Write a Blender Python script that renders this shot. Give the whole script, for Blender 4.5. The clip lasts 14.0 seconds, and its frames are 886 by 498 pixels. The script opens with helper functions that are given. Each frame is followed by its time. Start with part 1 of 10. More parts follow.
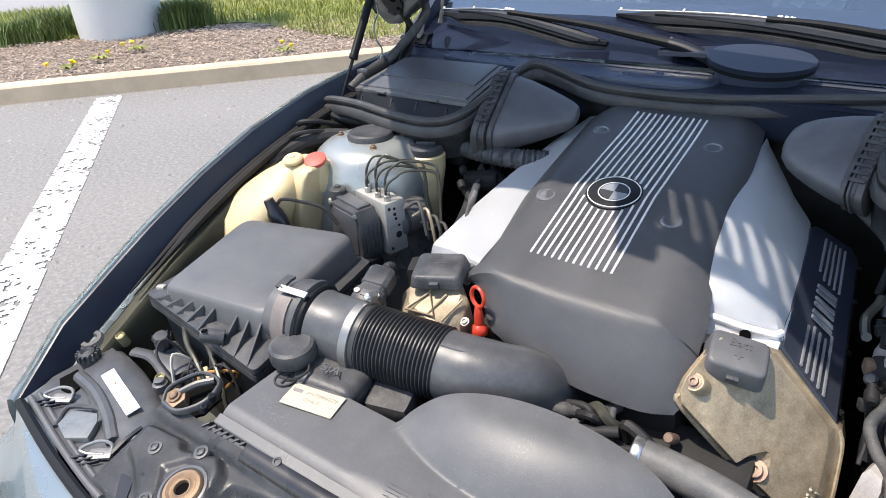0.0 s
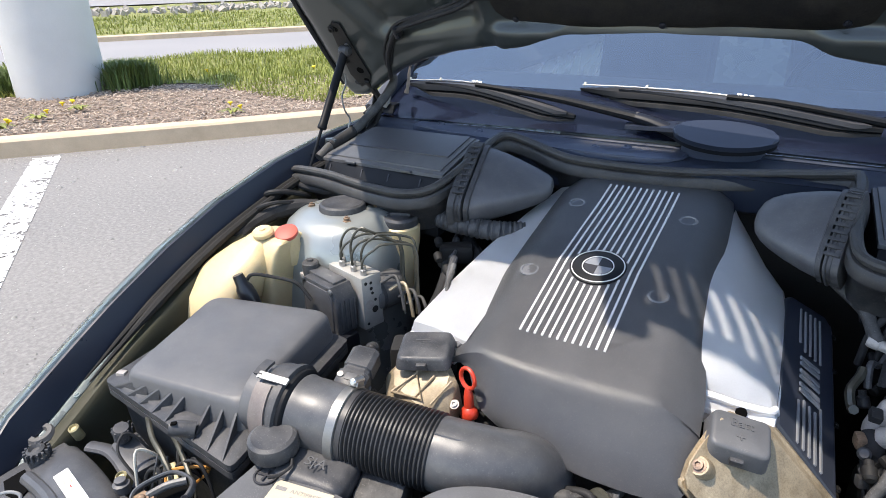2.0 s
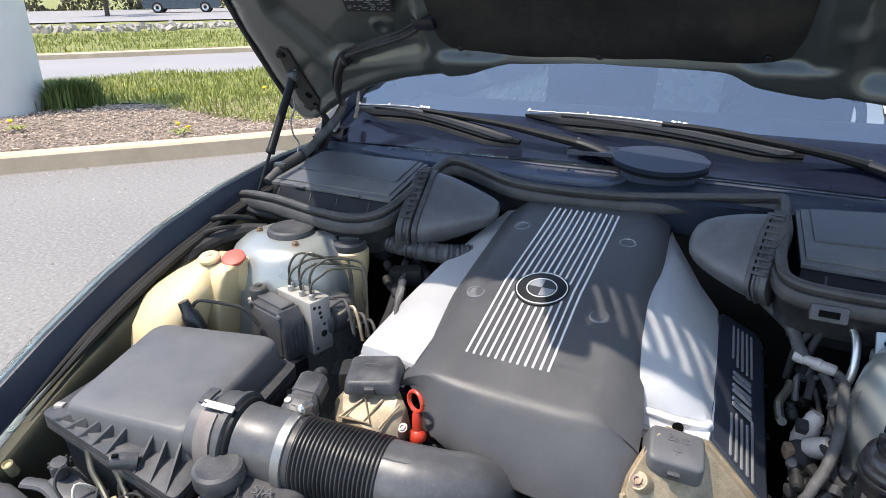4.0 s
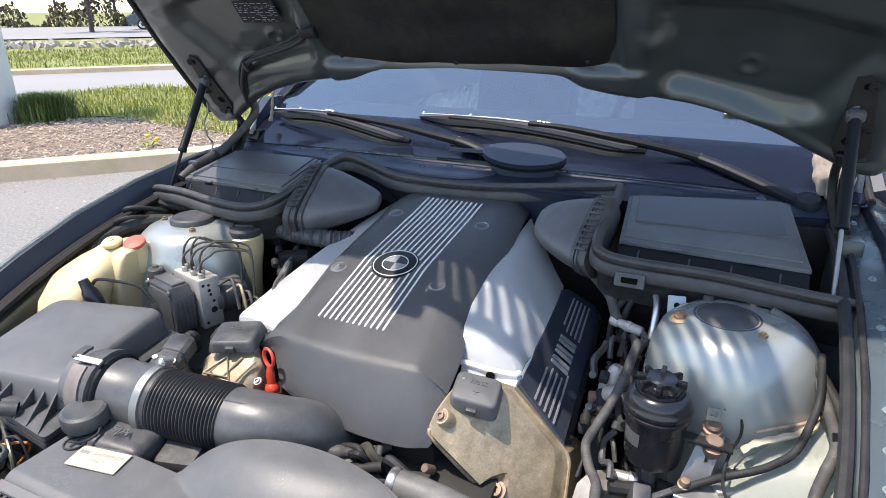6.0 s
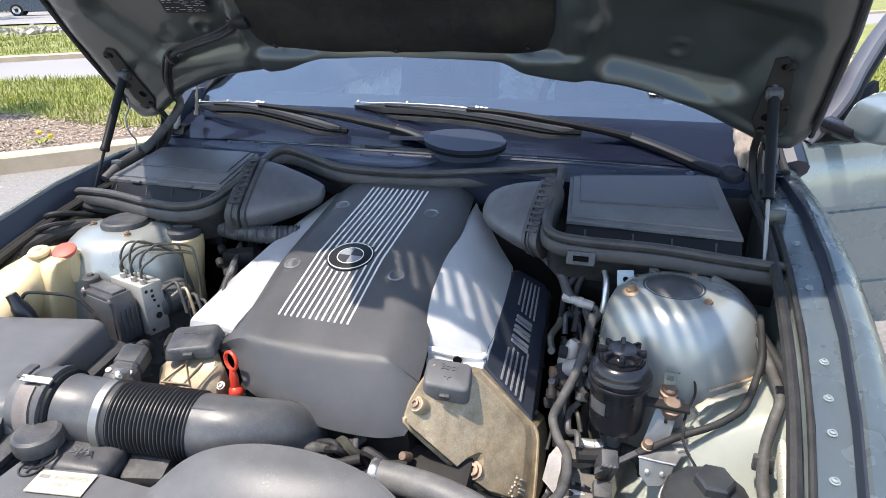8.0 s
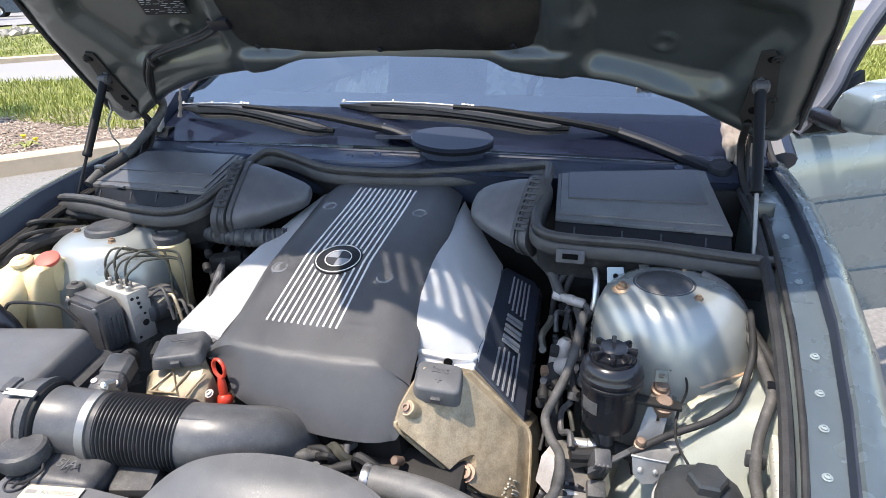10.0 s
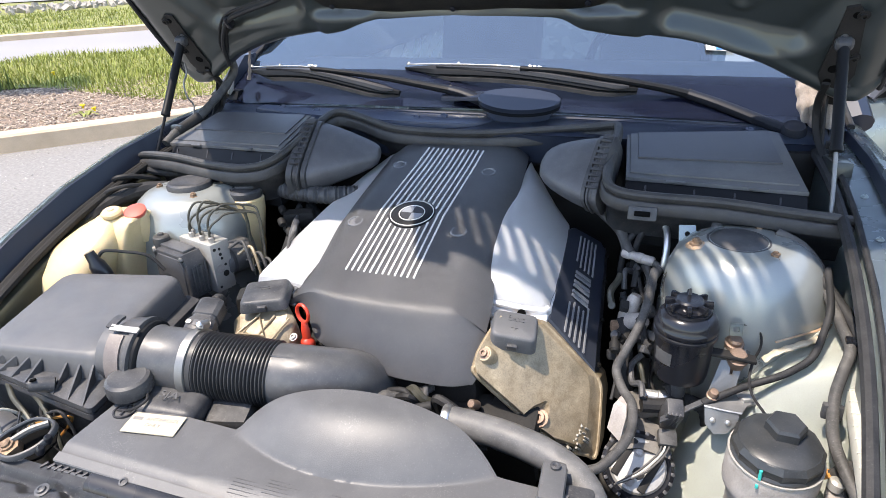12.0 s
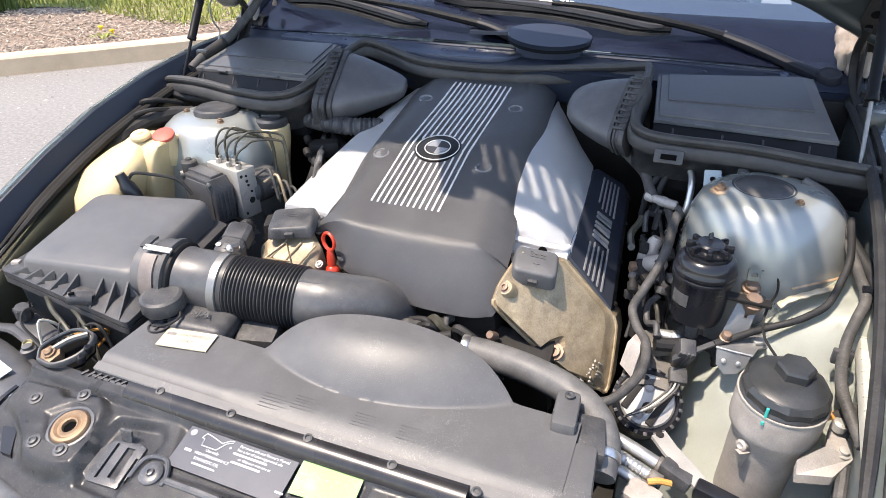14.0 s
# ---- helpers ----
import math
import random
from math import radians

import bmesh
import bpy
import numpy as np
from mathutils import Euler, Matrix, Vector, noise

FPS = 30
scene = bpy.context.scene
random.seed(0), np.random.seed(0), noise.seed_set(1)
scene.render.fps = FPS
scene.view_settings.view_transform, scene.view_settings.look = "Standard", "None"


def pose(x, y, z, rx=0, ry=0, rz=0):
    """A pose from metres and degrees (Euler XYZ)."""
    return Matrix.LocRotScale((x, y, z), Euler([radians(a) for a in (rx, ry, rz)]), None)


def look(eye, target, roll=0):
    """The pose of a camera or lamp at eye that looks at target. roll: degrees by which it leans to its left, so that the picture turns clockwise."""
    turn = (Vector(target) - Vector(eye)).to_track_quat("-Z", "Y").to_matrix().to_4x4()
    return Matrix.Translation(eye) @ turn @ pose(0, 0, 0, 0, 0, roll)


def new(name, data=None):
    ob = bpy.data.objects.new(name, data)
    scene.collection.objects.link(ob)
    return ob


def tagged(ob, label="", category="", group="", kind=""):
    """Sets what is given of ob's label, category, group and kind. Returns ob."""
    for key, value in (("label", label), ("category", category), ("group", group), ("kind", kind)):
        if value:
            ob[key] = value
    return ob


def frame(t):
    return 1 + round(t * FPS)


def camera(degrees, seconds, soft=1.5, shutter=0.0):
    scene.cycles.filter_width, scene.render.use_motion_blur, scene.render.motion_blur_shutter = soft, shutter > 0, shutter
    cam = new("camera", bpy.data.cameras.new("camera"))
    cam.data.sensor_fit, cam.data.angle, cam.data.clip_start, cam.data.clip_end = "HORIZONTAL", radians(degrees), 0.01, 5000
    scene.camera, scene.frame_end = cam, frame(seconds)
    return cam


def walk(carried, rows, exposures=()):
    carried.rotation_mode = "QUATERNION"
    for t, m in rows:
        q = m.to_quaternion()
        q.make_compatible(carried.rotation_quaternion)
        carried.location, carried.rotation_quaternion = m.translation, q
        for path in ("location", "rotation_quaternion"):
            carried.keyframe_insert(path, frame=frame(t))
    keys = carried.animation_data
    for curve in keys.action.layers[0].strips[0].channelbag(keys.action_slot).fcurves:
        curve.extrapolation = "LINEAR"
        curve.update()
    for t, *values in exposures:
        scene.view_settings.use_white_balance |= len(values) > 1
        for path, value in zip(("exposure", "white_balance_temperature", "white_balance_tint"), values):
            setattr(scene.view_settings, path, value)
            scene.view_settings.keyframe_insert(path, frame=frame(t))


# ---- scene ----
cam = camera(69.9, 14.0, soft=0.75)
PATH = [
    (0, (0.341, -0.933, 1.33), (-0.711, 0.471, 0.37), -3.5),
    (0.5, (0.283, -0.933, 1.333), (-0.603, 0.628, 0.45), -2.4),
    (1, (0.266, -0.92, 1.34), (-0.649, 0.637, 0.48), -2.8),
    (1.5, (0.262, -0.922, 1.345), (-0.702, 0.594, 0.468), -2.1),
    (2, (0.267, -0.934, 1.35), (-0.678, 0.633, 0.542), -1.7),
    (2.2, (0.27, -0.935, 1.347), (-0.651, 0.631, 0.509), -1.3),
    (4.3, (0.292, -0.94, 1.364), (-0.485, 0.756, 0.642), -0.6),
    (4.5, (0.306, -0.935, 1.36), (-0.389, 0.801, 0.651), -0.4),
    (5, (0.368, -0.946, 1.359), (-0.29, 0.807, 0.657), -0.7),
    (5.5, (0.491, -0.943, 1.344), (-0.287, 0.761, 0.643), -0.5),
    (6, (0.568, -0.979, 1.352), (-0.237, 0.71, 0.644), -0.4),
    (6.5, (0.532, -1.009, 1.36), (-0.119, 0.742, 0.646), -0.5),
    (7, (0.509, -1.022, 1.365), (-0.103, 0.735, 0.631), -1.4),
    (7.5, (0.506, -1.018, 1.364), (-0.072, 0.734, 0.593), -1.3),
    (8, (0.504, -1.013, 1.366), (-0.051, 0.752, 0.607), -0.9),
    (8.2, (0.507, -1.011, 1.364), (-0.046, 0.758, 0.612), -1.0),
    (10.3, (0.507, -0.991, 1.373), (-0.022, 0.774, 0.596), -1.9),
    (10.5, (0.507, -0.987, 1.368), (-0.003, 0.789, 0.605), -1.3),
    (11, (0.501, -0.992, 1.377), (0.019, 0.797, 0.624), -1.2),
    (11.5, (0.48, -1.025, 1.359), (-0.027, 0.747, 0.584), -1.2),
    (12, (0.456, -1.059, 1.35), (-0.178, 0.642, 0.51), -2.4),
    (12.5, (0.449, -1.077, 1.342), (-0.301, 0.548, 0.45), -2.6),
    (13, (0.443, -1.092, 1.353), (-0.279, 0.526, 0.425), -1.9),
    (13.5, (0.449, -1.086, 1.353), (-0.244, 0.52, 0.384), -1.2),
    (14, (0.445, -1.085, 1.35), (-0.2, 0.518, 0.343), -0.7),
]
walk(cam, [(t, look(eye, target, roll)) for t, eye, target, roll in PATH], [(0, 0.72, 7100, 12), (5, 0.80, 7100, 12), (7, 0.91, 7100, 12), (11, 1.00, 7100, 13), (14, 1.00, 7500, 15)])

# ---- world, sun ----
SUN_TO = Vector((-0.29, -0.25, 1.0)).normalized()
world = bpy.data.worlds.new("sky")
scene.world = world
world.use_nodes = True
wn = world.node_tree
wn.nodes.clear()
sky = wn.nodes.new("ShaderNodeTexSky")
sky.sky_type = "NISHITA"
sky.sun_disc = False
sky.sun_elevation = math.asin(SUN_TO.z)
sky.sun_rotation = math.atan2(SUN_TO.x, SUN_TO.y)
sky.air_density = 1.0
sky.dust_density = 0.6
back = wn.nodes.new("ShaderNodeBackground")
back.inputs["Strength"].default_value = 0.245
wout = wn.nodes.new("ShaderNodeOutputWorld")
wn.links.new(sky.outputs[0], back.inputs[0])
wn.links.new(back.outputs[0], wout.inputs[0])
sun = new("sun", bpy.data.lights.new("sun", "SUN"))
sun.data.energy = 3.9
sun.data.angle = radians(0.53)
sun.data.color = (1.0, 0.955, 0.89)
sun.matrix_world = look(SUN_TO * 30, (0, 0, 0))

# ---- materials ----


def mat(name, base, rough=0.5, metal=0.0, vary=0.25, scale=40.0, bump=0.15, fine=600.0, dust=0.0, dust_col=(0.34, 0.325, 0.30),
        coat=0.0, spec=0.5, dust_scale=14.0, island=0.0, trans=0.0, sheen=0.0, rvary=0.12, speck=None, scuff=0.0):
    """A principled surface with broad mottling, fine grain and, where asked, settled dust in blotches."""
    m = bpy.data.materials.new(name)
    m.use_nodes = True
    t = m.node_tree
    n, ln = t.nodes, t.links
    p = n["Principled BSDF"]
    co = n.new("ShaderNodeTexCoord")
    big = n.new("ShaderNodeTexNoise")
    big.inputs["Scale"].default_value = scale * 0.25
    big.inputs["Detail"].default_value = 5
    sml = n.new("ShaderNodeTexNoise")
    sml.inputs["Scale"].default_value = fine
    sml.inputs["Detail"].default_value = 3
    ln.new(co.outputs["Object"], big.inputs["Vector"])
    ln.new(co.outputs["Object"], sml.inputs["Vector"])
    ramp = n.new("ShaderNodeMapRange")
    ramp.inputs["From Min"].default_value, ramp.inputs["From Max"].default_value = 0.3, 0.7
    ramp.inputs["To Min"].default_value, ramp.inputs["To Max"].default_value = 1 - vary, 1 + vary
    ln.new(big.outputs["Fac"], ramp.inputs["Value"])
    r2 = n.new("ShaderNodeMapRange")
    r2.inputs["From Min"].default_value, r2.inputs["From Max"].default_value = 0.3, 0.7
    r2.inputs["To Min"].default_value, r2.inputs["To Max"].default_value = 1 - vary * 0.5, 1 + vary * 0.5
    ln.new(sml.outputs["Fac"], r2.inputs["Value"])
    mul = n.new("ShaderNodeMath")
    mul.operation = "MULTIPLY"
    ln.new(ramp.outputs[0], mul.inputs[0])
    ln.new(r2.outputs[0], mul.inputs[1])
    last = mul.outputs[0]
    if island > 0:
        oi = n.new("ShaderNodeObjectInfo")
        ge = n.new("ShaderNodeNewGeometry")
        ad = n.new("ShaderNodeMath")
        ln.new(oi.outputs["Random"], ad.inputs[0])
        ln.new(ge.outputs["Random Per Island"], ad.inputs[1])
        r3 = n.new("ShaderNodeMapRange")
        r3.inputs["From Max"].default_value = 2.0
        r3.inputs["To Min"].default_value, r3.inputs["To Max"].default_value = 1 - island, 1 + island
        ln.new(ad.outputs[0], r3.inputs["Value"])
        mm = n.new("ShaderNodeMath")
        mm.operation = "MULTIPLY"
        ln.new(last, mm.inputs[0])
        ln.new(r3.outputs[0], mm.inputs[1])
        last = mm.outputs[0]
    vec = n.new("ShaderNodeVectorMath")
    vec.operation = "SCALE"
    vec.inputs[0].default_value = base
    ln.new(last, vec.inputs["Scale"])
    col = vec.outputs[0]
    if dust > 0:
        dn = n.new("ShaderNodeTexNoise")
        dn.inputs["Scale"].default_value = dust_scale
        dn.inputs["Detail"].default_value = 9
        dn.inputs["Roughness"].default_value = 0.68
        ln.new(co.outputs["Object"], dn.inputs["Vector"])
        dr = n.new("ShaderNodeMapRange")
        dr.inputs["From Min"].default_value, dr.inputs["From Max"].default_value = 0.42, 0.72
        dr.inputs["To Max"].default_value = dust
        ln.new(dn.outputs["Fac"], dr.inputs["Value"])
        mix = n.new("ShaderNodeMix")
        mix.data_type = "RGBA"
        ln.new(dr.outputs[0], mix.inputs["Factor"])
        ln.new(col, mix.inputs["A"])
        mix.inputs["B"].default_value = (*dust_col, 1)
        col = mix.outputs["Result"]
        sp = n.new("ShaderNodeTexNoise")
        sp.inputs["Scale"].default_value = 420 if speck is None else speck
        sp.inputs["Detail"].default_value = 2
        ln.new(co.outputs["Object"], sp.inputs["Vector"])
        sr = n.new("ShaderNodeMapRange")
        sr.inputs["From Min"].default_value, sr.inputs["From Max"].default_value = 0.62, 0.72
        sr.inputs["To Max"].default_value = min(0.4, dust * 1.3)
        ln.new(sp.outputs["Fac"], sr.inputs["Value"])
        ms = n.new("ShaderNodeMix")
        ms.data_type = "RGBA"
        ln.new(sr.outputs[0], ms.inputs["Factor"])
        ln.new(col, ms.inputs["A"])
        ms.inputs["B"].default_value = (*dust_col, 1)
        col = ms.outputs["Result"]
    if scuff > 0:
        sn = n.new("ShaderNodeTexNoise")
        sn.inputs["Scale"].default_value, sn.inputs["Detail"].default_value, sn.inputs["Distortion"].default_value = 62, 4, 2.6
        ln.new(co.outputs["Object"], sn.inputs["Vector"])
        near = n.new("ShaderNodeMath")
        near.operation = "COMPARE"
        near.inputs[1].default_value, near.inputs[2].default_value = 0.5, 0.0055
        ln.new(sn.outputs["Fac"], near.inputs[0])
        wide = n.new("ShaderNodeTexNoise")
        wide.inputs["Scale"].default_value, wide.inputs["Detail"].default_value = 9, 3
        ln.new(co.outputs["Object"], wide.inputs["Vector"])
        wr = n.new("ShaderNodeMapRange")
        wr.inputs["From Min"].default_value, wr.inputs["From Max"].default_value = 0.56, 0.66
        wr.inputs["To Max"].default_value = scuff
        ln.new(wide.outputs["Fac"], wr.inputs["Value"])
        sm = n.new("ShaderNodeMath")
        sm.operation = "MULTIPLY"
        ln.new(near.outputs[0], sm.inputs[0])
        ln.new(wr.outputs[0], sm.inputs[1])
        mx = n.new("ShaderNodeMix")
        mx.data_type = "RGBA"
        ln.new(sm.outputs[0], mx.inputs["Factor"])
        ln.new(col, mx.inputs["A"])
        mx.inputs["B"].default_value = (0.42, 0.41, 0.39, 1)
        col = mx.outputs["Result"]
    ln.new(col, p.inputs["Base Color"])
    rr = n.new("ShaderNodeMapRange")
    rr.inputs["From Min"].default_value, rr.inputs["From Max"].default_value = 0.3, 0.7
    rr.inputs["To Min"].default_value, rr.inputs["To Max"].default_value = max(0.02, rough - rvary * rough * 1.5), min(1, rough + rvary)
    ln.new(big.outputs["Fac"], rr.inputs["Value"])
    ln.new(rr.outputs[0], p.inputs["Roughness"])
    p.inputs["Metallic"].default_value = metal
    p.inputs["Specular IOR Level"].default_value = spec
    p.inputs["Coat Weight"].default_value = coat
    p.inputs["Coat Roughness"].default_value = 0.06
    if trans > 0:
        p.inputs["Subsurface Weight"].default_value = trans
        p.inputs["Subsurface Radius"].default_value = (0.03, 0.02, 0.01)
    if bump > 0:
        b = n.new("ShaderNodeBump")
        b.inputs["Strength"].default_value = bump
        b.inputs["Distance"].default_value = 0.001
        ln.new(sml.outputs["Fac"], b.inputs["Height"])
        ln.new(b.outputs[0], p.inputs["Normal"])
    return m


M = {}
M["plastic"] = mat("black_plastic", (0.046, 0.047, 0.051), 0.42, dust=0.14, vary=0.15, bump=0.25, fine=900, scale=110, dust_scale=30, spec=0.35)
M["plastic_soft"] = mat("engine_cover_plastic", (0.132, 0.134, 0.142), 0.37, dust=0.10, vary=0.10, bump=0.22, fine=1100, scuff=0.12)
M["plastic_mid"] = mat("satin_black_plastic", (0.066, 0.067, 0.071), 0.36, dust=0.10, vary=0.12, bump=0.15, fine=900, scale=90, dust_scale=40)
M["duct"] = mat("dull_grey_duct_plastic", (0.088, 0.089, 0.097), 0.42, dust=0.10, vary=0.12, bump=0.2, fine=900, scale=90, dust_scale=30)
M["brush"] = mat("roadside_brush", (0.13, 0.115, 0.065), 0.85, vary=0.3, island=0.7, bump=0)
M["olive_wall"] = mat("olive_inner_panel", (0.095, 0.095, 0.062), 0.5, vary=0.2, dust=0.4, dust_col=(0.13, 0.115, 0.085), dust_scale=9)
M["plastic_grey"] = mat("weathered_grey_plastic", (0.090, 0.090, 0.092), 0.46, dust=0.10, vary=0.04, bump=0.25, fine=800, dust_col=(0.30, 0.295, 0.285), dust_scale=22, scale=60, rvary=0.03, scuff=0.34)
M["plastic_gloss"] = mat("glossy_black_plastic", (0.010, 0.011, 0.015), 0.26, dust=0.0, bump=0.03, vary=0.1)
M["bellows"] = mat("ribbed_hose_rubber", (0.030, 0.030, 0.032), 0.40, dust=0.10, vary=0.15, bump=0.15, dust_col=(0.14, 0.138, 0.135), scale=100, dust_scale=30, spec=0.4)
M["rubber"] = mat("black_rubber", (0.022, 0.022, 0.023), 0.62, dust=0.16, vary=0.25, bump=0.25, dust_col=(0.12, 0.118, 0.115), scale=100, dust_scale=30, spec=0.22)
M["seal_rubber"] = mat("greyed_seal_rubber", (0.042, 0.0415, 0.042), 0.5, dust=0.25, vary=0.2, bump=0.3, dust_col=(0.13, 0.12, 0.105), scale=90, dust_scale=26, spec=0.35)
M["rubber_dusty"] = mat("dusty_rubber", (0.055, 0.054, 0.053), 0.62, dust=0.35, bump=0.3, dust_col=(0.22, 0.21, 0.20), scale=100, dust_scale=30, spec=0.3)
M["blackmetal"] = mat("black_painted_metal", (0.066, 0.069, 0.076), 0.30, dust=0.22, vary=0.2, bump=0.1, scale=80, dust_scale=22)
M["paint"] = mat("blue_green_car_paint", (0.205, 0.252, 0.272), 0.24, metal=0.35, coat=0.8, vary=0.05, bump=0.02, dust=0.05)
# door frame's shade put into a grey darker than the body paint
M["frame_paint"] = mat("shade_grey_door_frame", (0.085, 0.092, 0.115), 0.5, metal=0.2, vary=0.06, bump=0.03, dust=0.06)
M["paint_in"] = mat("unpolished_body_paint", (0.32, 0.375, 0.38), 0.36, metal=0.35, coat=0.25, dust=0.26, vary=0.12, bump=0.05, dust_col=(0.30, 0.27, 0.22), dust_scale=6)
M["hood_deep"] = mat("dark_hinge_base_paint", (0.040, 0.047, 0.046), 0.33, metal=0.3, coat=0.3, dust=0.35, vary=0.25, bump=0.05, dust_col=(0.07, 0.066, 0.055), dust_scale=4)
# darker than the body paint: shade under the hood put into the base
M["hood_in"] = mat("shaded_hood_inner_paint", (0.045, 0.054, 0.053), 0.36, metal=0.4, coat=0.45, dust=0.22, vary=0.10, bump=0.02, dust_col=(0.05, 0.05, 0.045), dust_scale=4)
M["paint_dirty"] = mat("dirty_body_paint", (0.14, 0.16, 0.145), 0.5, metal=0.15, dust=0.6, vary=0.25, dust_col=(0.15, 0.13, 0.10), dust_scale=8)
M["arch_paint"] = mat("chalky_pale_arch_paint", (0.56, 0.59, 0.53), 0.5, metal=0.05, coat=0.15, vary=0.06, dust=0.25, dust_col=(0.45, 0.42, 0.34), dust_scale=7, bump=0.08)
M["rust_stain"] = mat("rust_bloom", (0.38, 0.24, 0.14), 0.7, vary=0.4, scale=160, dust=0.6, dust_col=(0.45, 0.40, 0.34), dust_scale=60)
M["paint_tower"] = mat("strut_tower_paint", (0.30, 0.32, 0.31), 0.28, metal=0.38, coat=0.25, dust=0.12, vary=0.06, bump=0.05, dust_col=(0.42, 0.38, 0.32), dust_scale=5)
M["silver"] = mat("silver_painted_plastic", (0.74, 0.745, 0.75), 0.42, metal=0.12, vary=0.05, bump=0.04, dust=0.04)
M["stripe_dull"] = mat("dull_silver_trim", (0.34, 0.35, 0.37), 0.4, metal=0.5, vary=0.06, bump=0.02)
M["stripe"] = mat("bright_trim", (0.66, 0.65, 0.63), 0.42, metal=0.1, vary=0.06, bump=0.02)
M["alu"] = mat("cast_aluminium", (0.42, 0.41, 0.395), 0.45, metal=0.7, dust=0.35, vary=0.2, bump=0.4, fine=500, dust_col=(0.34, 0.30, 0.25))
M["alu_dull"] = mat("dull_cast_aluminium", (0.42, 0.385, 0.355), 0.5, metal=0.2, dust=0.4, vary=0.2, bump=0.4, fine=500, dust_col=(0.26, 0.23, 0.195), scale=90, dust_scale=26)
M["alu_bare"] = mat("bare_machined_alloy", (0.43, 0.415, 0.385), 0.42, metal=0.35, dust=0.25, vary=0.1, bump=0.15, fine=500, dust_col=(0.38, 0.35, 0.30), scale=120, dust_scale=40)
M["alu_grime"] = mat("grimy_cast_alloy", (0.15, 0.142, 0.132), 0.55, metal=0.3, dust=0.5, vary=0.3, scale=140, dust_scale=45, dust_col=(0.24, 0.215, 0.185), bump=0.4)
M["zinc_bright"] = mat("bright_spring_steel", (0.50, 0.50, 0.49), 0.42, metal=0.8, dust=0.15, vary=0.15, scale=160, dust_scale=60, bump=0.05)
M["zinc"] = mat("zinc_plated_sheet", (0.24, 0.24, 0.235), 0.46, metal=0.75, dust=0.2, vary=0.12, scale=120, dust_scale=40, bump=0.05)
M["hose_grey"] = mat("grey_dusty_hose_rubber", (0.10, 0.10, 0.10), 0.5, dust=0.2, vary=0.1, scale=80, dust_scale=40, bump=0.25)
M["steel"] = mat("zinc_plated_steel", (0.60, 0.60, 0.60), 0.28, metal=0.95, dust=0.1, vary=0.12, bump=0.05)
M["tan_metal"] = mat("tan_oxidised_steel", (0.25, 0.165, 0.10), 0.5, metal=0.35, vary=0.3, scale=160, bump=0.3, dust=0.3, dust_col=(0.24, 0.15, 0.085), dust_scale=60)
M["rust"] = mat("rusty_steel", (0.22, 0.145, 0.095), 0.62, metal=0.35, vary=0.5, bump=0.6, fine=350, dust=0.2, dust_col=(0.34, 0.24, 0.15))
M["strap"] = mat("faded_brown_strap", (0.15, 0.125, 0.115), 0.5, vary=0.25, bump=0.2, dust=0.3, dust_col=(0.24, 0.22, 0.20), scale=120, dust_scale=40)
M["brass"] = mat("dull_brass", (0.42, 0.36, 0.20), 0.5, metal=0.4, vary=0.3, bump=0.2, scale=160)
M["copper"] = mat("corroded_bolt", (0.25, 0.175, 0.13), 0.5, metal=0.5, vary=0.35, bump=0.3)
M["beige"] = mat("oxidised_magnesium", (0.36, 0.29, 0.195), 0.48, metal=0.2, dust=0.95, vary=0.38, scale=90, bump=0.4, fine=420, dust_col=(0.155, 0.112, 0.06), dust_scale=19)
M["pitted"] = mat("pitted_corrosion", (0.36, 0.34, 0.29), 0.75, vary=0.4, scale=300, fine=260, bump=1.0, dust=0.6, dust_col=(0.16, 0.14, 0.10), dust_scale=110)
M["tank"] = mat("yellowed_plastic_tank", (0.63, 0.50, 0.29), 0.42, vary=0.12, trans=0.2, bump=0.05, dust=0.3, dust_col=(0.40, 0.27, 0.13), dust_scale=9)
M["tank_pale"] = mat("pale_grime_plastic", (0.50, 0.48, 0.41), 0.55, vary=0.2, scale=120, dust=0.4, dust_scale=30, bump=0.1)
M["pipe"] = mat("olive_black_coated_pipe", (0.060, 0.058, 0.045), 0.38, metal=0.2, vary=0.2, scale=200, bump=0.05)
M["red"] = mat("red_plastic", (0.55, 0.045, 0.02), 0.38, vary=0.12, bump=0.05)
M["redcap"] = mat("faded_red_cap", (0.52, 0.10, 0.07), 0.5, vary=0.15, bump=0.1)
M["white_label"] = mat("white_paper_label", (0.78, 0.77, 0.74), 0.5, vary=0.05, bump=0.03, dust=0.10)
M["cream_label"] = mat("cream_paper_label", (0.50, 0.435, 0.315), 0.5, vary=0.06, bump=0.03, dust=0.12)
M["green_label"] = mat("faded_green_sticker", (0.30, 0.52, 0.18), 0.5, vary=0.25, dust=0.75, dust_col=(0.62, 0.70, 0.52), dust_scale=10)
M["ink"] = mat("dark_ink", (0.03, 0.03, 0.035), 0.5, vary=0.1, bump=0)
# near-black that stands in for shade inside holes, slots and gaps
M["recess_shade"] = mat("painted_recess_shade", (0.004, 0.004, 0.004), 0.9, vary=0.2, bump=0, spec=0.05)
M["ink_soft"] = mat("faded_grey_ink", (0.20, 0.19, 0.18), 0.6, vary=0.3, bump=0)
M["ink_red"] = mat("red_ink", (0.45, 0.05, 0.04), 0.5, vary=0.1, bump=0)
M["ink_white"] = mat("white_ink", (0.60, 0.61, 0.62), 0.5, vary=0.1, bump=0)
M["label_dark"] = mat("dark_service_label", (0.012, 0.013, 0.015), 0.5, vary=0.1, bump=0.03, spec=0.2)
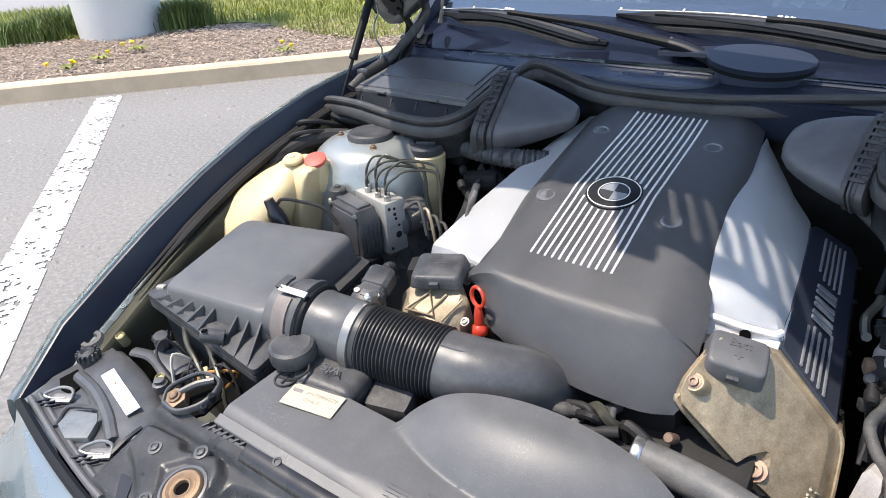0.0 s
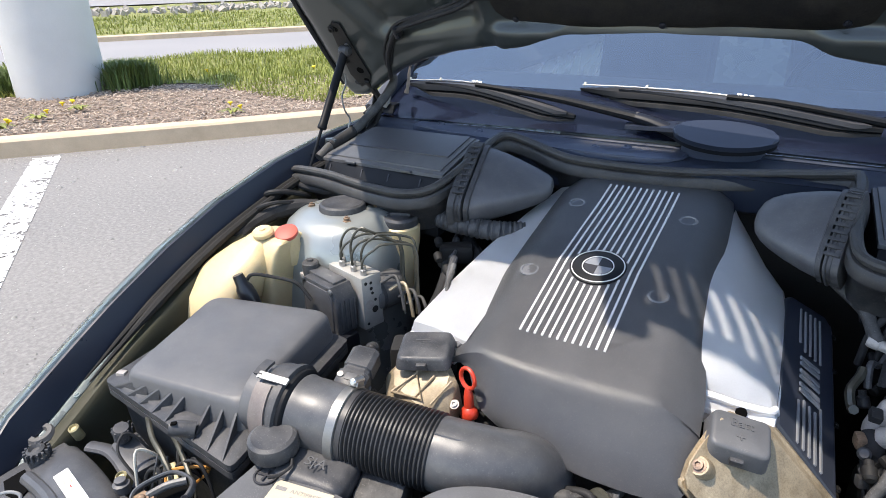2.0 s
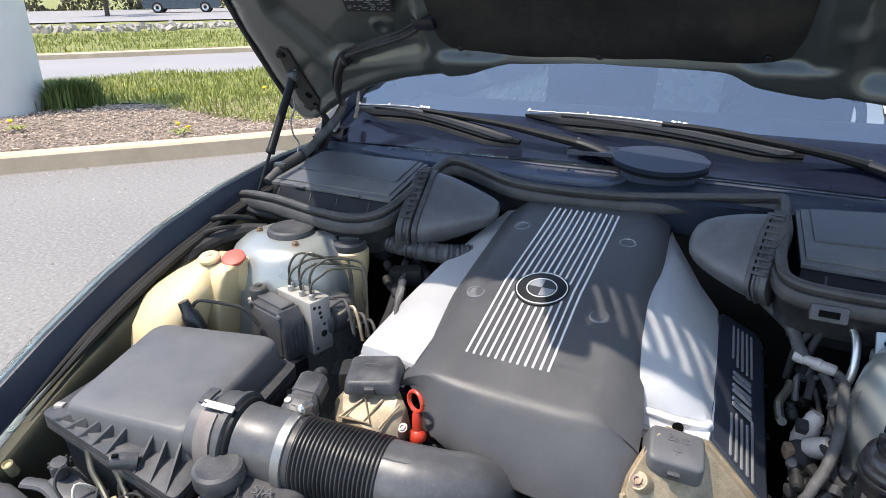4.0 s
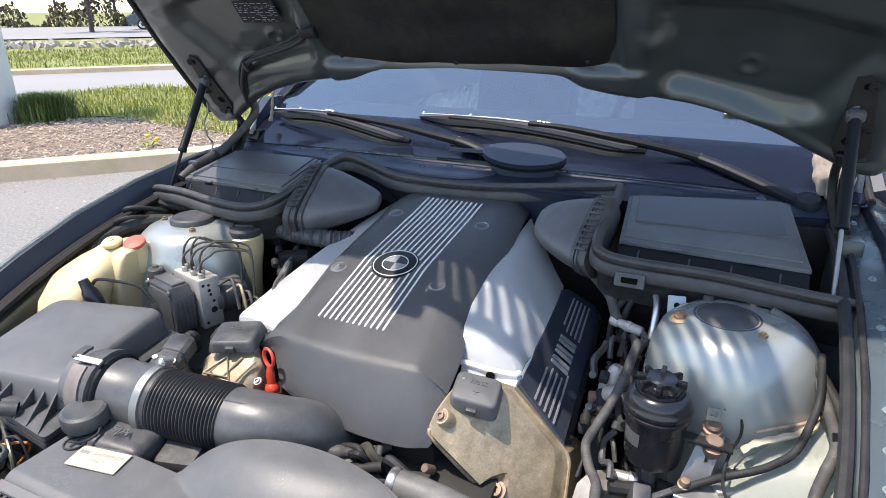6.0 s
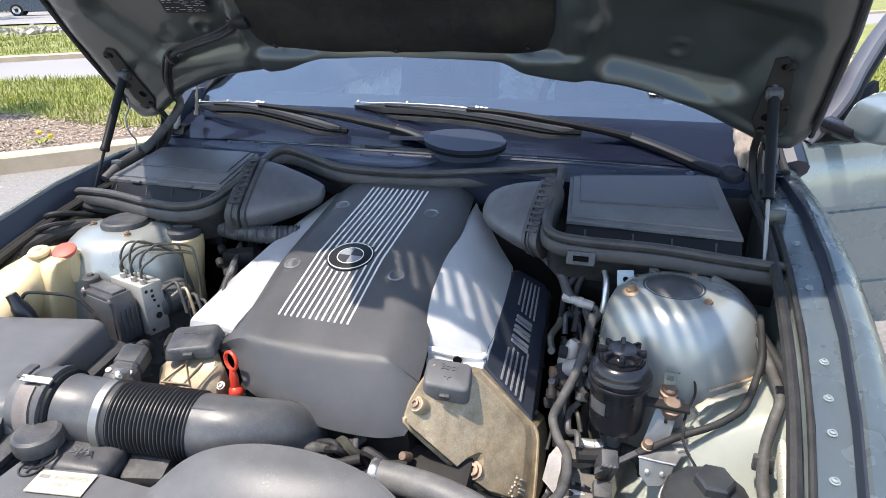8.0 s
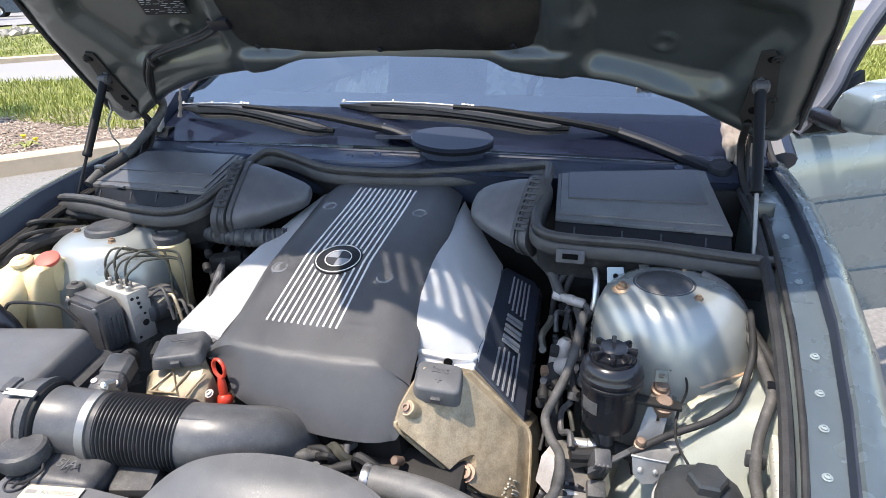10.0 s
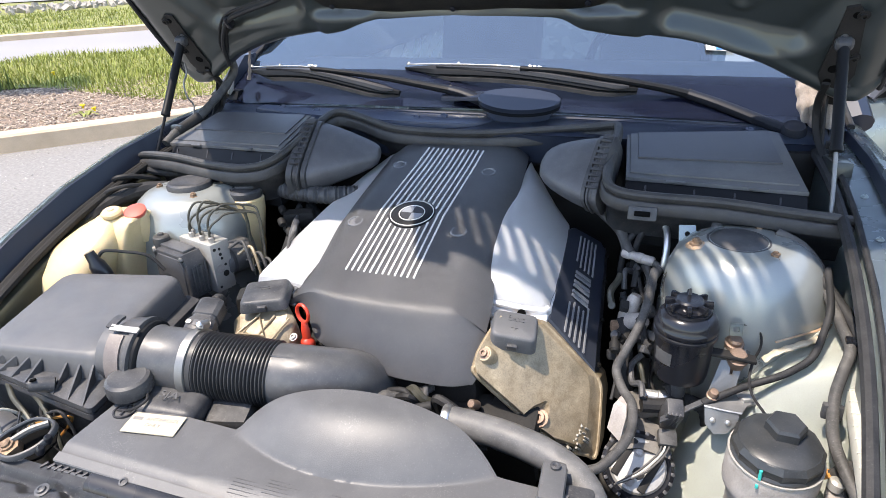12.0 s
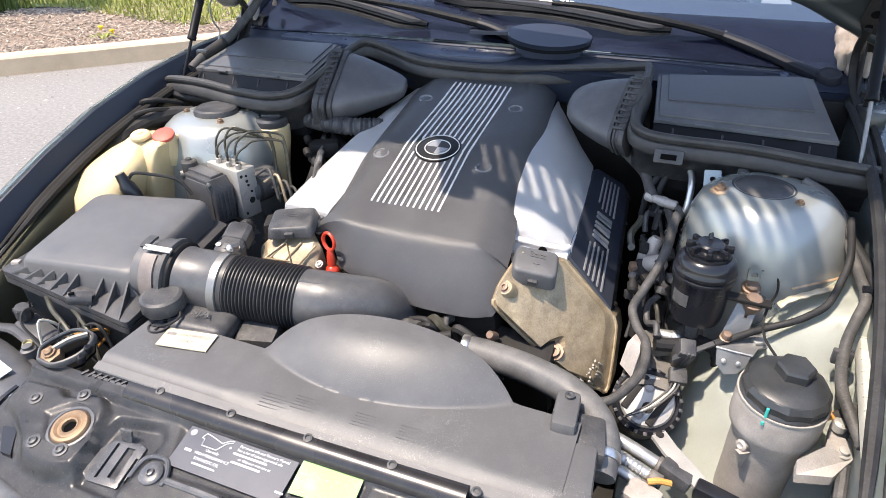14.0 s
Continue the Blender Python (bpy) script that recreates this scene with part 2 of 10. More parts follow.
M["coil_navy"] = mat("navy_black_cover_plastic", (0.024, 0.029, 0.042), 0.36, vary=0.12, bump=0.1, dust=0.10, dust_col=(0.08, 0.08, 0.085), dust_scale=20)
M["cap_black"] = mat("worn_black_cap", (0.026, 0.028, 0.030), 0.34, vary=0.2, bump=0.15, dust=0.22, dust_col=(0.10, 0.098, 0.09), scale=80, dust_scale=28)
M["rail_gloss"] = mat("glossy_black_rail", (0.022, 0.021, 0.022), 0.22, dust=0.06, vary=0.2, bump=0.02, dust_col=(0.12, 0.11, 0.10), scale=60, dust_scale=30)
M["label_navy"] = mat("dark_navy_label", (0.060, 0.065, 0.082), 0.4, vary=0.1, bump=0.02, dust=0.2, dust_col=(0.12, 0.12, 0.13), dust_scale=25)
M["pad"] = mat("hood_insulation_felt", (0.022, 0.021, 0.0205), 0.75, vary=0.45, bump=0.6, fine=260, dust=0.7, dust_col=(0.075, 0.066, 0.055), dust_scale=8)
# grimy near-black; shade of gaps, ports and depths put into the base
M["dark"] = mat("grimy_shade_dark", (0.017, 0.0165, 0.016), 0.65, dust=0.35, vary=0.4, bump=0.3, dust_col=(0.035, 0.031, 0.027), spec=0.25)
M["yellow_wire"] = mat("orange_wire", (0.50, 0.24, 0.06), 0.45, bump=0.02)
M["asphalt"] = mat("old_asphalt", (0.175, 0.166, 0.155), 0.92, vary=0.12, scale=3, fine=60, bump=1.0, dust=0.9, dust_col=(0.28, 0.267, 0.248), dust_scale=42)
M["grit"] = mat("loose_grit", (0.24, 0.23, 0.21), 0.9, vary=0.2, island=0.75, bump=0.3)
M["asphalt_far"] = mat("worn_road", (0.25, 0.24, 0.235), 0.92, vary=0.08, scale=2, fine=120, bump=0.4)
M["concrete"] = mat("tan_concrete", (0.57, 0.435, 0.30), 0.9, vary=0.14, scale=5, fine=220, bump=0.5, dust=0.5, dust_col=(0.33, 0.25, 0.16), dust_scale=3.5)
M["pillar"] = mat("white_painted_column", (0.56, 0.55, 0.53), 0.7, vary=0.05, scale=10, fine=90, bump=0.5)
M["roadpaint"] = mat("worn_white_road_paint", (0.62, 0.61, 0.60), 0.8, vary=0.08, scale=20, fine=150, bump=0.6, dust=1.0, dust_col=(0.22, 0.212, 0.20), dust_scale=34)
M["mulch_bed"] = mat("brown_mulch_soil", (0.20, 0.148, 0.11), 0.95, vary=0.5, scale=60, fine=90, bump=1.0)
M["chip"] = mat("bark_chips", (0.335, 0.265, 0.205), 0.9, vary=0.25, island=0.65, bump=0.4, fine=300)
M["lawn"] = mat("lawn_soil", (0.19, 0.195, 0.055), 0.95, vary=0.4, scale=10, fine=40, bump=0.8)
M["blade"] = mat("grass_blades", (0.225, 0.245, 0.050), 0.6, vary=0.15, island=0.6, bump=0)
M["blade_dark"] = mat("tuft_blades", (0.105, 0.155, 0.032), 0.6, vary=0.15, island=0.5, bump=0)
M["dandelion"] = mat("dandelion_petals", (0.80, 0.56, 0.01), 0.6, vary=0.1, bump=0)
M["rock"] = mat("pale_landscape_rock", (0.30, 0.27, 0.235), 0.9, vary=0.15, island=0.35, bump=0.5, fine=60)
M["bark"] = mat("tree_bark", (0.075, 0.055, 0.045), 0.95, vary=0.3, bump=0.8, fine=60)
M["leaf_purple"] = mat("purple_blossom", (0.25, 0.095, 0.11), 0.7, vary=0.2, island=0.5, bump=0)
M["leaf_brush"] = mat("spring_brush", (0.15, 0.15, 0.075), 0.8, vary=0.25, island=0.5, bump=0)
M["vanpaint"] = mat("dark_navy_van_paint", (0.012, 0.018, 0.035), 0.2, metal=0.2, coat=0.8, bump=0, vary=0.05)
M["vanglass"] = mat("dark_tinted_glass", (0.02, 0.022, 0.025), 0.05, bump=0, vary=0.02)
M["tyre"] = mat("tyre_rubber", (0.015, 0.015, 0.015), 0.85, bump=0.3)
M["trim"] = mat("black_trim", (0.010, 0.011, 0.013), 0.5, vary=0.15, bump=0.1, spec=0.15)
M["wiper_arm"] = mat("satin_black_arm", (0.014, 0.016, 0.022), 0.5, spec=0.18, vary=0.15, bump=0.08)
M["cowl"] = mat("cowl_plastic", (0.046, 0.058, 0.090), 0.33, dust=0.05, vary=0.12, bump=0.06, dust_col=(0.08, 0.08, 0.09), spec=0.45)
M["lid_dusty"] = mat("dusty_lid_plastic", (0.084, 0.084, 0.086), 0.44, spec=0.4, dust=0.35, dust_col=(0.19, 0.185, 0.175), dust_scale=12, vary=0.15, bump=0.15)
M["lid_clean"] = mat("smooth_filter_lid_plastic", (0.064, 0.065, 0.072), 0.40, spec=0.4, dust=0.15, dust_col=(0.13, 0.13, 0.13), dust_scale=12, vary=0.12, bump=0.12)
# lid plastic, also the painted shade of wing strips and pillars
M["lid"] = mat("blue_black_lid_and_shade", (0.018, 0.024, 0.040), 0.30, vary=0.1, bump=0.03)
M["frit"] = mat("black_ceramic_frit", (0.016, 0.021, 0.042), 0.08, vary=0.05, bump=0)
M["seal_white"] = mat("perished_whitish_rubber", (0.46, 0.45, 0.43), 0.7, vary=0.3, scale=160, bump=0.3)
M["blade_cover"] = mat("weathered_blade_cover", (0.034, 0.035, 0.041), 0.45, spec=0.3, vary=0.12, bump=0.15, dust=0.10, dust_col=(0.12, 0.12, 0.12))
M["corner_rubber"] = mat("faded_tan_rubber", (0.27, 0.225, 0.19), 0.75, vary=0.35, scale=160, bump=0.3)
M["blue_ink"] = mat("blue_print", (0.05, 0.22, 0.55), 0.5, vary=0.1, bump=0)
M["airbox"] = mat("satin_airbox_plastic", (0.088, 0.089, 0.093), 0.46, dust=0.08, vary=0.06, bump=0.25, fine=800, dust_col=(0.28, 0.275, 0.265), dust_scale=30, scale=70, scuff=0.25)
M["print_grey"] = mat("worn_grey_print", (0.088, 0.088, 0.090), 0.5, vary=0.2, bump=0)
M["ink_faint"] = mat("grey_print", (0.28, 0.29, 0.30), 0.5, vary=0.2, bump=0)
M["dash_top"] = mat("dark_dashboard_vinyl", (0.035, 0.042, 0.055), 0.6, vary=0.15, bump=0.3)
M["dash"] = mat("dark_interior", (0.045, 0.055, 0.070), 0.65, vary=0.2, bump=0.3)
M["seat"] = mat("interior_fabric", (0.09, 0.095, 0.10), 0.85, vary=0.15, bump=0.3)
M["lens"] = mat("clear_headlamp_plastic", (0.22, 0.23, 0.225), 0.3, metal=0.3, vary=0.2, bump=0.3, fine=120)
M["turq"] = mat("turquoise_paint_mark", (0.02, 0.42, 0.36), 0.5, vary=0.1, bump=0)


def glass(name, tint, rough=0.0):
    m = bpy.data.materials.new(name)
    m.use_nodes = True
    p = m.node_tree.nodes["Principled BSDF"]
    p.inputs["Base Color"].default_value = (*tint, 1)
    p.inputs["Transmission Weight"].default_value = 1.0
    p.inputs["Roughness"].default_value = rough
    p.inputs["IOR"].default_value = 1.52
    p.inputs["Coat Weight"].default_value = 1.0
    p.inputs["Coat Roughness"].default_value = 0.02
    return m


def thin_glass(name, tint):
    """Clear sheet glass: tinted see-through with a Fresnel gloss and a painted blue haze."""
    m = bpy.data.materials.new(name)
    m.use_nodes = True
    n, ln = m.node_tree.nodes, m.node_tree.links
    n.clear()
    o, mx = n.new("ShaderNodeOutputMaterial"), n.new("ShaderNodeMixShader")
    tr, gl, fr = n.new("ShaderNodeBsdfTransparent"), n.new("ShaderNodeBsdfGlossy"), n.new("ShaderNodeFresnel")
    tr.inputs[0].default_value = (*tint, 1)
    gl.inputs["Color"].default_value = (0.95, 0.98, 1, 1)
    gl.inputs["Roughness"].default_value = 0.03
    fr.inputs[0].default_value = 2.9
    ln.new(fr.outputs[0], mx.inputs[0])
    ln.new(tr.outputs[0], mx.inputs[1])
    ln.new(gl.outputs[0], mx.inputs[2])
    # thin blue diffuse layer paints a sky-like haze onto the glass
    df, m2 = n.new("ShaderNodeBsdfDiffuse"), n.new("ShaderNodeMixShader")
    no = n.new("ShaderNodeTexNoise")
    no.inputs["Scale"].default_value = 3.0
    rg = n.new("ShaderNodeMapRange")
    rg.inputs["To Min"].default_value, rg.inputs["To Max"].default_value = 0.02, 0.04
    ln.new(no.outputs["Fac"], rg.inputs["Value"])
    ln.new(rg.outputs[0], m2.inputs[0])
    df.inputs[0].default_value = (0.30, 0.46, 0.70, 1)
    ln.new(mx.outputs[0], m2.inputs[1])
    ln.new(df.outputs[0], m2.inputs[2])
    ln.new(m2.outputs[0], o.inputs[0])
    return m


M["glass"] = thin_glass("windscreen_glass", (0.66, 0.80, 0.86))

# ---- mesh helpers ----
ORIGIN = {}


def thing(name, at, label, category, group="", kind=""):
    ob = new(name)
    ob.location = at
    ob.empty_display_size = 0.05
    ORIGIN[ob.name] = Vector(at)
    return tagged(ob, label, category, group, kind)


def finish(bm, name, material, smooth=35):
    me = bpy.data.meshes.new(name)
    bmesh.ops.recalc_face_normals(bm, faces=bm.faces)
    bm.to_mesh(me)
    bm.free()
    me.materials.append(material)
    if smooth:
        me.polygons.foreach_set("use_smooth", [True] * len(me.polygons))
        me.set_sharp_from_angle(angle=radians(smooth))
    return me


def part(name, bm, material, parent, label="", smooth=35):
    """Links a bmesh, built in world metres, as one mesh object under a thing or a part."""
    o = ORIGIN[parent.name]
    bm.transform(Matrix.Translation(-o))
    ob = new(name, finish(bm, name, material, smooth))
    ob.parent = parent
    ORIGIN[ob.name] = o
    if label:
        ob["label"] = label
    return ob


def solid(name, bm, material, at, label, category, group="", kind="", smooth=35):
    """A thing that is one mesh, with its origin at `at`."""
    bm.transform(Matrix.Translation(-Vector(at)))
    ob = new(name, finish(bm, name, material, smooth))
    ob.location = at
    ORIGIN[ob.name] = Vector(at)
    return tagged(ob, label, category, group, kind)


def box(c, s, bevel=0.004, turn=None, seg=2, bm=None):
    """A bevelled box of size s round the centre c, turned by a matrix."""
    b = bmesh.new()
    bmesh.ops.create_cube(b, size=1)
    bmesh.ops.scale(b, vec=s, verts=b.verts)
    if bevel:
        bmesh.ops.bevel(b, geom=b.edges[:] + b.verts[:], offset=min(bevel, min(s) * 0.45), segments=seg, profile=0.6, affect="EDGES")
    m = Matrix.Translation(c) @ (turn.to_4x4() if turn else Matrix())
    b.transform(m)
    return join(bm, b)


def join(bm, b):
    """Adds mesh b to mesh bm and returns the sum."""
    if bm is None:
        return b
    me = bpy.data.meshes.new("t")
    b.to_mesh(me)
    b.free()
    bm.from_mesh(me)
    bpy.data.meshes.remove(me)
    return bm


def loft(rings, cap=True, closed=True, bm=None):
    b = bm or bmesh.new()
    vs = [[b.verts.new(p) for p in r] for r in rings]
    n = len(rings[0])
    for a, c in zip(vs, vs[1:]):
        for i in range(n if closed else n - 1):
            j = (i + 1) % n
            b.faces.new((a[i], a[j], c[j], c[i]))
    if cap and closed:
        b.faces.new(vs[0][::-1])
        b.faces.new(vs[-1])
    return b


def lathe(profile, at, axis=(0, 0, 1), seg=28, bm=None, cap=True):
    """Turns (radius, height) pairs about an axis through at."""
    q = Vector((0, 0, 1)).rotation_difference(Vector(axis).normalized()).to_matrix()
    rings = []
    for r, h in profile:
        rings.append([Vector(at) + q @ Vector((r * math.cos(a), r * math.sin(a), h)) for a in (2 * math.pi * i / seg for i in range(seg))])
    return loft(rings, cap, True, bm)


def spline(pts, n=8):
    pts = [Vector(p) for p in pts]
    if len(pts) == 2:
        return [pts[0].lerp(pts[1], i / n) for i in range(n + 1)]
    ext = [2 * pts[0] - pts[1]] + pts + [2 * pts[-1] - pts[-2]]
    out = []
    for a, b, c, d in zip(ext, ext[1:], ext[2:], ext[3:]):
        for i in range(n):
            t = i / n
            out.append(0.5 * (2 * b + (c - a) * t + (2 * a - 5 * b + 4 * c - d) * t * t + (3 * b - a - 3 * c + d) * t ** 3))
    return out + [pts[-1]]


def tube(pts, r, seg=10, n=8, bm=None, radii=None, flat=1.0):
    """A round (or flattened) hose along a smooth line; radii: a function of the way along, 0 to 1."""
    line = spline(pts, n)
    up = Vector((0.13, 0.21, 1)).normalized()
    rings = []
    for i, p in enumerate(line):
        d = (line[min(i + 1, len(line) - 1)] - line[max(i - 1, 0)]).normalized()
        side = d.cross(up)
        side = side.normalized() if side.length > 1e-4 else Vector((1, 0, 0))
        up = side.cross(d).normalized()
        rr = r * (radii(i / (len(line) - 1)) if radii else 1)
        rings.append([p + rr * (math.cos(a) * side + flat * math.sin(a) * up) for a in (2 * math.pi * k / seg for k in range(seg))])
    return loft(rings, True, True, bm)


def prism(outline, z0, z1, bevel=0.0, turn=None, at=(0, 0, 0), bm=None, seg=2):
    """An outline in x, y drawn out from z0 to z1."""
    b = bmesh.new()
    lo = [b.verts.new((x, y, z0)) for x, y in outline]
    hi = [b.verts.new((x, y, z1)) for x, y in outline]
    b.faces.new(lo[::-1])
    top = b.faces.new(hi)
    n = len(lo)
    for i in range(n):
        b.faces.new((lo[i], lo[(i + 1) % n], hi[(i + 1) % n], hi[i]))
    if bevel:
        bmesh.ops.bevel(b, geom=list(top.edges), offset=bevel, segments=seg, profile=0.6, affect="EDGES")
    b.transform(Matrix.Translation(at) @ (turn.to_4x4() if turn else Matrix()))
    return join(bm, b)


def sheet(fn, nu, nv, thick=0.0, bm=None):
    """A surface p = fn(u, v) for u, v from 0 to 1, with a thickness along the normals."""
    b = bmesh.new()
    vs = [[b.verts.new(fn(i / nu, j / nv)) for j in range(nv + 1)] for i in range(nu + 1)]
    for i in range(nu):
        for j in range(nv):
            b.faces.new((vs[i][j], vs[i + 1][j], vs[i + 1][j + 1], vs[i][j + 1]))
    if thick:
        bmesh.ops.solidify(b, geom=b.faces[:], thickness=thick)
    return join(bm, b)


def rot(rx=0, ry=0, rz=0):
    return Euler((radians(rx), radians(ry), radians(rz))).to_matrix()


def bolt(parent, at, axis=(0, 0, 1), r=0.008, mat_key="steel", name="bolt", label=""):
    bm = lathe([(r * 1.5, 0), (r * 1.5, r * 0.25), (r, r * 0.3), (r, r * 0.9), (r * 0.55, r * 0.95), (r * 0.5, r * 0.5)], at, axis, 12)
    return part(name, bm, M[mat_key], parent, label)


def lettering(text, size, at, turn, material, parent, name="lettering", depth=0.0006):
    """Raised words in the built-in font, turned into a mesh part."""
    cu = bpy.data.curves.new(name, "FONT")
    cu.body, cu.size, cu.extrude, cu.align_x, cu.align_y = text, size, depth, "CENTER", "CENTER"
    tmp = bpy.data.objects.new(name, cu)
    scene.collection.objects.link(tmp)
    dg = bpy.context.evaluated_depsgraph_get()
    me = bpy.data.meshes.new_from_object(tmp.evaluated_get(dg))
    bpy.data.objects.remove(tmp)
    bm = bmesh.new()
    bm.from_mesh(me)
    bpy.data.meshes.remove(me)
    bm.transform(Matrix.Translation(at) @ turn.to_4x4())
    return part(name, bm, material, parent, smooth=0)


def frame3(ax, ay):
    """A turn whose x and y run along ax and (nearly) ay."""
    x = Vector(ax).normalized()
    z = x.cross(Vector(ay)).normalized()
    y = z.cross(x)
    return Matrix((x, y, z)).transposed()


def cut(bm, tools):
    """Takes the tool shapes out of a closed shape and returns what is left."""
    def tmp(b):
        bmesh.ops.recalc_face_normals(b, faces=b.faces)
        me = bpy.data.meshes.new("t")
        b.to_mesh(me)
        b.free()
        ob = bpy.data.objects.new("t", me)
        scene.collection.objects.link(ob)
        return ob
    base = tmp(bm)
    for tl in tools:
        c = tmp(tl)
        md = base.modifiers.new("cut", "BOOLEAN")
        md.operation, md.solver, md.object = "DIFFERENCE", "EXACT", c
        dg = bpy.context.evaluated_depsgraph_get()
        dg.update()
        me = bpy.data.meshes.new_from_object(base.evaluated_get(dg))
        base.modifiers.clear()
        base.data = me
        bpy.data.objects.remove(c)
    out = bmesh.new()
    out.from_mesh(base.data)
    bpy.data.objects.remove(base)
    return out

# ---- ground, kerb, planting, road ----
U = Vector((0.684, 0.729, 0))   # along the kerb
N = Vector((-0.729, 0.684, 0))  # away from the parking bay
K0 = 5.15                       # kerb face along N


def un(u, n, z=0.0):
    return U * u + N * n + Vector((0, 0, z))


def strip(n0, n1, z, u0, u1, nu=1, nn=1, rough=0.0):
    def fn(a, b):
        p = un(u0 + (u1 - u0) * a, n0 + (n1 - n0) * b, z)
        if rough:
            p.z += rough * noise.noise(p * 0.9)
        return p
    return sheet(fn, nu, nn)


bm = bmesh.new()
g = [bm.verts.new(p) for p in ((-900, -900, -0.02), (900, -900, -0.02), (900, 900, -0.02), (-900, 900, -0.02))]
bm.faces.new(g)
solid("ground", bm, M["lawn"], (0, 0, -0.02), "wide level grass ground out to the horizon", "ground", kind="structure")
solid("parking_lot", strip(-40, K0 + 0.02, 0.0, -60, 60), M["asphalt"], (0, 0, 0), "worn grey asphalt parking bay with grit", "pavement", kind="structure")


def parking_line():
    """The painted line: small patches of paint, many of them worn away."""
    a, b = Vector((-5.23, 1.82, 0)), Vector((-1.2, -1.12, 0))
    d = (b - a).normalized()
    s = Vector((-d.y, d.x, 0)) * 0.108
    rnd = random.Random(4)
    nu, nv = 420, 18
    verts, faces = [], []
    for i in range(nu + 1):
        for j in range(nv + 1):
            k = 2 * j / nv - 1
            jit = 0.3 if j in (0, nv) else 1.0
            p = a.lerp(b, i / nu) + s * (k + rnd.uniform(-0.03, 0.03) * jit) + d * rnd.uniform(-0.004, 0.004)
            verts.append(p + Vector((0, 0, 0.004)))
    for i in range(nu):
        for j in range(nv):
            p = verts[i * (nv + 1) + j]
            wear = noise.noise(p * 34) + 0.6 * noise.noise(p * 9 + Vector((5, 0, 0))) + (0.18 if j in (0, nv - 1) else 0)
            if wear < 0.42:
                q = i * (nv + 1) + j
                faces.append((q, q + nv + 1, q + nv + 2, q + 1))
    bm = bmesh.new()
    vs = [bm.verts.new(v) for v in verts]
    for f in faces:
        bm.faces.new([vs[q] for q in f])
    for v in [v for v in vs if not v.link_faces]:
        bm.verts.remove(v)
    solid("parking_line", bm, M["roadpaint"], (-3, 0.4, 0.004), "chipped white painted parking line on asphalt", "road marking", kind="structure", smooth=0)


parking_line()


def kerb(name, n0, face, u0, u1, label):
    prof = [(0, -0.05), (0.012, 0.13), (0.03, 0.148), (0.05, 0.152), (0.16, 0.155), (0.18, 0.15), (0.18, -0.05)]
    prof = [(x * face, z) for x, z in prof]
    ob = thing(name, un(0, n0), label, "kerb", kind="structure")
    step = 9.0
    u = u0
    rnd = random.Random(7)
    while u < u1:
        rings = [[un(v, n0 + x + 0.004 * math.sin(v * 2.1), z + rnd.uniform(-0.0015, 0.0015)) for x, z in prof] for v in (u + (step - 0.006) * i / 24 for i in range(25))]
        part("kerb_stone", loft(rings), M["concrete"], ob)
        u += step
    return ob


kerb("kerb", K0, 1, -14, 22, "tan concrete kerb, weathered, along the planting bed")
solid("mulch_bed", strip(K0 + 0.17, 8.2, 0.13, -14, 22, 120, 16, 0.05), M["mulch_bed"], un(0, K0, 0.13), "brown mulch bed behind the kerb", "ground", kind="structure")


def bed_edge(u):
    """Where the mulch bed gives way to the lawn."""
    k = min(1.0, max(0.0, (u + 1.5) / 1.8))
    return 7.75 - 1.90 * k * k * (3 - 2 * k)


def lawn(name, n0, n1, z, u0, u1, label, nu=90, nn=14):
    return solid(name, strip(n0, n1, z, u0, u1, nu, nn, 0.06), M["lawn"], un(0, n0, z), label, "lawn", kind="structure")


solid("lawn", sheet(lambda a, b: (lambda u, e: un(u, e + (10.75 - e) * b, 0.142 + 0.06 * noise.noise(un(u, e + (10.75 - e) * b) * 0.9)))(-14 + 44 * a, bed_edge(-14 + 44 * a) + 0.05), 180, 16), M["lawn"], un(0, 7.1, 0.142), "sunlit spring lawn behind the mulch bed", "lawn", kind="structure")
solid("road", strip(10.6, 16.2, 0.03, -70, 90), M["asphalt_far"], un(0, 10.6, 0.03), "pale grey service road", "road", kind="structure")
kerb("kerb", 16.0, 1, -16, 40, "tan concrete kerb on the far side of the road")
lawn("lawn", 16.17, 35.0, 0.14, -40, 60, "lawn strip beyond the service road", 80, 24)
solid("road", strip(34.5, 62.0, 0.19, -120, 140), M["asphalt_far"], un(0, 34.5, 0.19), "distant pale parking road", "road", kind="structure")


def blades(name, count, area, hmin, hmax, width, material, label, seed, z0, clump=None):
    """Many curved grass blades as one mesh."""
    rnd = random.Random(seed)
    verts, faces = [], []
    for _ in range(count):
        u, n = area(rnd)
        p = un(u, n, z0 + 0.055 * noise.noise(un(u, n) * 0.9))
        h = rnd.uniform(hmin, hmax)
        a = rnd.uniform(0, 2 * math.pi)
        lean = Vector((math.cos(a), math.sin(a), 0)) * h * rnd.uniform(0.15, 0.75)
        side = Vector((-math.sin(a), math.cos(a), 0)) * width * rnd.uniform(0.6, 1.2)
        i = len(verts)
        verts += [p - side, p + side, p + lean * 0.35 + Vector((0, 0, h * 0.6)) + side * 0.8, p + lean * 0.35 + Vector((0, 0, h * 0.6)) - side * 0.8, p + lean + Vector((0, 0, h))]
        faces += [(i, i + 1, i + 2, i + 3), (i + 3, i + 2, i + 4)]
    me = bpy.data.meshes.new(name)
    me.from_pydata(verts, [], faces)
    me.materials.append(material)
    ob = new(name, me)
    return tagged(ob, label, "grass", kind="stuff")


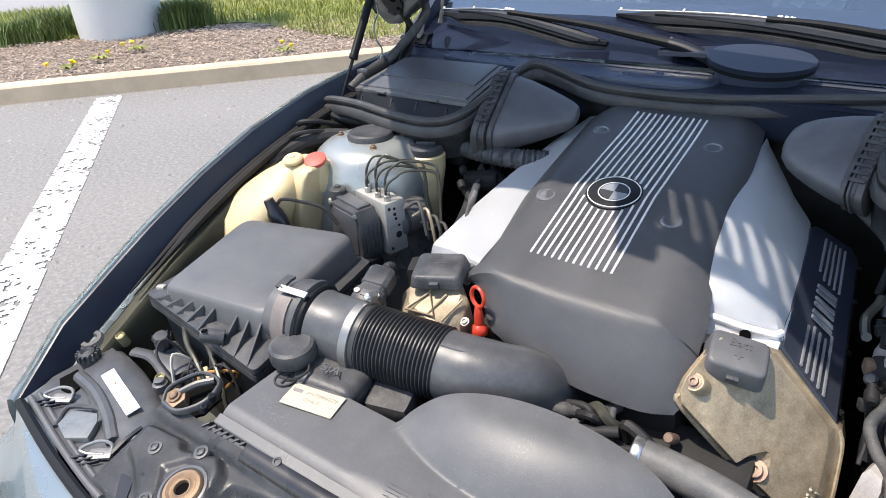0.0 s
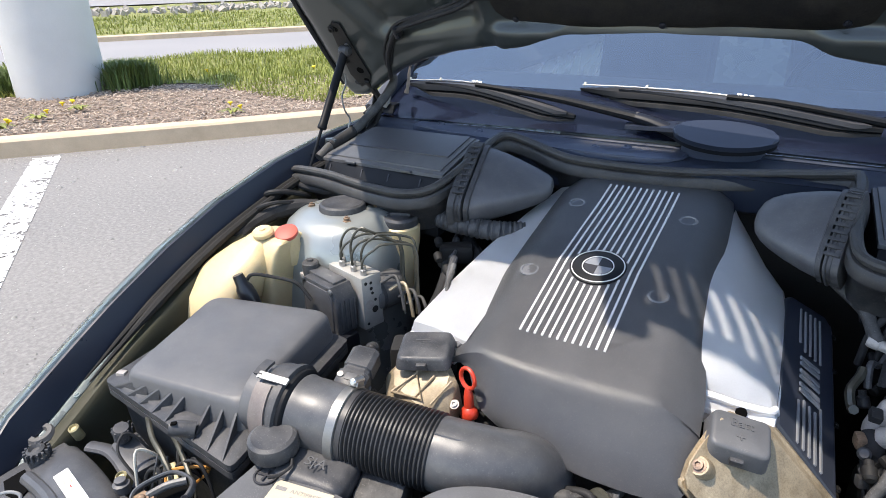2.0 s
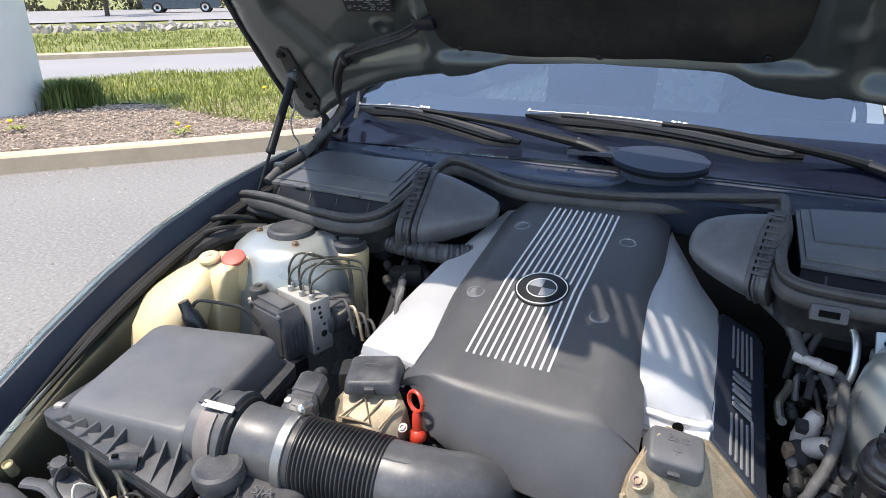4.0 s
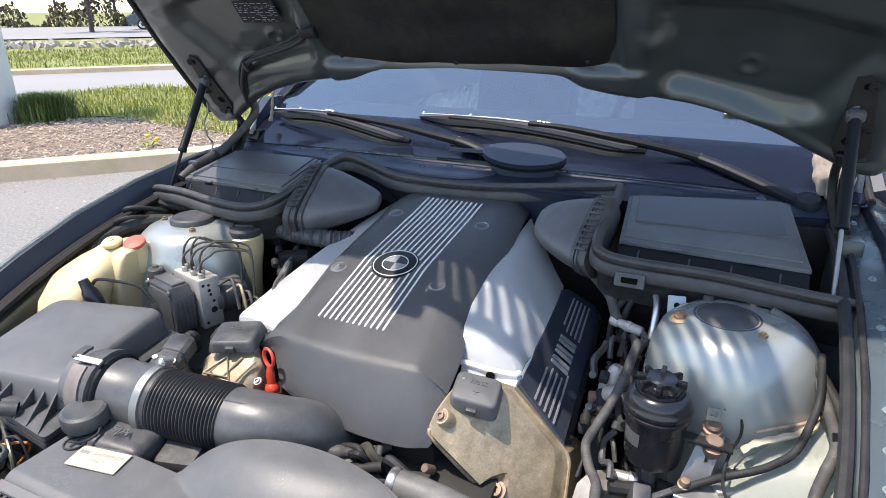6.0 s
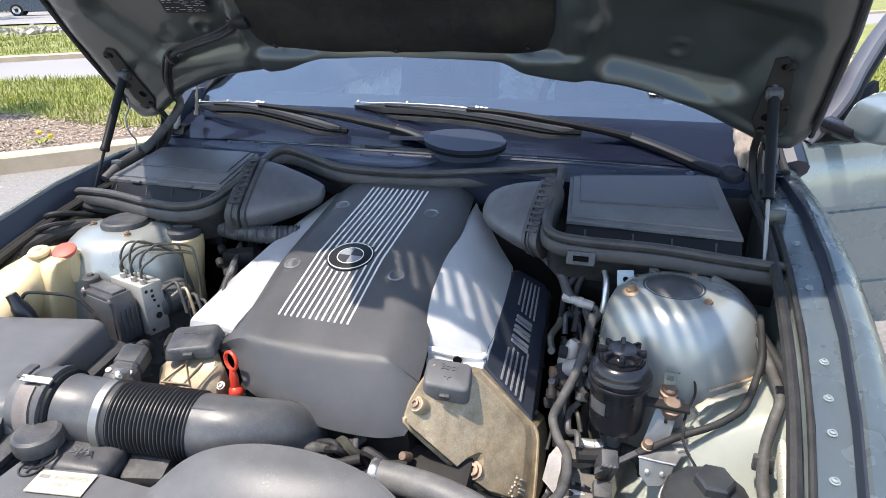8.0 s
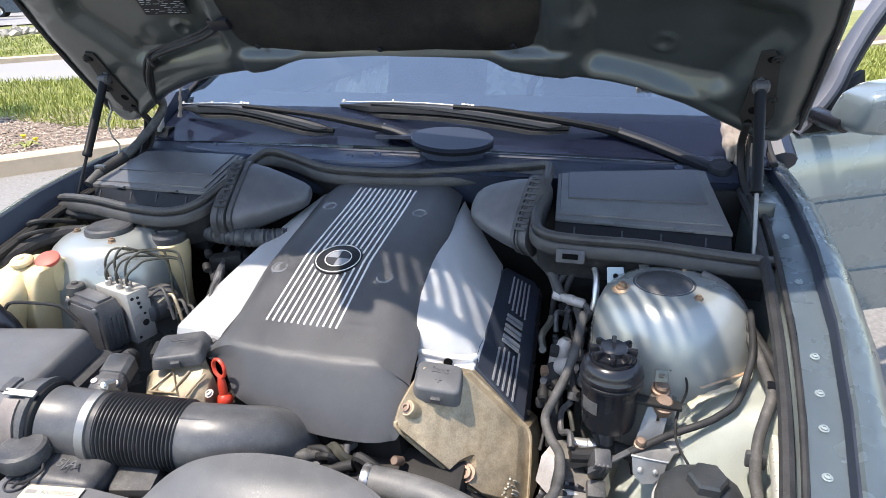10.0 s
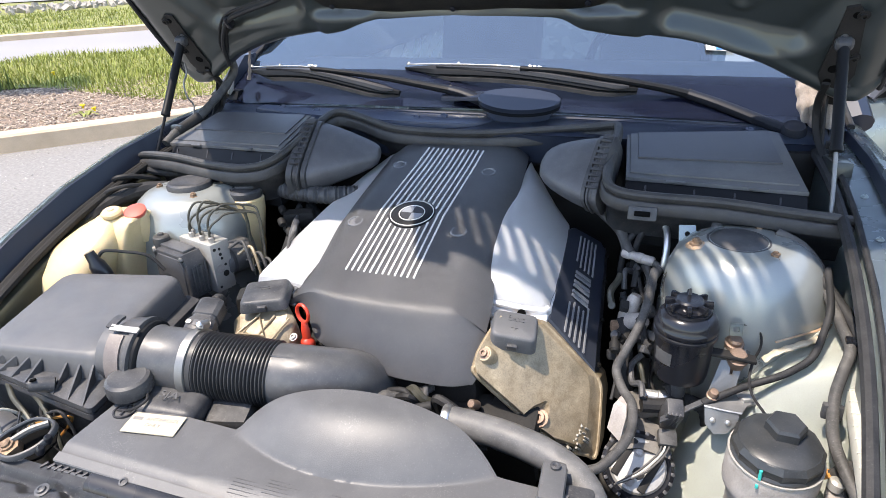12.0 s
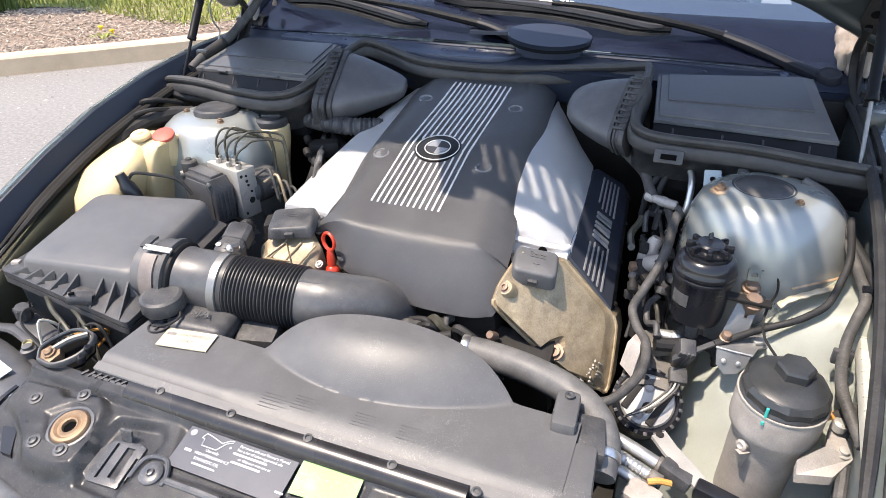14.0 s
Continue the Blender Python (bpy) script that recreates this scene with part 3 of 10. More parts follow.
def lawn_area(rnd):
    while True:
        u, n = rnd.uniform(-9, 12), rnd.uniform(5.7, 10.7)
        if n > bed_edge(u) - 0.05 + 0.30 * noise.noise(Vector((u * 0.8, 0, 3))) + 0.12 * noise.noise(Vector((u * 4, n, 1))):
            return u, n


blades("grass", 60000, lawn_area, 0.03, 0.115, 0.006, M["blade"], "long sunlit spring grass blades", 3, 0.14)
blades("grass", 16000, lambda r: (r.uniform(-14, 12), r.uniform(16.2, 24)), 0.05, 0.14, 0.012, M["blade"], "grass of the strip beyond the road", 5, 0.14)


def rear_lawn(rnd):
    p = Vector((rnd.uniform(2.8, 8.0), rnd.uniform(8.6, 13.6), 0))
    return p.dot(U), p.dot(N)


solid("lawn", sheet(lambda a, b: Vector((2.6 + 12 * a, 7.8 + 5.85 * b, 0.03 + 0.02 * noise.noise(Vector((a * 9, b * 5, 0))))), 20, 12), M["lawn"], (4, 9, 0.03), "lawn island behind the car", "lawn", kind="structure")
blades("grass", 26000, rear_lawn, 0.05, 0.14, 0.007, M["blade"], "sunlit grass of the lawn island", 8, 0.03)


def tuft_area(c, w):
    def fn(rnd):
        return rnd.gauss(c[0], w), rnd.gauss(c[1], w * 0.8)
    return fn


PC = Vector((-7.54, 3.37, 0))
pu, pn = PC.dot(U), PC.dot(N)
for k, (du, dn, w, h) in enumerate(((0.80, -0.15, 0.13, 0.34), (0.60, 0.35, 0.13, 0.3), (-0.75, 0.30, 0.2, 0.34), (-1.1, -0.05, 0.16, 0.26))):
    blades("grass_tuft", 2000, tuft_area((pu + du, pn + dn), w), h * 0.5, h, 0.006, M["blade_dark"], "dark green unmown grass tuft beside the white column", 20 + k, 0.14)


def chips():
    rnd = random.Random(9)
    verts, faces = [], []
    for _ in range(15000):
        u, n = rnd.uniform(-8, 4), rnd.uniform(K0 + 0.2, 7.5)
        p = un(u, n, 0.135 + 0.05 * noise.noise(un(u, n) * 0.9) + rnd.uniform(0, 0.02))
        l, w, h = rnd.uniform(0.008, 0.03), rnd.uniform(0.004, 0.010), 0.005
        m = Matrix.Translation(p) @ Euler((rnd.uniform(-0.5, 0.5), rnd.uniform(-0.5, 0.5), rnd.uniform(0, 6.3))).to_matrix().to_4x4()
        i = len(verts)
        verts += [m @ Vector(c) for c in ((-l, -w, 0), (l, -w * 0.5, 0), (l, w * 0.6, 0), (-l, w, 0), (-l * 0.9, -w * 0.8, h), (l * 0.9, -w * 0.4, h), (l * 0.9, w * 0.5, h), (-l * 0.9, w * 0.8, h))]
        faces += [(i + 4, i + 5, i + 6, i + 7), (i, i + 1, i + 5, i + 4), (i + 1, i + 2, i + 6, i + 5), (i + 2, i + 3, i + 7, i + 6), (i + 3, i, i + 4, i + 7)]
    me = bpy.data.meshes.new("bark_chips")
    me.from_pydata(verts, [], faces)
    me.materials.append(M["chip"])
    tagged(new("bark_chips", me), "loose brown and grey bark mulch chips", "mulch", kind="stuff")


chips()


def grit():
    rnd = random.Random(12)
    verts, faces = [], []
    for _ in range(9000):
        if rnd.random() < 0.12:
            p = un(rnd.uniform(-8, 6), K0 - abs(rnd.gauss(0, 0.12)), 0.0)
        else:
            p = Vector((rnd.uniform(-6, -0.95), rnd.uniform(-2.5, 3.5), 0.0))
            if p.dot(N) > K0 - 0.02:
                continue
        r = rnd.uniform(0.0025, 0.0075) if rnd.random() < 0.97 else rnd.uniform(0.010, 0.020)
        i = len(verts)
        a0 = rnd.uniform(0, 6)
        for k in range(5):
            a = a0 + k * 1.2566
            verts.append(p + Vector((math.cos(a) * r * rnd.uniform(0.7, 1.2), math.sin(a) * r * rnd.uniform(0.7, 1.2), 0)))
        verts.append(p + Vector((0, 0, r * 0.8)))
        faces += [(i + k, i + (k + 1) % 5, i + 5) for k in range(5)]
    me = bpy.data.meshes.new("grit")
    me.from_pydata(verts, [], faces)
    me.materials.append(M["grit"])
    tagged(new("grit", me), "scattered pale grit on the asphalt", "gravel", kind="stuff")


grit()


def white_column():
    r = 0.49
    base = un(pu, pn, 0.1)
    bm = lathe([(r * 1.0, 0), (r * 1.0, 0.02), (r, 0.03), (r, 3.6), (r * 0.98, 3.65), (r * 0.98, 4.2)], base, seg=48)
    solid("white_column", bm, M["pillar"], base, "thick round white painted concrete column in the mulch bed", "column")


white_column()


def dandelion(u, n, many):
    rnd = random.Random(int(u * 100 + n * 10))
    base = un(u, n, 0.14 + 0.05 * noise.noise(un(u, n) * 0.9))
    ob = thing("dandelion", base, "flowering yellow dandelion plant with green leaves", "plant", "dandelions in the bed")
    bm = bmesh.new()
    for k in range(14):
        a = rnd.uniform(0, 6.3)
        d = Vector((math.cos(a), math.sin(a), 0))
        s = Vector((-d.y, d.x, 0)) * 0.016
        l = rnd.uniform(0.08, 0.17)
        p = [base + d * 0.01, base + d * l * 0.5 + s + Vector((0, 0, 0.05)), base + d * l + Vector((0, 0, 0.03)), base + d * l * 0.5 - s + Vector((0, 0, 0.05))]
        bm.faces.new([bm.verts.new(v) for v in p])
    part("leaves", bm, M["blade"], ob, smooth=0)
    for k in range(many):
        p = base + Vector((rnd.uniform(-0.14, 0.14), rnd.uniform(-0.14, 0.14), rnd.uniform(0.06, 0.12)))
        part("flower_head", lathe([(0.004, -0.03), (0.012, -0.008), (0.026, 0.002), (0.022, 0.01), (0.006, 0.013)], p, (rnd.uniform(-0.4, 0.4), rnd.uniform(-0.4, 0.4), 1), 10), M["dandelion"], ob)


for u, n, k in ((-2.75, 5.75, 3), (-2.55, 6.15, 1), (-2.25, 6.45, 2), (-0.75, 5.62, 2), (-0.9, 8.0, 1), (0.2, 7.6, 1), (0.9, 8.4, 1), (-3.9, 6.6, 1), (1.6, 7.5, 1)):
    dandelion(u, n, k)


def rocks():
    rnd = random.Random(31)
    bm = bmesh.new()
    tmp = []
    for _ in range(900):
        u, n = rnd.uniform(-24, 14), rnd.gauss(27.0, 1.0)
        s = rnd.uniform(0.08, 0.26)
        tmp.append((un(u, n, 0.16 + s * 0.2), s))
    for p, s in tmp:
        m = Matrix.Translation(p) @ Euler((rnd.uniform(0, 6), rnd.uniform(0, 6), rnd.uniform(0, 6))).to_matrix().to_4x4() @ Matrix.Diagonal((s, s * 0.8, s * 0.6, 1))
        vs = [bm.verts.new(m @ (Vector(c) * rnd.uniform(0.4, 0.62))) for c in ((1, 1, 1), (1, 1, -1), (1, -1, 1), (1, -1, -1), (-1, 1, 1), (-1, 1, -1), (-1, -1, 1), (-1, -1, -1))]
        for f in ((0, 1, 3, 2), (4, 6, 7, 5), (0, 4, 5, 1), (2, 3, 7, 6), (0, 2, 6, 4), (1, 5, 7, 3)):
            bm.faces.new([vs[i] for i in f])
    me = finish(bm, "rock_bed", M["rock"], 0)
    tagged(new("rock_bed", me), "band of pale tumbled landscaping rocks in the lawn", "rocks", kind="stuff")


rocks()


def tree(base, h, crown_r, leaf, label, seed, trunk_r=0.13, crown_n=2600, leaf_s=0.12, low=0.45):
    rnd = random.Random(seed)
    ob = thing("tree", base, label, "tree", "trees across the road")
    b = Vector(base)
    bm = tube([b, b + Vector((0.05, 0, h * 0.25)), b + Vector((-0.04, 0.05, h * 0.5)), b + Vector((0.1, 0, h * 0.85))], trunk_r, 8, 5, radii=lambda t: 1 - 0.8 * t)
    tips = []
    for k in range(9):
        a = k * 2.4 + rnd.uniform(-0.4, 0.4)
        z = h * rnd.uniform(0.3, 0.62)
        p = b + Vector((0, 0, z))
        q = p + Vector((math.cos(a) * crown_r * 0.75, math.sin(a) * crown_r * 0.75, h * rnd.uniform(0.12, 0.32)))
        tips.append(q)
        tube([p, p.lerp(q, 0.5) + Vector((0, 0, 0.15)), q], trunk_r * 0.4, 6, 4, bm=bm, radii=lambda t: 1 - 0.75 * t)
    part("trunk", bm, M["bark"], ob)
    cl = [(t + Vector((rnd.gauss(0, 0.3), rnd.gauss(0, 0.3), rnd.gauss(0, 0.3))), rnd.uniform(0.3, 0.55) * crown_r) for t in tips for _ in range(3)]
    verts, faces = [], []
    o = ORIGIN[ob.name]
    for _ in range(crown_n):
        c, r = rnd.choice(cl)
        d = Vector((rnd.gauss(0, 1), rnd.gauss(0, 1), rnd.gauss(0, 0.8)))
        p = c + d.normalized() * r * rnd.uniform(0.3, 1.0)
        if p.z < o.z + h * low * 0.6:
            continue
        e = Euler((rnd.uniform(0, 6), rnd.uniform(0, 6), rnd.uniform(0, 6))).to_matrix()
        s = leaf_s * rnd.uniform(0.5, 1.3)
        i = len(verts)
        verts += [p - o + e @ Vector(v) * s for v in ((-1, 0, 0), (0, -0.5, 0.1), (1, 0, 0), (0, 0.5, 0.1))]
        faces.append((i, i + 1, i + 2, i + 3))
    me = bpy.data.meshes.new("crown")
    me.from_pydata(verts, [], faces)
    me.materials.append(leaf)
    c = new("crown", me)
    c.parent = ob


def brush_band():
    """Low tangled growth along the far side of the road."""
    rnd = random.Random(77)
    verts, faces = [], []
    for _ in range(9000):
        u, n = rnd.uniform(-45, 45), 61.0 + abs(rnd.gauss(0, 2.2))
        hump = 1.6 + 1.1 * math.sin(u * 0.7) + 0.8 * math.sin(u * 1.9 + 1)
        p = un(u, n, 0.0) + Vector((0, 0, max(0.05, hump) * rnd.random() ** 0.8 + 0.05))
        e = Euler((rnd.uniform(0, 6), rnd.uniform(0, 6), rnd.uniform(0, 6))).to_matrix()
        q = rnd.uniform(0.12, 0.34)
        i = len(verts)
        verts += [p + e @ Vector(v) * q for v in ((-1, 0, 0), (0, -0.45, 0.1), (1, 0, 0), (0, 0.45, 0.1))]
        faces.append((i, i + 1, i + 2, i + 3))
    me = bpy.data.meshes.new("brush")
    me.from_pydata(verts, [], faces)
    me.materials.append(M["brush"])
    tagged(new("brush", me), "tangled brown and green roadside brush", "brush", kind="stuff")


brush_band()

# ---- far things ----


def minivan(base, yaw):
    ob = thing("minivan", base, "dark navy minivan parked across the far road", "car")
    R = Matrix.Translation(base) @ Matrix.Rotation(yaw, 4, "Z")

    def put(bm, name, m, parent=ob, label=""):
        bm.transform(R)
        return part(name, bm, M[m], parent, label)
    side = [(-2.45, 0.35), (-2.5, 0.75), (-2.2, 0.98), (-1.5, 1.08), (-0.65, 1.68), (0.4, 1.76), (1.9, 1.72), (2.35, 1.2), (2.5, 1.0), (2.5, 0.4), (2.3, 0.28), (-2.2, 0.28)]
    rings = []
    for y, k in ((-0.97, 0.96), (-0.9, 1.0), (0.9, 1.0), (0.97, 0.96)):
        rings.append([Vector((x, y * (1 - 0.16 * max(0, z - 1.0) / 0.76), 0.28 + (z - 0.28) * k)) for x, z in side])
    body = put(loft(rings), "body", "vanpaint")
    for s in (-1, 1):
        for x0, x1 in ((-1.0, -0.15), (-0.05, 0.95), (1.05, 1.95)):
            put(loft([[Vector((x0 - (0.0 if x0 > -0.9 else 0.25), s * 0.955, 1.12)), Vector((x1, s * 0.955, 1.12)), Vector((x1 - 0.05, s * 0.87, 1.6)), Vector((x0 + 0.15, s * 0.87, 1.6))],
                      [Vector((x0 - (0.0 if x0 > -0.9 else 0.25), s * 0.965, 1.12)), Vector((x1, s * 0.965, 1.12)), Vector((x1 - 0.05, s * 0.88, 1.6)), Vector((x0 + 0.15, s * 0.88, 1.6))]]), "window", "vanglass")
        put(box((-2.38, s * 0.7, 0.82), (0.2, 0.36, 0.2), 0.05), "headlight", "lens", label="clear headlight")
        for x in (-1.55, 1.5):
            w = put(lathe([(0.2, -0.11), (0.34, -0.1), (0.36, -0.05), (0.36, 0.05), (0.34, 0.1), (0.2, 0.11)], (x, s * 0.9, 0.34), (0, 1, 0), 24), "wheel", "tyre")
            put(lathe([(0.02, 0), (0.2, 0.01), (0.23, 0.03), (0.23, -0.03)], (x, s * 1.005, 0.34), (0, s, 0), 18), "rim", "steel", w)
    return ob


VAN = Vector((-36.5, 33.0, 0.19))
minivan(VAN, radians(40))
for k, (u, n, h, r) in enumerate(((-5.2, 44.0, 4.6, 2.3), (5.5, 50.0, 4.2, 1.9))):
    tree(un(u, n, 0.19), h, r, M["leaf_purple"], "small tree with purple blossom and dark trunk", 40 + k, 0.15, 3000, 0.15, 0.3)
for k in range(22):
    tree(un(-40 + k * 4.1 + (k % 3), 62.6 + (k % 4) * 1.6, -0.02), 5.2 + (k * 37 % 5) * 0.7, 2.8, M["leaf_brush"], "spring tree with thin brownish green leaves", 60 + k, 0.14, 1500, 0.20, 0.1)

# ---- the car ----
car = thing("car", (0, 0, 0), "blue-green metallic saloon with its hood and front door open", "car")


def lerp_rows(rows, v):
    for a, b in zip(rows, rows[1:]):
        if v <= b[0]:
            k = max(0.0, (v - a[0]) / (b[0] - a[0]))
            return [p + (q - p) * k for p, q in zip(a[1:], b[1:])]
    return list(rows[-1][1:])


CREST = [(-0.72, 0.690, 0.672), (-0.60, 0.735, 0.735), (-0.47, 0.760, 0.785), (-0.38, 0.772, 0.822), (-0.24, 0.787, 0.872), (-0.09, 0.797, 0.918), (0.09, 0.802, 0.956), (0.29, 0.804, 0.980), (0.60, 0.806, 0.990), (0.9, 0.81, 0.99)]


def crest(y):
    return lerp_rows(CREST, y)


def fender(s):
    """A front wing: outer skin, recessed flange with screws, gutter and rubber seal."""
    ys = [-0.72 + 1.56 * i / 52 for i in range(53)]
    wider = 0.022 if s > 0 else 0.0

    def crest(y):
        x, z = lerp_rows(CREST, y)
        return x + wider * (1 - 0.6 * min(1, max(0, (y - 0.25) / 0.35))), z
    rings = []
    for y in ys:
        xc, zc = crest(y)
        bulge = 0.05 * math.exp(-((y) / 0.45) ** 2)
        dip = min(1.0, (y + 0.80) / 0.35)
        step = 0.058 if s < 0 else 0.026
        wide, foot = (0.040, 0.024) if s < 0 else (0.052, 0.011)
        prof = [(xc - wide, zc - step - 0.004), (xc - foot, zc - step), (xc - 0.006, zc - 0.004), (xc - 0.001, zc), (xc + 0.012, zc - 0.003), (xc + 0.035, zc - 0.016),
                (xc + 0.055, zc - 0.05), (xc + 0.066 + bulge * 0.4, zc - 0.13), (xc + 0.075 + bulge, zc - 0.26), (xc + 0.072 + bulge * 0.8, 0.42 + 0.1 * (1 - dip)), (xc + 0.05, 0.25)]
        rings.append([Vector((s * x, y, z)) for x, z in prof])
    sk = loft(rings, False, False)
    bmesh.ops.solidify(sk, geom=sk.faces[:], thickness=0.002)
    f = part("fender", sk, M["paint"], car)
    g = []
    for y in ys:
        if y < -0.66:
            continue
        xc, zc = crest(y)
        g.append([Vector((s * x, y, z)) for x, z in ((xc - (0.042 if s < 0 else 0.054), zc - (0.062 if s < 0 else 0.0305)), (xc - 0.062, zc - 0.064)) + (((xc - 0.064, zc - 0.066), (xc - 0.068, zc - 0.072), (xc - 0.072, zc - 0.10), (xc - 0.085, zc - 0.30), (xc - 0.11, 0.45)) if s < 0 else ((xc - 0.064, zc - 0.066), (xc - 0.066, zc - 0.07), (xc - 0.066, zc - 0.10), (xc - 0.062, zc - 0.25), (xc - 0.06, 0.45)))])
    ap = loft(g, False, False)
    bmesh.ops.solidify(ap, geom=ap.faces[:], thickness=0.002)
    part("inner_wing_panel", ap, M["olive_wall"] if s < 0 else M["paint_in"], f)
    for x, z, r, nm in (((0.034, -0.052, 0.008, "rubber_seal"), (0.051, -0.050, 0.0085, "rubber_seal")) if s < 0 else ((0.058, -0.028, 0.005, "rubber_seal"), (0.076, -0.036, 0.0095, "rubber_seal"))):
        part(nm, tube([(s * (crest(y)[0] - x), y, crest(y)[1] + z) for y in ys[(8 if s < 0 else 4)::4]], r, 8, 3, radii=lambda t: min(1.0, 0.15 + 7 * t)), M["dark"] if s < 0 else M["rubber"], f, "black rubber hood seal")
    for y in ((0.42, 0.17, 0.03, -0.134, -0.196, -0.249, -0.313, -0.40) if s > 0 else (0.40, 0.2, -0.02, -0.2, -0.32, -0.5)):
        xc, zc = crest(y)
        bolt(f, (s * (xc - 0.034), y, zc - (0.060 if s < 0 else 0.028)), (0, -0.2, 1), 0.0042 if s > 0 else 0.004, "paint_in", "screw")
    # dark strip stands in for shade on the wing's inner wall
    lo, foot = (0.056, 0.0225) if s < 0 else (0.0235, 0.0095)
    part("wall_shade_strip", loft([[Vector((s * (xc - foot - 0.003), y, zc - lo)), Vector((s * (xc - 0.0085), y, zc - 0.0045)), Vector((s * (xc - 0.0055), y, zc - 0.003)), Vector((s * (xc - foot + 0.003), y, zc - lo))] for y, (xc, zc) in ((y, crest(y)) for y in ys)]), M["lid"], f, "dark strip standing in for shade on the inner wing wall")
    return f


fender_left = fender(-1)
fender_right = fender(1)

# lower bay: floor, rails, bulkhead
# floor and bulkhead near-black, the bay's shade put into their colour
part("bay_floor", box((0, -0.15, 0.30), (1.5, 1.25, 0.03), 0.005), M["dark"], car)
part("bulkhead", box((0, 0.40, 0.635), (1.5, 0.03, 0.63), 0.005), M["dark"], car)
for s in (-1, 1):
    part("chassis_rail", box((s * 0.5, -0.25, 0.44), (0.12, 0.95, 0.13), 0.015), M["paint_dirty"], car)
part("nose_panel", sheet(lambda a, b: Vector(((a - 0.5) * 1.36, -0.80 - 0.10 * (1 - (2 * a - 1) ** 2), 0.25 + 0.36 * b)), 20, 4, 0.004), M["paint"], car)


def front_skin():
    """Bumper top and header strip below the headlights."""
    rows = []
    for i in range(31):
        x = -0.74 + 1.48 * i / 30
        k = 1 - (abs(x) / 0.74) ** 2.6
        yb = -0.70 - 0.15 * k
        rows.append([Vector((x, yb + 0.055, 0.668)), Vector((x, yb + 0.02, 0.668)), Vector((x, yb, 0.645)), Vector((x, yb - 0.02, 0.60)), Vector((x * 1.04, yb - 0.10, 0.54)), Vector((x * 1.06, yb - 0.12, 0.45)), Vector((x * 1.05, yb - 0.09, 0.25))])
    b = loft([r + [Vector((r[6].x, r[6].y + 0.05, 0.25)), Vector((r[0].x, r[0].y + 0.002, 0.60))] for r in rows])
    part("bumper", b, M["paint"], car, "painted front bumper")


front_skin()

# strut towers


def tower(s):
    cx, cy = (-0.568, 0.044) if s < 0 else (0.587, 0.032)
    drop = 0.014
    rows = []
    prof = [(0.158, 0.36), (0.162, 0.62), (0.162, 0.69), (0.160, 0.715), (0.157, 0.735), (0.152, 0.77), (0.145, 0.815), (0.136, 0.852), (0.122, 0.880), (0.104, 0.896), (0.088, 0.903), (0.070, 0.906)]
    bx = cx + (0.014 if s > 0 else 0.0)
    for r, z in prof:
        r = r * (0.93 if s > 0 and r > 0.075 else 1.0)
        ring = []
        for i in range(40):
            a = 2 * math.pi * i / 40
            lean = (0.906 - z)
            zz = z - drop
            ex = 1.0
            ring.append(Vector((bx + s * 0.06 * lean + ex * r * math.cos(a), cy - 0.02 * lean + (0.92 if r < 0.17 else 1.0) * r * math.sin(a), zz)))
        rows.append(ring)
    t = part("strut_tower", loft(rows), M["paint_tower"], car, "painted strut tower with faint rust")
    at = (cx, cy, 0.902 - drop)
    part("strut_cap", lathe([(0.050, 0), (0.050, 0.010), (0.048, 0.015), (0.043, 0.018), (0.040, 0.0165), (0.02, 0.018), (0.0, 0.018)] if s < 0 else [(0.056, -0.004), (0.054, 0.003), (0.049, 0.005), (0.047, 0.003), (0.044, 0.006), (0.036, 0.010), (0.02, 0.0125), (0.0, 0.013)], at, (0, 0, 1), 32, cap=False), M["plastic"], t, "black plastic strut cap")
    for a in ((35, 195, 315) if s < 0 else (60, 200, 315)):
        p = Vector((cx + 0.072 * math.cos(radians(a)), cy + 0.072 * math.sin(radians(a)), 0.903 - drop))
        part("strut_nut", lathe([(0.011, -0.004), (0.011, 0.001), (0.007, 0.002), (0.007, 0.007), (0.004, 0.008), (0.004, 0.010)], p, (0, 0, 1), 6), M["rust"], t, "rusty strut nut")
        part("rust_bloom", lathe([(0.018, 0.0005), (0.014, 0.002), (0.0, 0.0022)], p - Vector((0, 0, 0.003)), (math.cos(radians(a)) * 0.25, math.sin(radians(a)) * 0.25, 1), 14, cap=False), M["rust_stain"], t, "orange rust bloom")
    return t


tower_left, tower_right = tower(-1), tower(1)
# seam of the right tower with its lower panel


def arch_right(a, b):
    y = -0.50 + 0.49 * b
    xi = 0.58 + 0.40 * y
    zi, zo = 0.66 + (y + 0.05), 0.725 + 1.25 * min(0.0, y + 0.15) + 0.065 * min(1.0, max(0.0, (y + 0.27) / 0.14))
    return Vector((xi + (0.775 - xi) * a, y, zi + (zo - zi) * math.sin(a * math.pi / 2) ** 0.8))


part("wheel_arch_panel", sheet(arch_right, 18, 24, 0.004), M["arch_paint"], car, "pale green inner wheel arch")
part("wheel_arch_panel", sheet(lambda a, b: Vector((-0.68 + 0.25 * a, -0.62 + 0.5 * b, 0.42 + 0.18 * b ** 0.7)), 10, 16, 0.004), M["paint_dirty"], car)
part("seam_sealer", tube([(0.632, -0.126, 0.760), (0.645, -0.121, 0.772), (0.662, -0.113, 0.778), (0.685, -0.098, 0.782), (0.709, -0.078, 0.782), (0.733, -0.046, 0.778), (0.745, -0.020, 0.772)], 0.0080, 8, 6, flat=0.5, radii=lambda t: 1 + 0.15 * math.sin(t * 40)), M["cream_label"], car, "beige seam sealer")
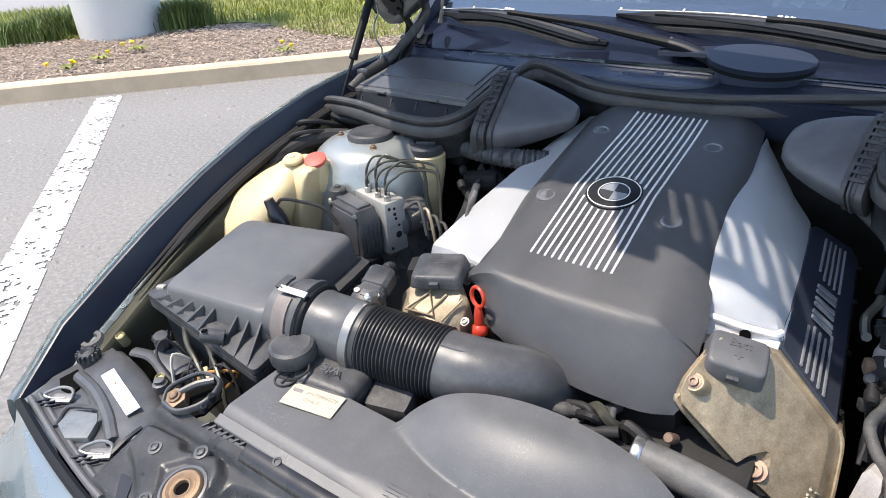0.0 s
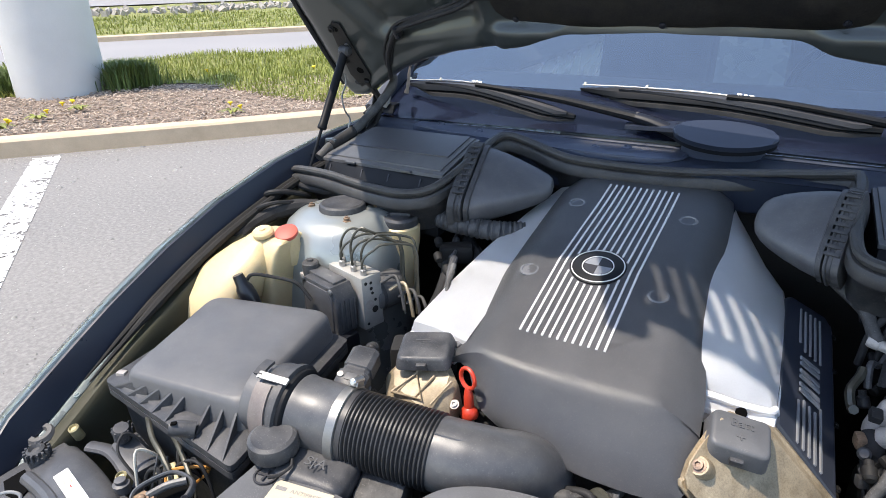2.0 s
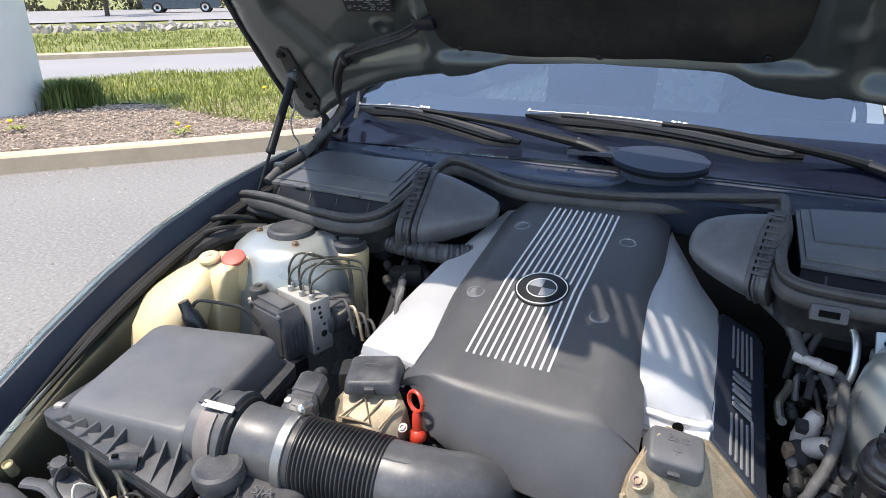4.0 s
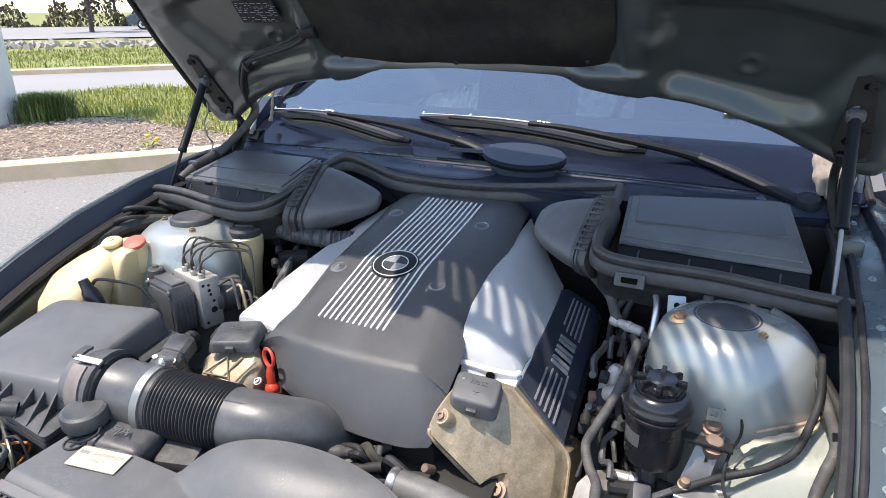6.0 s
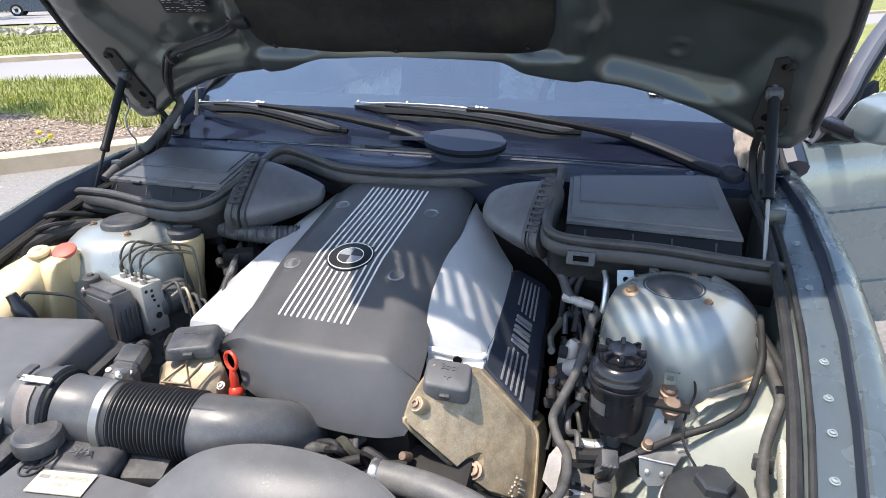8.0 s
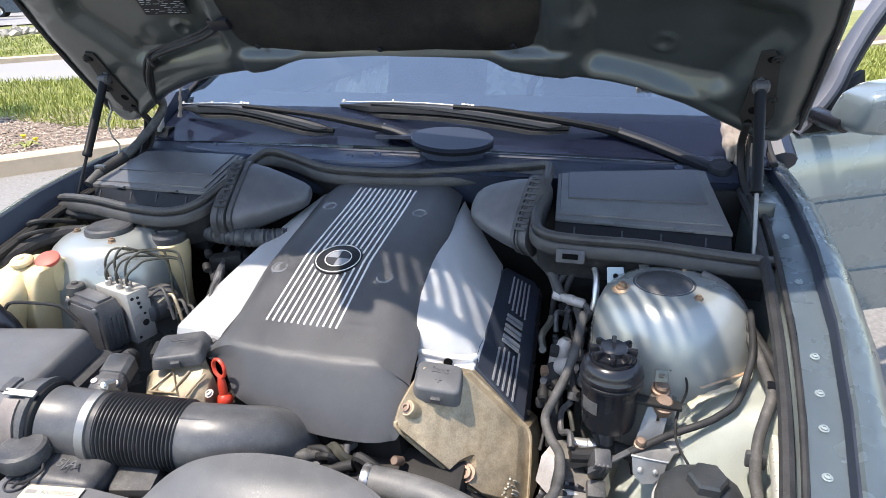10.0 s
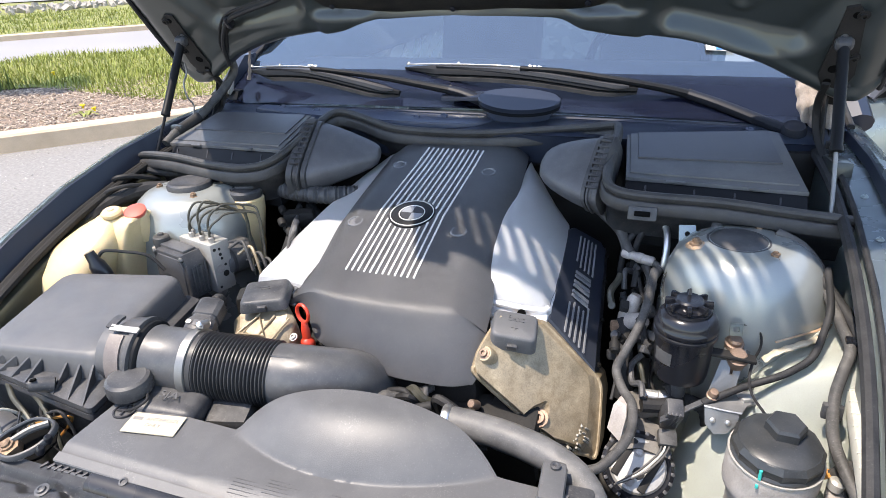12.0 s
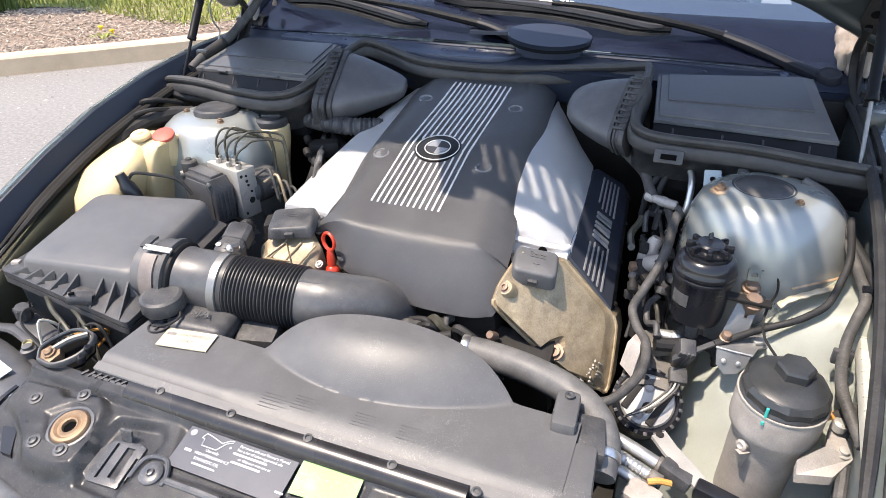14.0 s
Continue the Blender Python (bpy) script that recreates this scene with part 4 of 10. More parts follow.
part("rust_line", tube([(0.646, -0.110, 0.786), (0.664, -0.102, 0.791), (0.687, -0.086, 0.793), (0.709, -0.066, 0.792), (0.735, -0.030, 0.786)], 0.0030, 6, 6, flat=0.4), M["rust_stain"], car, "rust line above the seam")

# windscreen, cowl and cabin


def ws(x, v):
    """A point of the windscreen: x across, v from 0 (base) to 1 (roof)."""
    k = (x / 0.76) ** 2
    return Vector((x * (1 - 0.16 * v), 0.525 + 0.02 * k + 0.80 * v - 0.03 * v * v, 1.043 - 0.015 * k + 0.40 * v - 0.04 * v * v * k))


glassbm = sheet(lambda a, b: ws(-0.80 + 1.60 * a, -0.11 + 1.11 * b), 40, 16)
windscreen = part("windscreen", glassbm, M["glass"], car, "tinted windscreen glass with a painted blue haze")
if windscreen.data.polygons[0].normal.z < 0:
    windscreen.data.flip_normals()
part("frit_band", sheet(lambda a, b: ws(-0.795 + 1.59 * a, -0.105 + (0.17 + 0.02 * (2 * a - 1) ** 2) * b) + Vector((0, -0.0012, 0.0026)), 24, 4, 0.0015), M["frit"], windscreen, "black ceramic band along the glass edge")
for s in (-1, 1):
    # blue-black instead of body paint: the pillars' shade put into the colour
    part("windscreen_pillar", tube([ws(s * 0.835, 0.0) + Vector((s * 0.01, 0, -0.05)), ws(s * 0.838, 0.35), ws(s * 0.828, 0.7), ws(s * 0.81, 1.0)], 0.034, 10, 5), M["lid"], car, "windscreen pillar with its shade painted blue-black")
    part("pillar_seal", tube([ws(s * 0.803, v) + Vector((0, 0, 0.002)) for v in (-0.10, 0.2, 0.6, 1.0)], 0.008, 8, 5), M["rubber"], windscreen, "black rubber strip along the glass")
    part("body_side", sheet(lambda a, b, s=s: Vector((s * (0.885 - 0.09 * max(0, b - 0.62) / 0.38 + 0.01 * math.sin(a * 3.14)), 0.86 + 2.3 * a if s > 0 else 0.84 + 2.3 * a, 0.25 + 0.72 * b)), 12, 8, 0.004), M["paint"] if s < 0 else M["dash"], car)
    part("side_window", sheet(lambda a, b, s=s: Vector((s * (0.825 - 0.16 * b), max(0.62, 0.36 + 0.86 * b) * (1 - a) + (3.05 - 0.2 * b) * a, 0.955 + 0.425 * b)), 8, 5, 0.004), M["vanglass"], car)
part("roof", sheet(lambda a, b: Vector(((a - 0.5) * 1.24, 1.30 + 1.5 * b, 1.425 + 0.035 * math.sin(math.pi * a) - 0.08 * (2 * b - 0.8) ** 2 * (b > 0.4))), 14, 12, 0.004), M["paint"], car)
for s in (-1, 1):
    part("roof_rail", tube([(s * 0.650, 1.22, 1.395), (s * 0.650, 1.7, 1.425), (s * 0.645, 2.3, 1.425), (s * 0.64, 2.9, 1.36)], 0.045, 8, 5), M["dash"], car)
part("rear_screen", sheet(lambda a, b: Vector(((a - 0.5) * (1.24 + 0.2 * b), 2.8 + 0.55 * b, 1.37 - 0.36 * b)), 8, 4, 0.004), M["vanglass"], car)
part("boot_lid", sheet(lambda a, b: Vector(((a - 0.5) * 1.5, 3.35 + 0.4 * b, 1.0 - 0.75 * b * b)), 8, 6, 0.004), M["paint"], car)
part("dashboard", sheet(lambda a, b: Vector(((a - 0.5) * 1.44, 0.62 + 0.42 * b, 1.0 + 0.05 * math.sin(b * 2.4) - 0.25 * max(0, b - 0.8))), 10, 10, 0.01), M["dash_top"], car)
part("cabin_floor", box((0, 1.9, 0.35), (1.5, 2.6, 0.04), 0.01), M["dash"], car)
for s in (-0.36, 0.36):
    st = part("seat", box((s, 1.62, 0.72), (0.48, 0.5, 0.22), 0.06, rot(8)), M["seat"], car)
    part("backrest", box((s, 1.9, 1.02), (0.46, 0.16, 0.62), 0.06, rot(-14)), M["seat"], st)
    part("headrest", box((s, 2.0, 1.30), (0.26, 0.10, 0.15), 0.04), M["seat"], st)
part("rear_view_mirror", box((0.0, 1.16, 1.32), (0.24, 0.035, 0.07), 0.015), M["trim"], car)
part("steering_wheel", tube([(0.36 + 0.18 * math.cos(a), 1.16 - 0.08 * math.sin(a), 1.0 + 0.16 * math.sin(a)) for a in (i * math.pi / 8 for i in range(17))], 0.014, 8, 3), M["trim"], car)
stk = part("sticker", sheet(lambda a, b: ws(0.535 + 0.07 * a, 0.185 + 0.045 * b) + Vector((0, -0.002, 0.006)), 2, 2), M["white_label"], windscreen, "small white and blue windscreen sticker", 0)
part("sticker_print", sheet(lambda a, b: ws(0.558 + 0.044 * a, 0.187 + 0.041 * b) + Vector((0, -0.003, 0.0075)), 2, 2), M["blue_ink"], stk, "", 0)

cowl = part("cowl_panel", sheet(lambda a, b: Vector(((a - 0.5) * 1.54, 0.322 + 0.085 * (2 * a - 1) ** 2 + (0.123 - 0.062 * (2 * a - 1) ** 2) * b, 0.976 + 0.018 * b - 0.012 * (2 * a - 1) ** 2 * (1 - b) + 0.003 * math.sin(b * 6.28))), 40, 12, 0.004), M["cowl"], car, "dark blue-grey plastic cowl panel")
part("cowl_edge", tube([ws(x, -0.112) + Vector((0, -0.003, -0.006)) for x in (-0.74 + 1.48 * i / 12 for i in range(13))], 0.005, 8, 3), M["lid"], cowl)
for s in (-1, 1):
    part("corner_seal", loft([[Vector((s * (0.738 + w * 0.02), 0.452 + 0.03 * k + d, 0.968 + 0.05 * k)) for w, d in ((-0.6, 0), (1.0, 0.004), (1.2, 0.035), (-0.4, 0.03))] for k in (0.0, 0.5, 1.0)]), M["trim"], cowl, "black rubber corner seal")
# crinkled tan rubber at the ends of the glass
for x, z0, z1, r in ((0.722, 0.995, 1.075, 0.010), (0.737, 0.985, 1.085, 0.011), (0.753, 0.975, 1.080, 0.010), (0.766, 0.985, 1.09, 0.009)):
    part("seal_fold", tube([(x + 0.006, 0.462, z0), (x + 0.002, 0.470, z0 + (z1 - z0) * 0.35), (x - 0.002, 0.490, z0 + (z1 - z0) * 0.7), (x - 0.006, 0.510, z1)], r, 10, 6, radii=lambda t: (0.65 + 1.0 * min(1.0, t * 2.5)) * (1.0 + 0.10 * math.sin(t * 19))), M["corner_rubber"], cowl, "crinkled faded tan rubber")
part("seal_fold", tube([(-0.755, 0.478, 1.010), (-0.742, 0.486, 1.045), (-0.738, 0.492, 1.080), (-0.722, 0.502, 1.120), (-0.712, 0.515, 1.15)], 0.008, 8, 6, flat=0.5, radii=lambda t: 1.0 + 0.45 * math.sin(t * 17)), M["seal_white"], cowl, "torn whitish seal edge")
part("seal_fold", tube([(-0.706, 0.512, 1.045), (-0.700, 0.514, 1.070), (-0.697, 0.517, 1.100), (-0.692, 0.525, 1.14)], 0.0045, 8, 6, flat=0.45, radii=lambda t: 1.3 - 0.7 * t + 0.2 * math.sin(t * 23)), M["corner_rubber"], cowl, "crinkled faded tan rubber")
part("cowl_lip", sheet(lambda a, b: Vector(((a - 0.5) * 1.54, 0.323 + 0.085 * (2 * a - 1) ** 2 + 0.02 * b, 0.975 - 0.012 * (2 * a - 1) ** 2 - 0.07 * b)), 40, 3, 0.003), M["cowl"], cowl)
# raised blister of the cowl in the middle
part("cowl_blister", prism([(-0.62, 0.405), (-0.50, 0.372), (-0.36, 0.352), (-0.20, 0.338), (-0.09, 0.334), (-0.02, 0.338), (0.025, 0.352), (0.048, 0.378), (0.052, 0.405), (0.035, 0.432), (-0.10, 0.438), (-0.40, 0.445), (-0.62, 0.45)], 0.970, 0.9915, 0.004, seg=3), M["cowl"], cowl)
for x, y, z in ((-0.135, 0.376, 0.9915), (-0.072, 0.402, 0.9915), (-0.43, 0.405, 0.9915), (-0.55, 0.43, 0.9915), (0.46, 0.410, 0.980), (0.62, 0.435, 0.983)):
    part("push_pin", lathe([(0.010, -0.004), (0.010, 0.002), (0.006, 0.004), (0.004, 0.001)], (x, y, z), (0, -0.2, 1), 14), M["cowl"], cowl)


def oval_lid():
    """The smooth oval cover over the wiper gear, with a tail over the arm."""
    ob = thing("wiper_gear_cover", (0.11, 0.44, 1.0), "smooth dark oval plastic cover on the cowl", "cover")
    out = []
    for i in range(48):
        a = 2 * math.pi * i / 48
        x, y = 0.098 * math.cos(a), 0.050 * math.sin(a)
        if y > 0:
            y *= 0.80
        out.append((x, y - 0.06 * max(0.0, x / 0.098) * y))
    c = Vector((0.114, 0.415, 1.030))
    T = rot(22, 2, 7)
    part("lid", prism(out, 0, 0.011, 0.005, T, c, seg=3), M["lid"], ob, "smooth blue-black lid")
    part("lid_rim", prism([(x * 0.985, y * 0.97) for x, y in out], -0.010, 0.0, 0.0, T, c), M["trim"], ob)
    part("lid_neck", prism([(x * 0.80, y * 0.78 + 0.004) for x, y in out], -0.060, -0.010, 0.0, T, c), M["cowl"], ob)
    part("lid_tail", loft([[Vector((x, y0, z)), Vector((x, y1, z + 0.008)), Vector((x, y1, z + 0.014)), Vector((x, y0, z + 0.008))] for x, y0, y1, z in ((-0.095, 0.452, 0.462, 1.018), (-0.05, 0.440, 0.466, 1.022), (0.0, 0.424, 0.468, 1.027), (0.05, 0.410, 0.462, 1.030))]), M["lid"], ob)


oval_lid()


def wiper(tip, clip, end, arm, hub, label, cap=True):
    """A wiper: blade from tip to end held at the clip, an arm through its points to the hub."""
    ob = thing("wiper", hub, label, "wiper", "windscreen wipers")
    tip, clip, end, hub = (Vector(p) for p in (tip, clip, end, hub))
    k0 = (clip - tip).length / ((clip - tip).length + (end - clip).length)
    line = spline([tip, tip.lerp(clip, 0.5) + Vector((0, 0, 0.003)), clip, clip.lerp(end, 0.5) + Vector((0, 0, 0.002)), end], 10)
    face = Vector((0, -0.82, 0.57)).normalized()

    def at(t):
        q = min(len(line) - 1.001, max(0.0, t * (len(line) - 1)))
        i = int(q)
        return line[i].lerp(line[i + 1], q - i)

    def frm(t):
        d = (at(min(1, t + 0.04)) - at(max(0, t - 0.04))).normalized()
        up = d.cross(face).normalized()
        up = up if up.z > 0 else -up
        return d, up, up.cross(d).normalized() * (1 if up.cross(d).y < 0 else -1)

    def run(n, hi, lo, out, a=0.0, b=1.0, sharp=5.0, blunt=5.0, thin=0.004):
        rings = []
        for k in range(n + 1):
            t = a + (b - a) * k / n
            d, up, fc = frm(t)
            p = at(t)
            q = (t - a) / (b - a)
            w = min(1, 0.25 + q * sharp, 0.35 + (1 - q) * blunt)
            rings.append([p + up * hi * w + fc * out, p + up * (hi + lo) / 2 * w + fc * (out + 0.004), p + up * lo * w + fc * out, p + up * lo * w - fc * thin, p + up * hi * w - fc * thin])
        return loft(rings)
    blade = part("blade", run(20, 0.0075, -0.019, 0.004), M["trim"], ob)
    part("blade_face", run(18, 0.0035, -0.0125, 0.0085, 0.15, 0.965, 1.6, 14.0), M["blade_cover"], blade, "weathered grey blade cover")
    part("rubber_strip", run(12, -0.018, -0.033, -0.004, 0.05, 1.0), M["rubber"], blade)
    part("frame_rod", tube([at(t) + frm(t)[1] * 0.010 + frm(t)[2] * 0.003 for t in (0.0, 0.2, 0.4, 0.6, 0.72)], 0.0016, 6, 5), M["zinc_bright"], blade, "bright metal wiper rail")
    for k, w in ((0.01, 0.006), (0.24, 0.006), (k0 - 0.02, 0.010), (k0, 0.008), (k0 + 0.02, 0.010), (0.72, 0.007)):
        d, up, fc = frm(k)
        part("clip", box(at(k) + up * 0.012 + fc * 0.004, (w, 0.005, 0.008), 0.0015, frame3(d, fc)), M["zinc_bright"] if w > 0.007 else M["tank_pale"], blade, "pale clip")
    d, up, fc = frm(k0)
    pts = [clip + up * 0.002 + fc * 0.012] + [Vector(p) for p in arm] + [hub + Vector((0, 0, 0.014))]
    kn = Vector(arm[-1])
    part("rod_arm", tube(pts[:-1], 0.0135, 10, 8, radii=lambda t: 0.6 + 0.5 * t, flat=0.75), M["trim"], ob)
    part("arm", tube([kn, kn.lerp(pts[-1], 0.3) + Vector((0, 0, 0.003)), kn.lerp(pts[-1], 0.7) + Vector((0, 0, 0.002)), pts[-1]], 0.023, 14, 8, radii=lambda t: 0.80 + 0.22 * t, flat=0.62), M["wiper_arm"], ob)
    part("arm_joint", box(kn, (0.010, 0.022, 0.020), 0.003, frame3((pts[-1] - kn), Vector((0, -0.8, 0.5)))), M["wiper_arm"], ob)
    if cap:
        part("pivot_cap", lathe([(0.022, -0.04), (0.026, 0.0), (0.025, 0.018), (0.021, 0.025), (0.017, 0.0235), (0.010, 0.025), (0.0, 0.025)], hub + Vector((0, -0.006, 0.012)), (0, -0.35, 1), 24, cap=False), M["wiper_arm"], ob)


wiper((-0.241, 0.585, 1.074), (0.098, 0.500, 1.086), (0.376, 0.490, 1.052), [(0.20, 0.494, 1.088), (0.32, 0.492, 1.073), (0.43, 0.502, 1.054), (0.490, 0.508, 1.040)], (0.703, 0.440, 0.962), "black wiper with bright rail, arm pivoting at the cowl end")
wiper((-0.729, 0.560, 1.063), (-0.481, 0.500, 1.076), (-0.215, 0.473, 1.032), [(-0.36, 0.488, 1.075), (-0.25, 0.478, 1.066), (-0.16, 0.468, 1.055), (-0.073, 0.463, 1.043)], (0.045, 0.446, 0.996), "black wiper lying across the cowl with bright rail", False)

# door


def front_door():
    d = Vector((0.302, 0.150, 0)).normalized()
    n = Vector((0.150, -0.302, 0)).normalized()
    h = Vector((0.92, 0.90, 0))
    door = part("door", bmesh.new(), M["paint"], car)
    L = 1.02

    def P(l, z, o=0.0):
        return h + d * l + n * o + Vector((0, 0, z))
    zs = [(0.27, -0.16), (0.30, -0.11), (0.40, -0.075), (0.488, -0.05), (0.492, -0.058), (0.506, -0.056), (0.510, -0.044), (0.62, -0.014), (0.748, 0.010), (0.752, 0.002), (0.768, 0.004), (0.773, 0.016), (0.87, 0.008), (0.93, -0.012), (0.955, -0.035), (0.955, -0.10), (0.30, -0.12)]
    rings = [[P(l, z + 0.035 * (l / L) * (0.5 < z), o) for z, o in zs] for l in (0.0, 0.012, L * 0.25, L * 0.5, L * 0.75, L - 0.01, L)]
    part("door_panel", loft(rings), M["paint"], door)
    fr = [P(0.06, 0.95, -0.05), P(0.153, 1.055, -0.06), P(0.204, 1.142, -0.08), P(0.295, 1.244, -0.12), P(0.402, 1.330, -0.15), P(0.60, 1.395, -0.18), P(L - 0.02, 1.40, -0.18), P(L, 1.2, -0.12), P(L, 0.97, -0.06)]
    part("window_frame", tube(fr, 0.032, 10, 5, flat=0.7), M["frame_paint"], door)
    part("window_seal", tube([p + n * 0.010 + d * 0.018 - Vector((0, 0, 0.030)) for p in fr[:6]], 0.013, 6, 5), M["rubber"], door)
    part("mirror_base", loft([[P(0.05, 0.955, -0.02), P(0.27, 0.965, -0.02), P(0.27, 1.11, -0.07), P(0.20, 1.08, -0.06)], [P(0.05, 0.955, -0.045), P(0.27, 0.965, -0.045), P(0.27, 1.11, -0.09), P(0.20, 1.08, -0.08)]]), M["trim"], door)
    # mirror
    rings = []
    for k in range(-3, 9):
        t = max(0, k) / 8
        l = 0.092 + 0.32 * t - (0.0, 0.012, 0.019, 0.022)[max(0, -k)]
        sc = (1.0, 0.90, 0.72, 0.40)[max(0, -k)] * 1.30 * (0.80 + 0.20 * math.sqrt(max(0.0, 1 - (1 - min(1, t / 0.3)) ** 2)))
        c = P(l, 1.042 + 0.015 * t, 0.115)
        ring = []
        for i in range(20):
            a = 2 * math.pi * i / 20
            ca, sa = math.cos(a), math.sin(a)
            ring.append(c + n * (0.062 * sc * math.copysign(abs(ca) ** 0.45, ca) + 0.022 * math.copysign(abs(sa) ** 0.45, sa)) + Vector((0, 0, 0.052 * sc * math.copysign(abs(sa) ** 0.45, sa))))
        rings.append(ring)
    mir = part("mirror", loft(rings), M["paint"], door, "painted wing mirror housing")
    part("mirror_stalk", tube([P(0.10, 1.005, -0.02), P(0.085, 1.005, 0.04), P(0.09, 1.005, 0.10)], 0.024, 16, 6), M["plastic_gloss"], mir)


front_door()
# sill seen below the door
part("sill", box((0.80, 1.9, 0.30), (0.12, 2.2, 0.14), 0.03), M["paint"], car)

for s in (-1, 1):
    for y in (0.03, 2.86):
        w = part("wheel", lathe([(0.20, -0.085), (0.29, -0.085), (0.31, -0.06), (0.312, 0.0), (0.31, 0.06), (0.29, 0.085), (0.20, 0.085)], (s * 0.80, y, 0.311), (1, 0, 0), 40), M["tyre"], car, "black rubber tyre")
        part("rim", lathe([(0.03, 0.07), (0.06, 0.075), (0.17, 0.055), (0.195, 0.08), (0.205, 0.085), (0.20, -0.08)], (s * 0.80, y, 0.311), (s, 0, 0), 32), M["steel"], w, "silver wheel rim")

# ---- the open hood ----
HB = Vector((0, 0.318, 1.200))
HD = Vector((0, -math.cos(radians(53)), math.sin(radians(53))))
HN = Vector((0, math.sin(radians(53)), math.cos(radians(53))))


def hood_pt(x, s, off=0.0):
    return HB + Vector((x, 0, 0)) + HD * s + HN * off


HOOD_REAR = [(0.0, 0.010), (0.22, 0.002), (0.30, -0.010), (0.38, -0.022), (0.46, -0.038), (0.53, -0.058), (0.61, -0.094), (0.68, -0.138), (0.73, -0.172), (0.77, -0.194), (0.80, -0.198), (0.825, -0.178), (0.84, -0.140)]


def hood_edge(x):
    """How far the rear edge drops below the middle of it."""
    return lerp_rows(HOOD_REAR, abs(x))[0]


def hood_half(s):
    return 0.846 - 0.08 * max(0, s - 0.1) / 1.0 - 0.06 * max(0, s - 0.8) ** 2


# front outline lies out of view, swept back to fit the hood's shadow
def hood_front(x):
    k = min(1, max(0, (abs(x) - 0.30) / 0.10))
    return 0.94 + 0.07 * k - 0.18 * max(0, (abs(x) - 0.40) / 0.36)


hood = part("hood", bmesh.new(), M["paint"], car, "open hood, painted outside, bare painted frame inside")


def outer_skin():
    def fn(a, b):
        x = (2 * a - 1)
        s0, s1 = hood_edge(x * 0.84), hood_front(x * 0.76)
        s = s0 + (s1 - s0) * b
        xx = x * hood_half(s)
        return hood_pt(xx, s, 0.062 - 0.05 * abs(x) ** 4 - 0.02 * b ** 4 + 0.012 * math.exp(-((abs(x) - 0.45) / 0.08) ** 2))
    return sheet(fn, 40, 24, 0.002), fn


outer_bm, outer_fn = outer_skin()
part("outer_panel", outer_bm, M["paint"], hood)


def soft(a, b, v):
    k = min(1.0, max(0.0, (v - a) / (b - a)))
    return k * k * (3 - 2 * k)


def field(x, s):
    """Way into the shallow side fields of the pressed frame, in metres from their edge."""
    X = x - 0.025
    ax, S = abs(X), s + 0.05 * X
    lo = 0.020 - 0.20 * (ax - 0.365)
    out = min(hood_half(s) - 0.085, 0.665 + 0.62 * (S + 0.03))
    r = 0.045
    best = -1.0
    for a, b in ((lo, 0.235 - 0.25 * max(0, ax - 0.55)), (0.285 - 0.25 * max(0, ax - 0.55), 0.80)):
        dx, ds = min(ax - 0.370, out - ax), min(S - a, b - S)
        d = r - math.hypot(r - dx, r - ds) if dx < r and ds < r else min(dx, ds)
        best = max(best, d)
    return best


def inner_depth(x, s):
    """Relief of the pressed inner frame: walls dipping to the fields, boxed rear corners, a folded edge."""
    ax = abs(x - 0.025)
    edge = hood_half(s) - abs(x)
    rear = s - hood_edge(x)
    f = field(x, s)
    d = 0.034 * (0.65 * min(1.0, max(0.0, f / 0.044)) + 0.35 * soft(0.0, 0.044, f))
    pad = min(0.345 - abs(x), s - 0.045, 1.03 - s)
    d += 0.014 * soft(-0.01, 0.015, pad)
    box_in = soft(0.20, 0.25, ax) * (1 - soft(0.345, 0.375, ax)) * (1 - soft(0.044, 0.056, s))
    d -= 0.012 * box_in
    d -= 0.008 * soft(0.39, 0.41, ax) * (1 - soft(0.035, 0.06, rear)) * soft(0.012, 0.03, rear)
    d += 0.020 * math.exp(-(edge / 0.03) ** 2) + 0.016 * math.exp(-(rear / 0.012) ** 2)
    d += 0.0030 * noise.noise(Vector((x * 7, s * 11, 2))) + 0.0016 * noise.noise(Vector((x * 17, s * 26, 5)))
    for cx, cs in ((-0.470, 0.095), (0.560, 0.048)):
        q = math.hypot(x - cx, s - cs)
        d += 0.004 * math.exp(-(q / 0.010) ** 2) - 0.0045 * math.exp(-((q - 0.018) / 0.006) ** 2)
    for cx, cs in ((-0.36, 0.15), (0.405, 0.115)):
        d -= 0.011 * math.exp(-((x - cx) / 0.022) ** 2 - ((s - cs) / 0.018) ** 2)
    return d


def inner_frame():
    nu, nv = 220, 130
    b = bmesh.new()
    grid = []
    for i in range(nu + 1):
        row = []
        for j in range(nv + 1):
            x = 2 * i / nu - 1
            s0, s1 = hood_edge(x * 0.84) + 0.012, hood_front(x * 0.76) - 0.02
            s0 += 0.020 * (1 - soft(0.20, 0.30, abs(x * 0.84 - 0.0)))
            s = s0 + (s1 - s0) * (j / nv) ** 1.7
            xx = x * (hood_half(s) - 0.006)
            row.append(b.verts.new(hood_pt(xx, s, -0.01 * x * x + inner_depth(xx, s))))
        grid.append(row)
    for i in range(nu):
        for j in range(nv):
            b.faces.new((grid[i][j], grid[i + 1][j], grid[i + 1][j + 1], grid[i][j + 1]))
    return b


inner = part("inner_frame", inner_frame(), M["hood_in"], hood, "pressed inner hood frame, shade painted into its dark green-grey", 50)
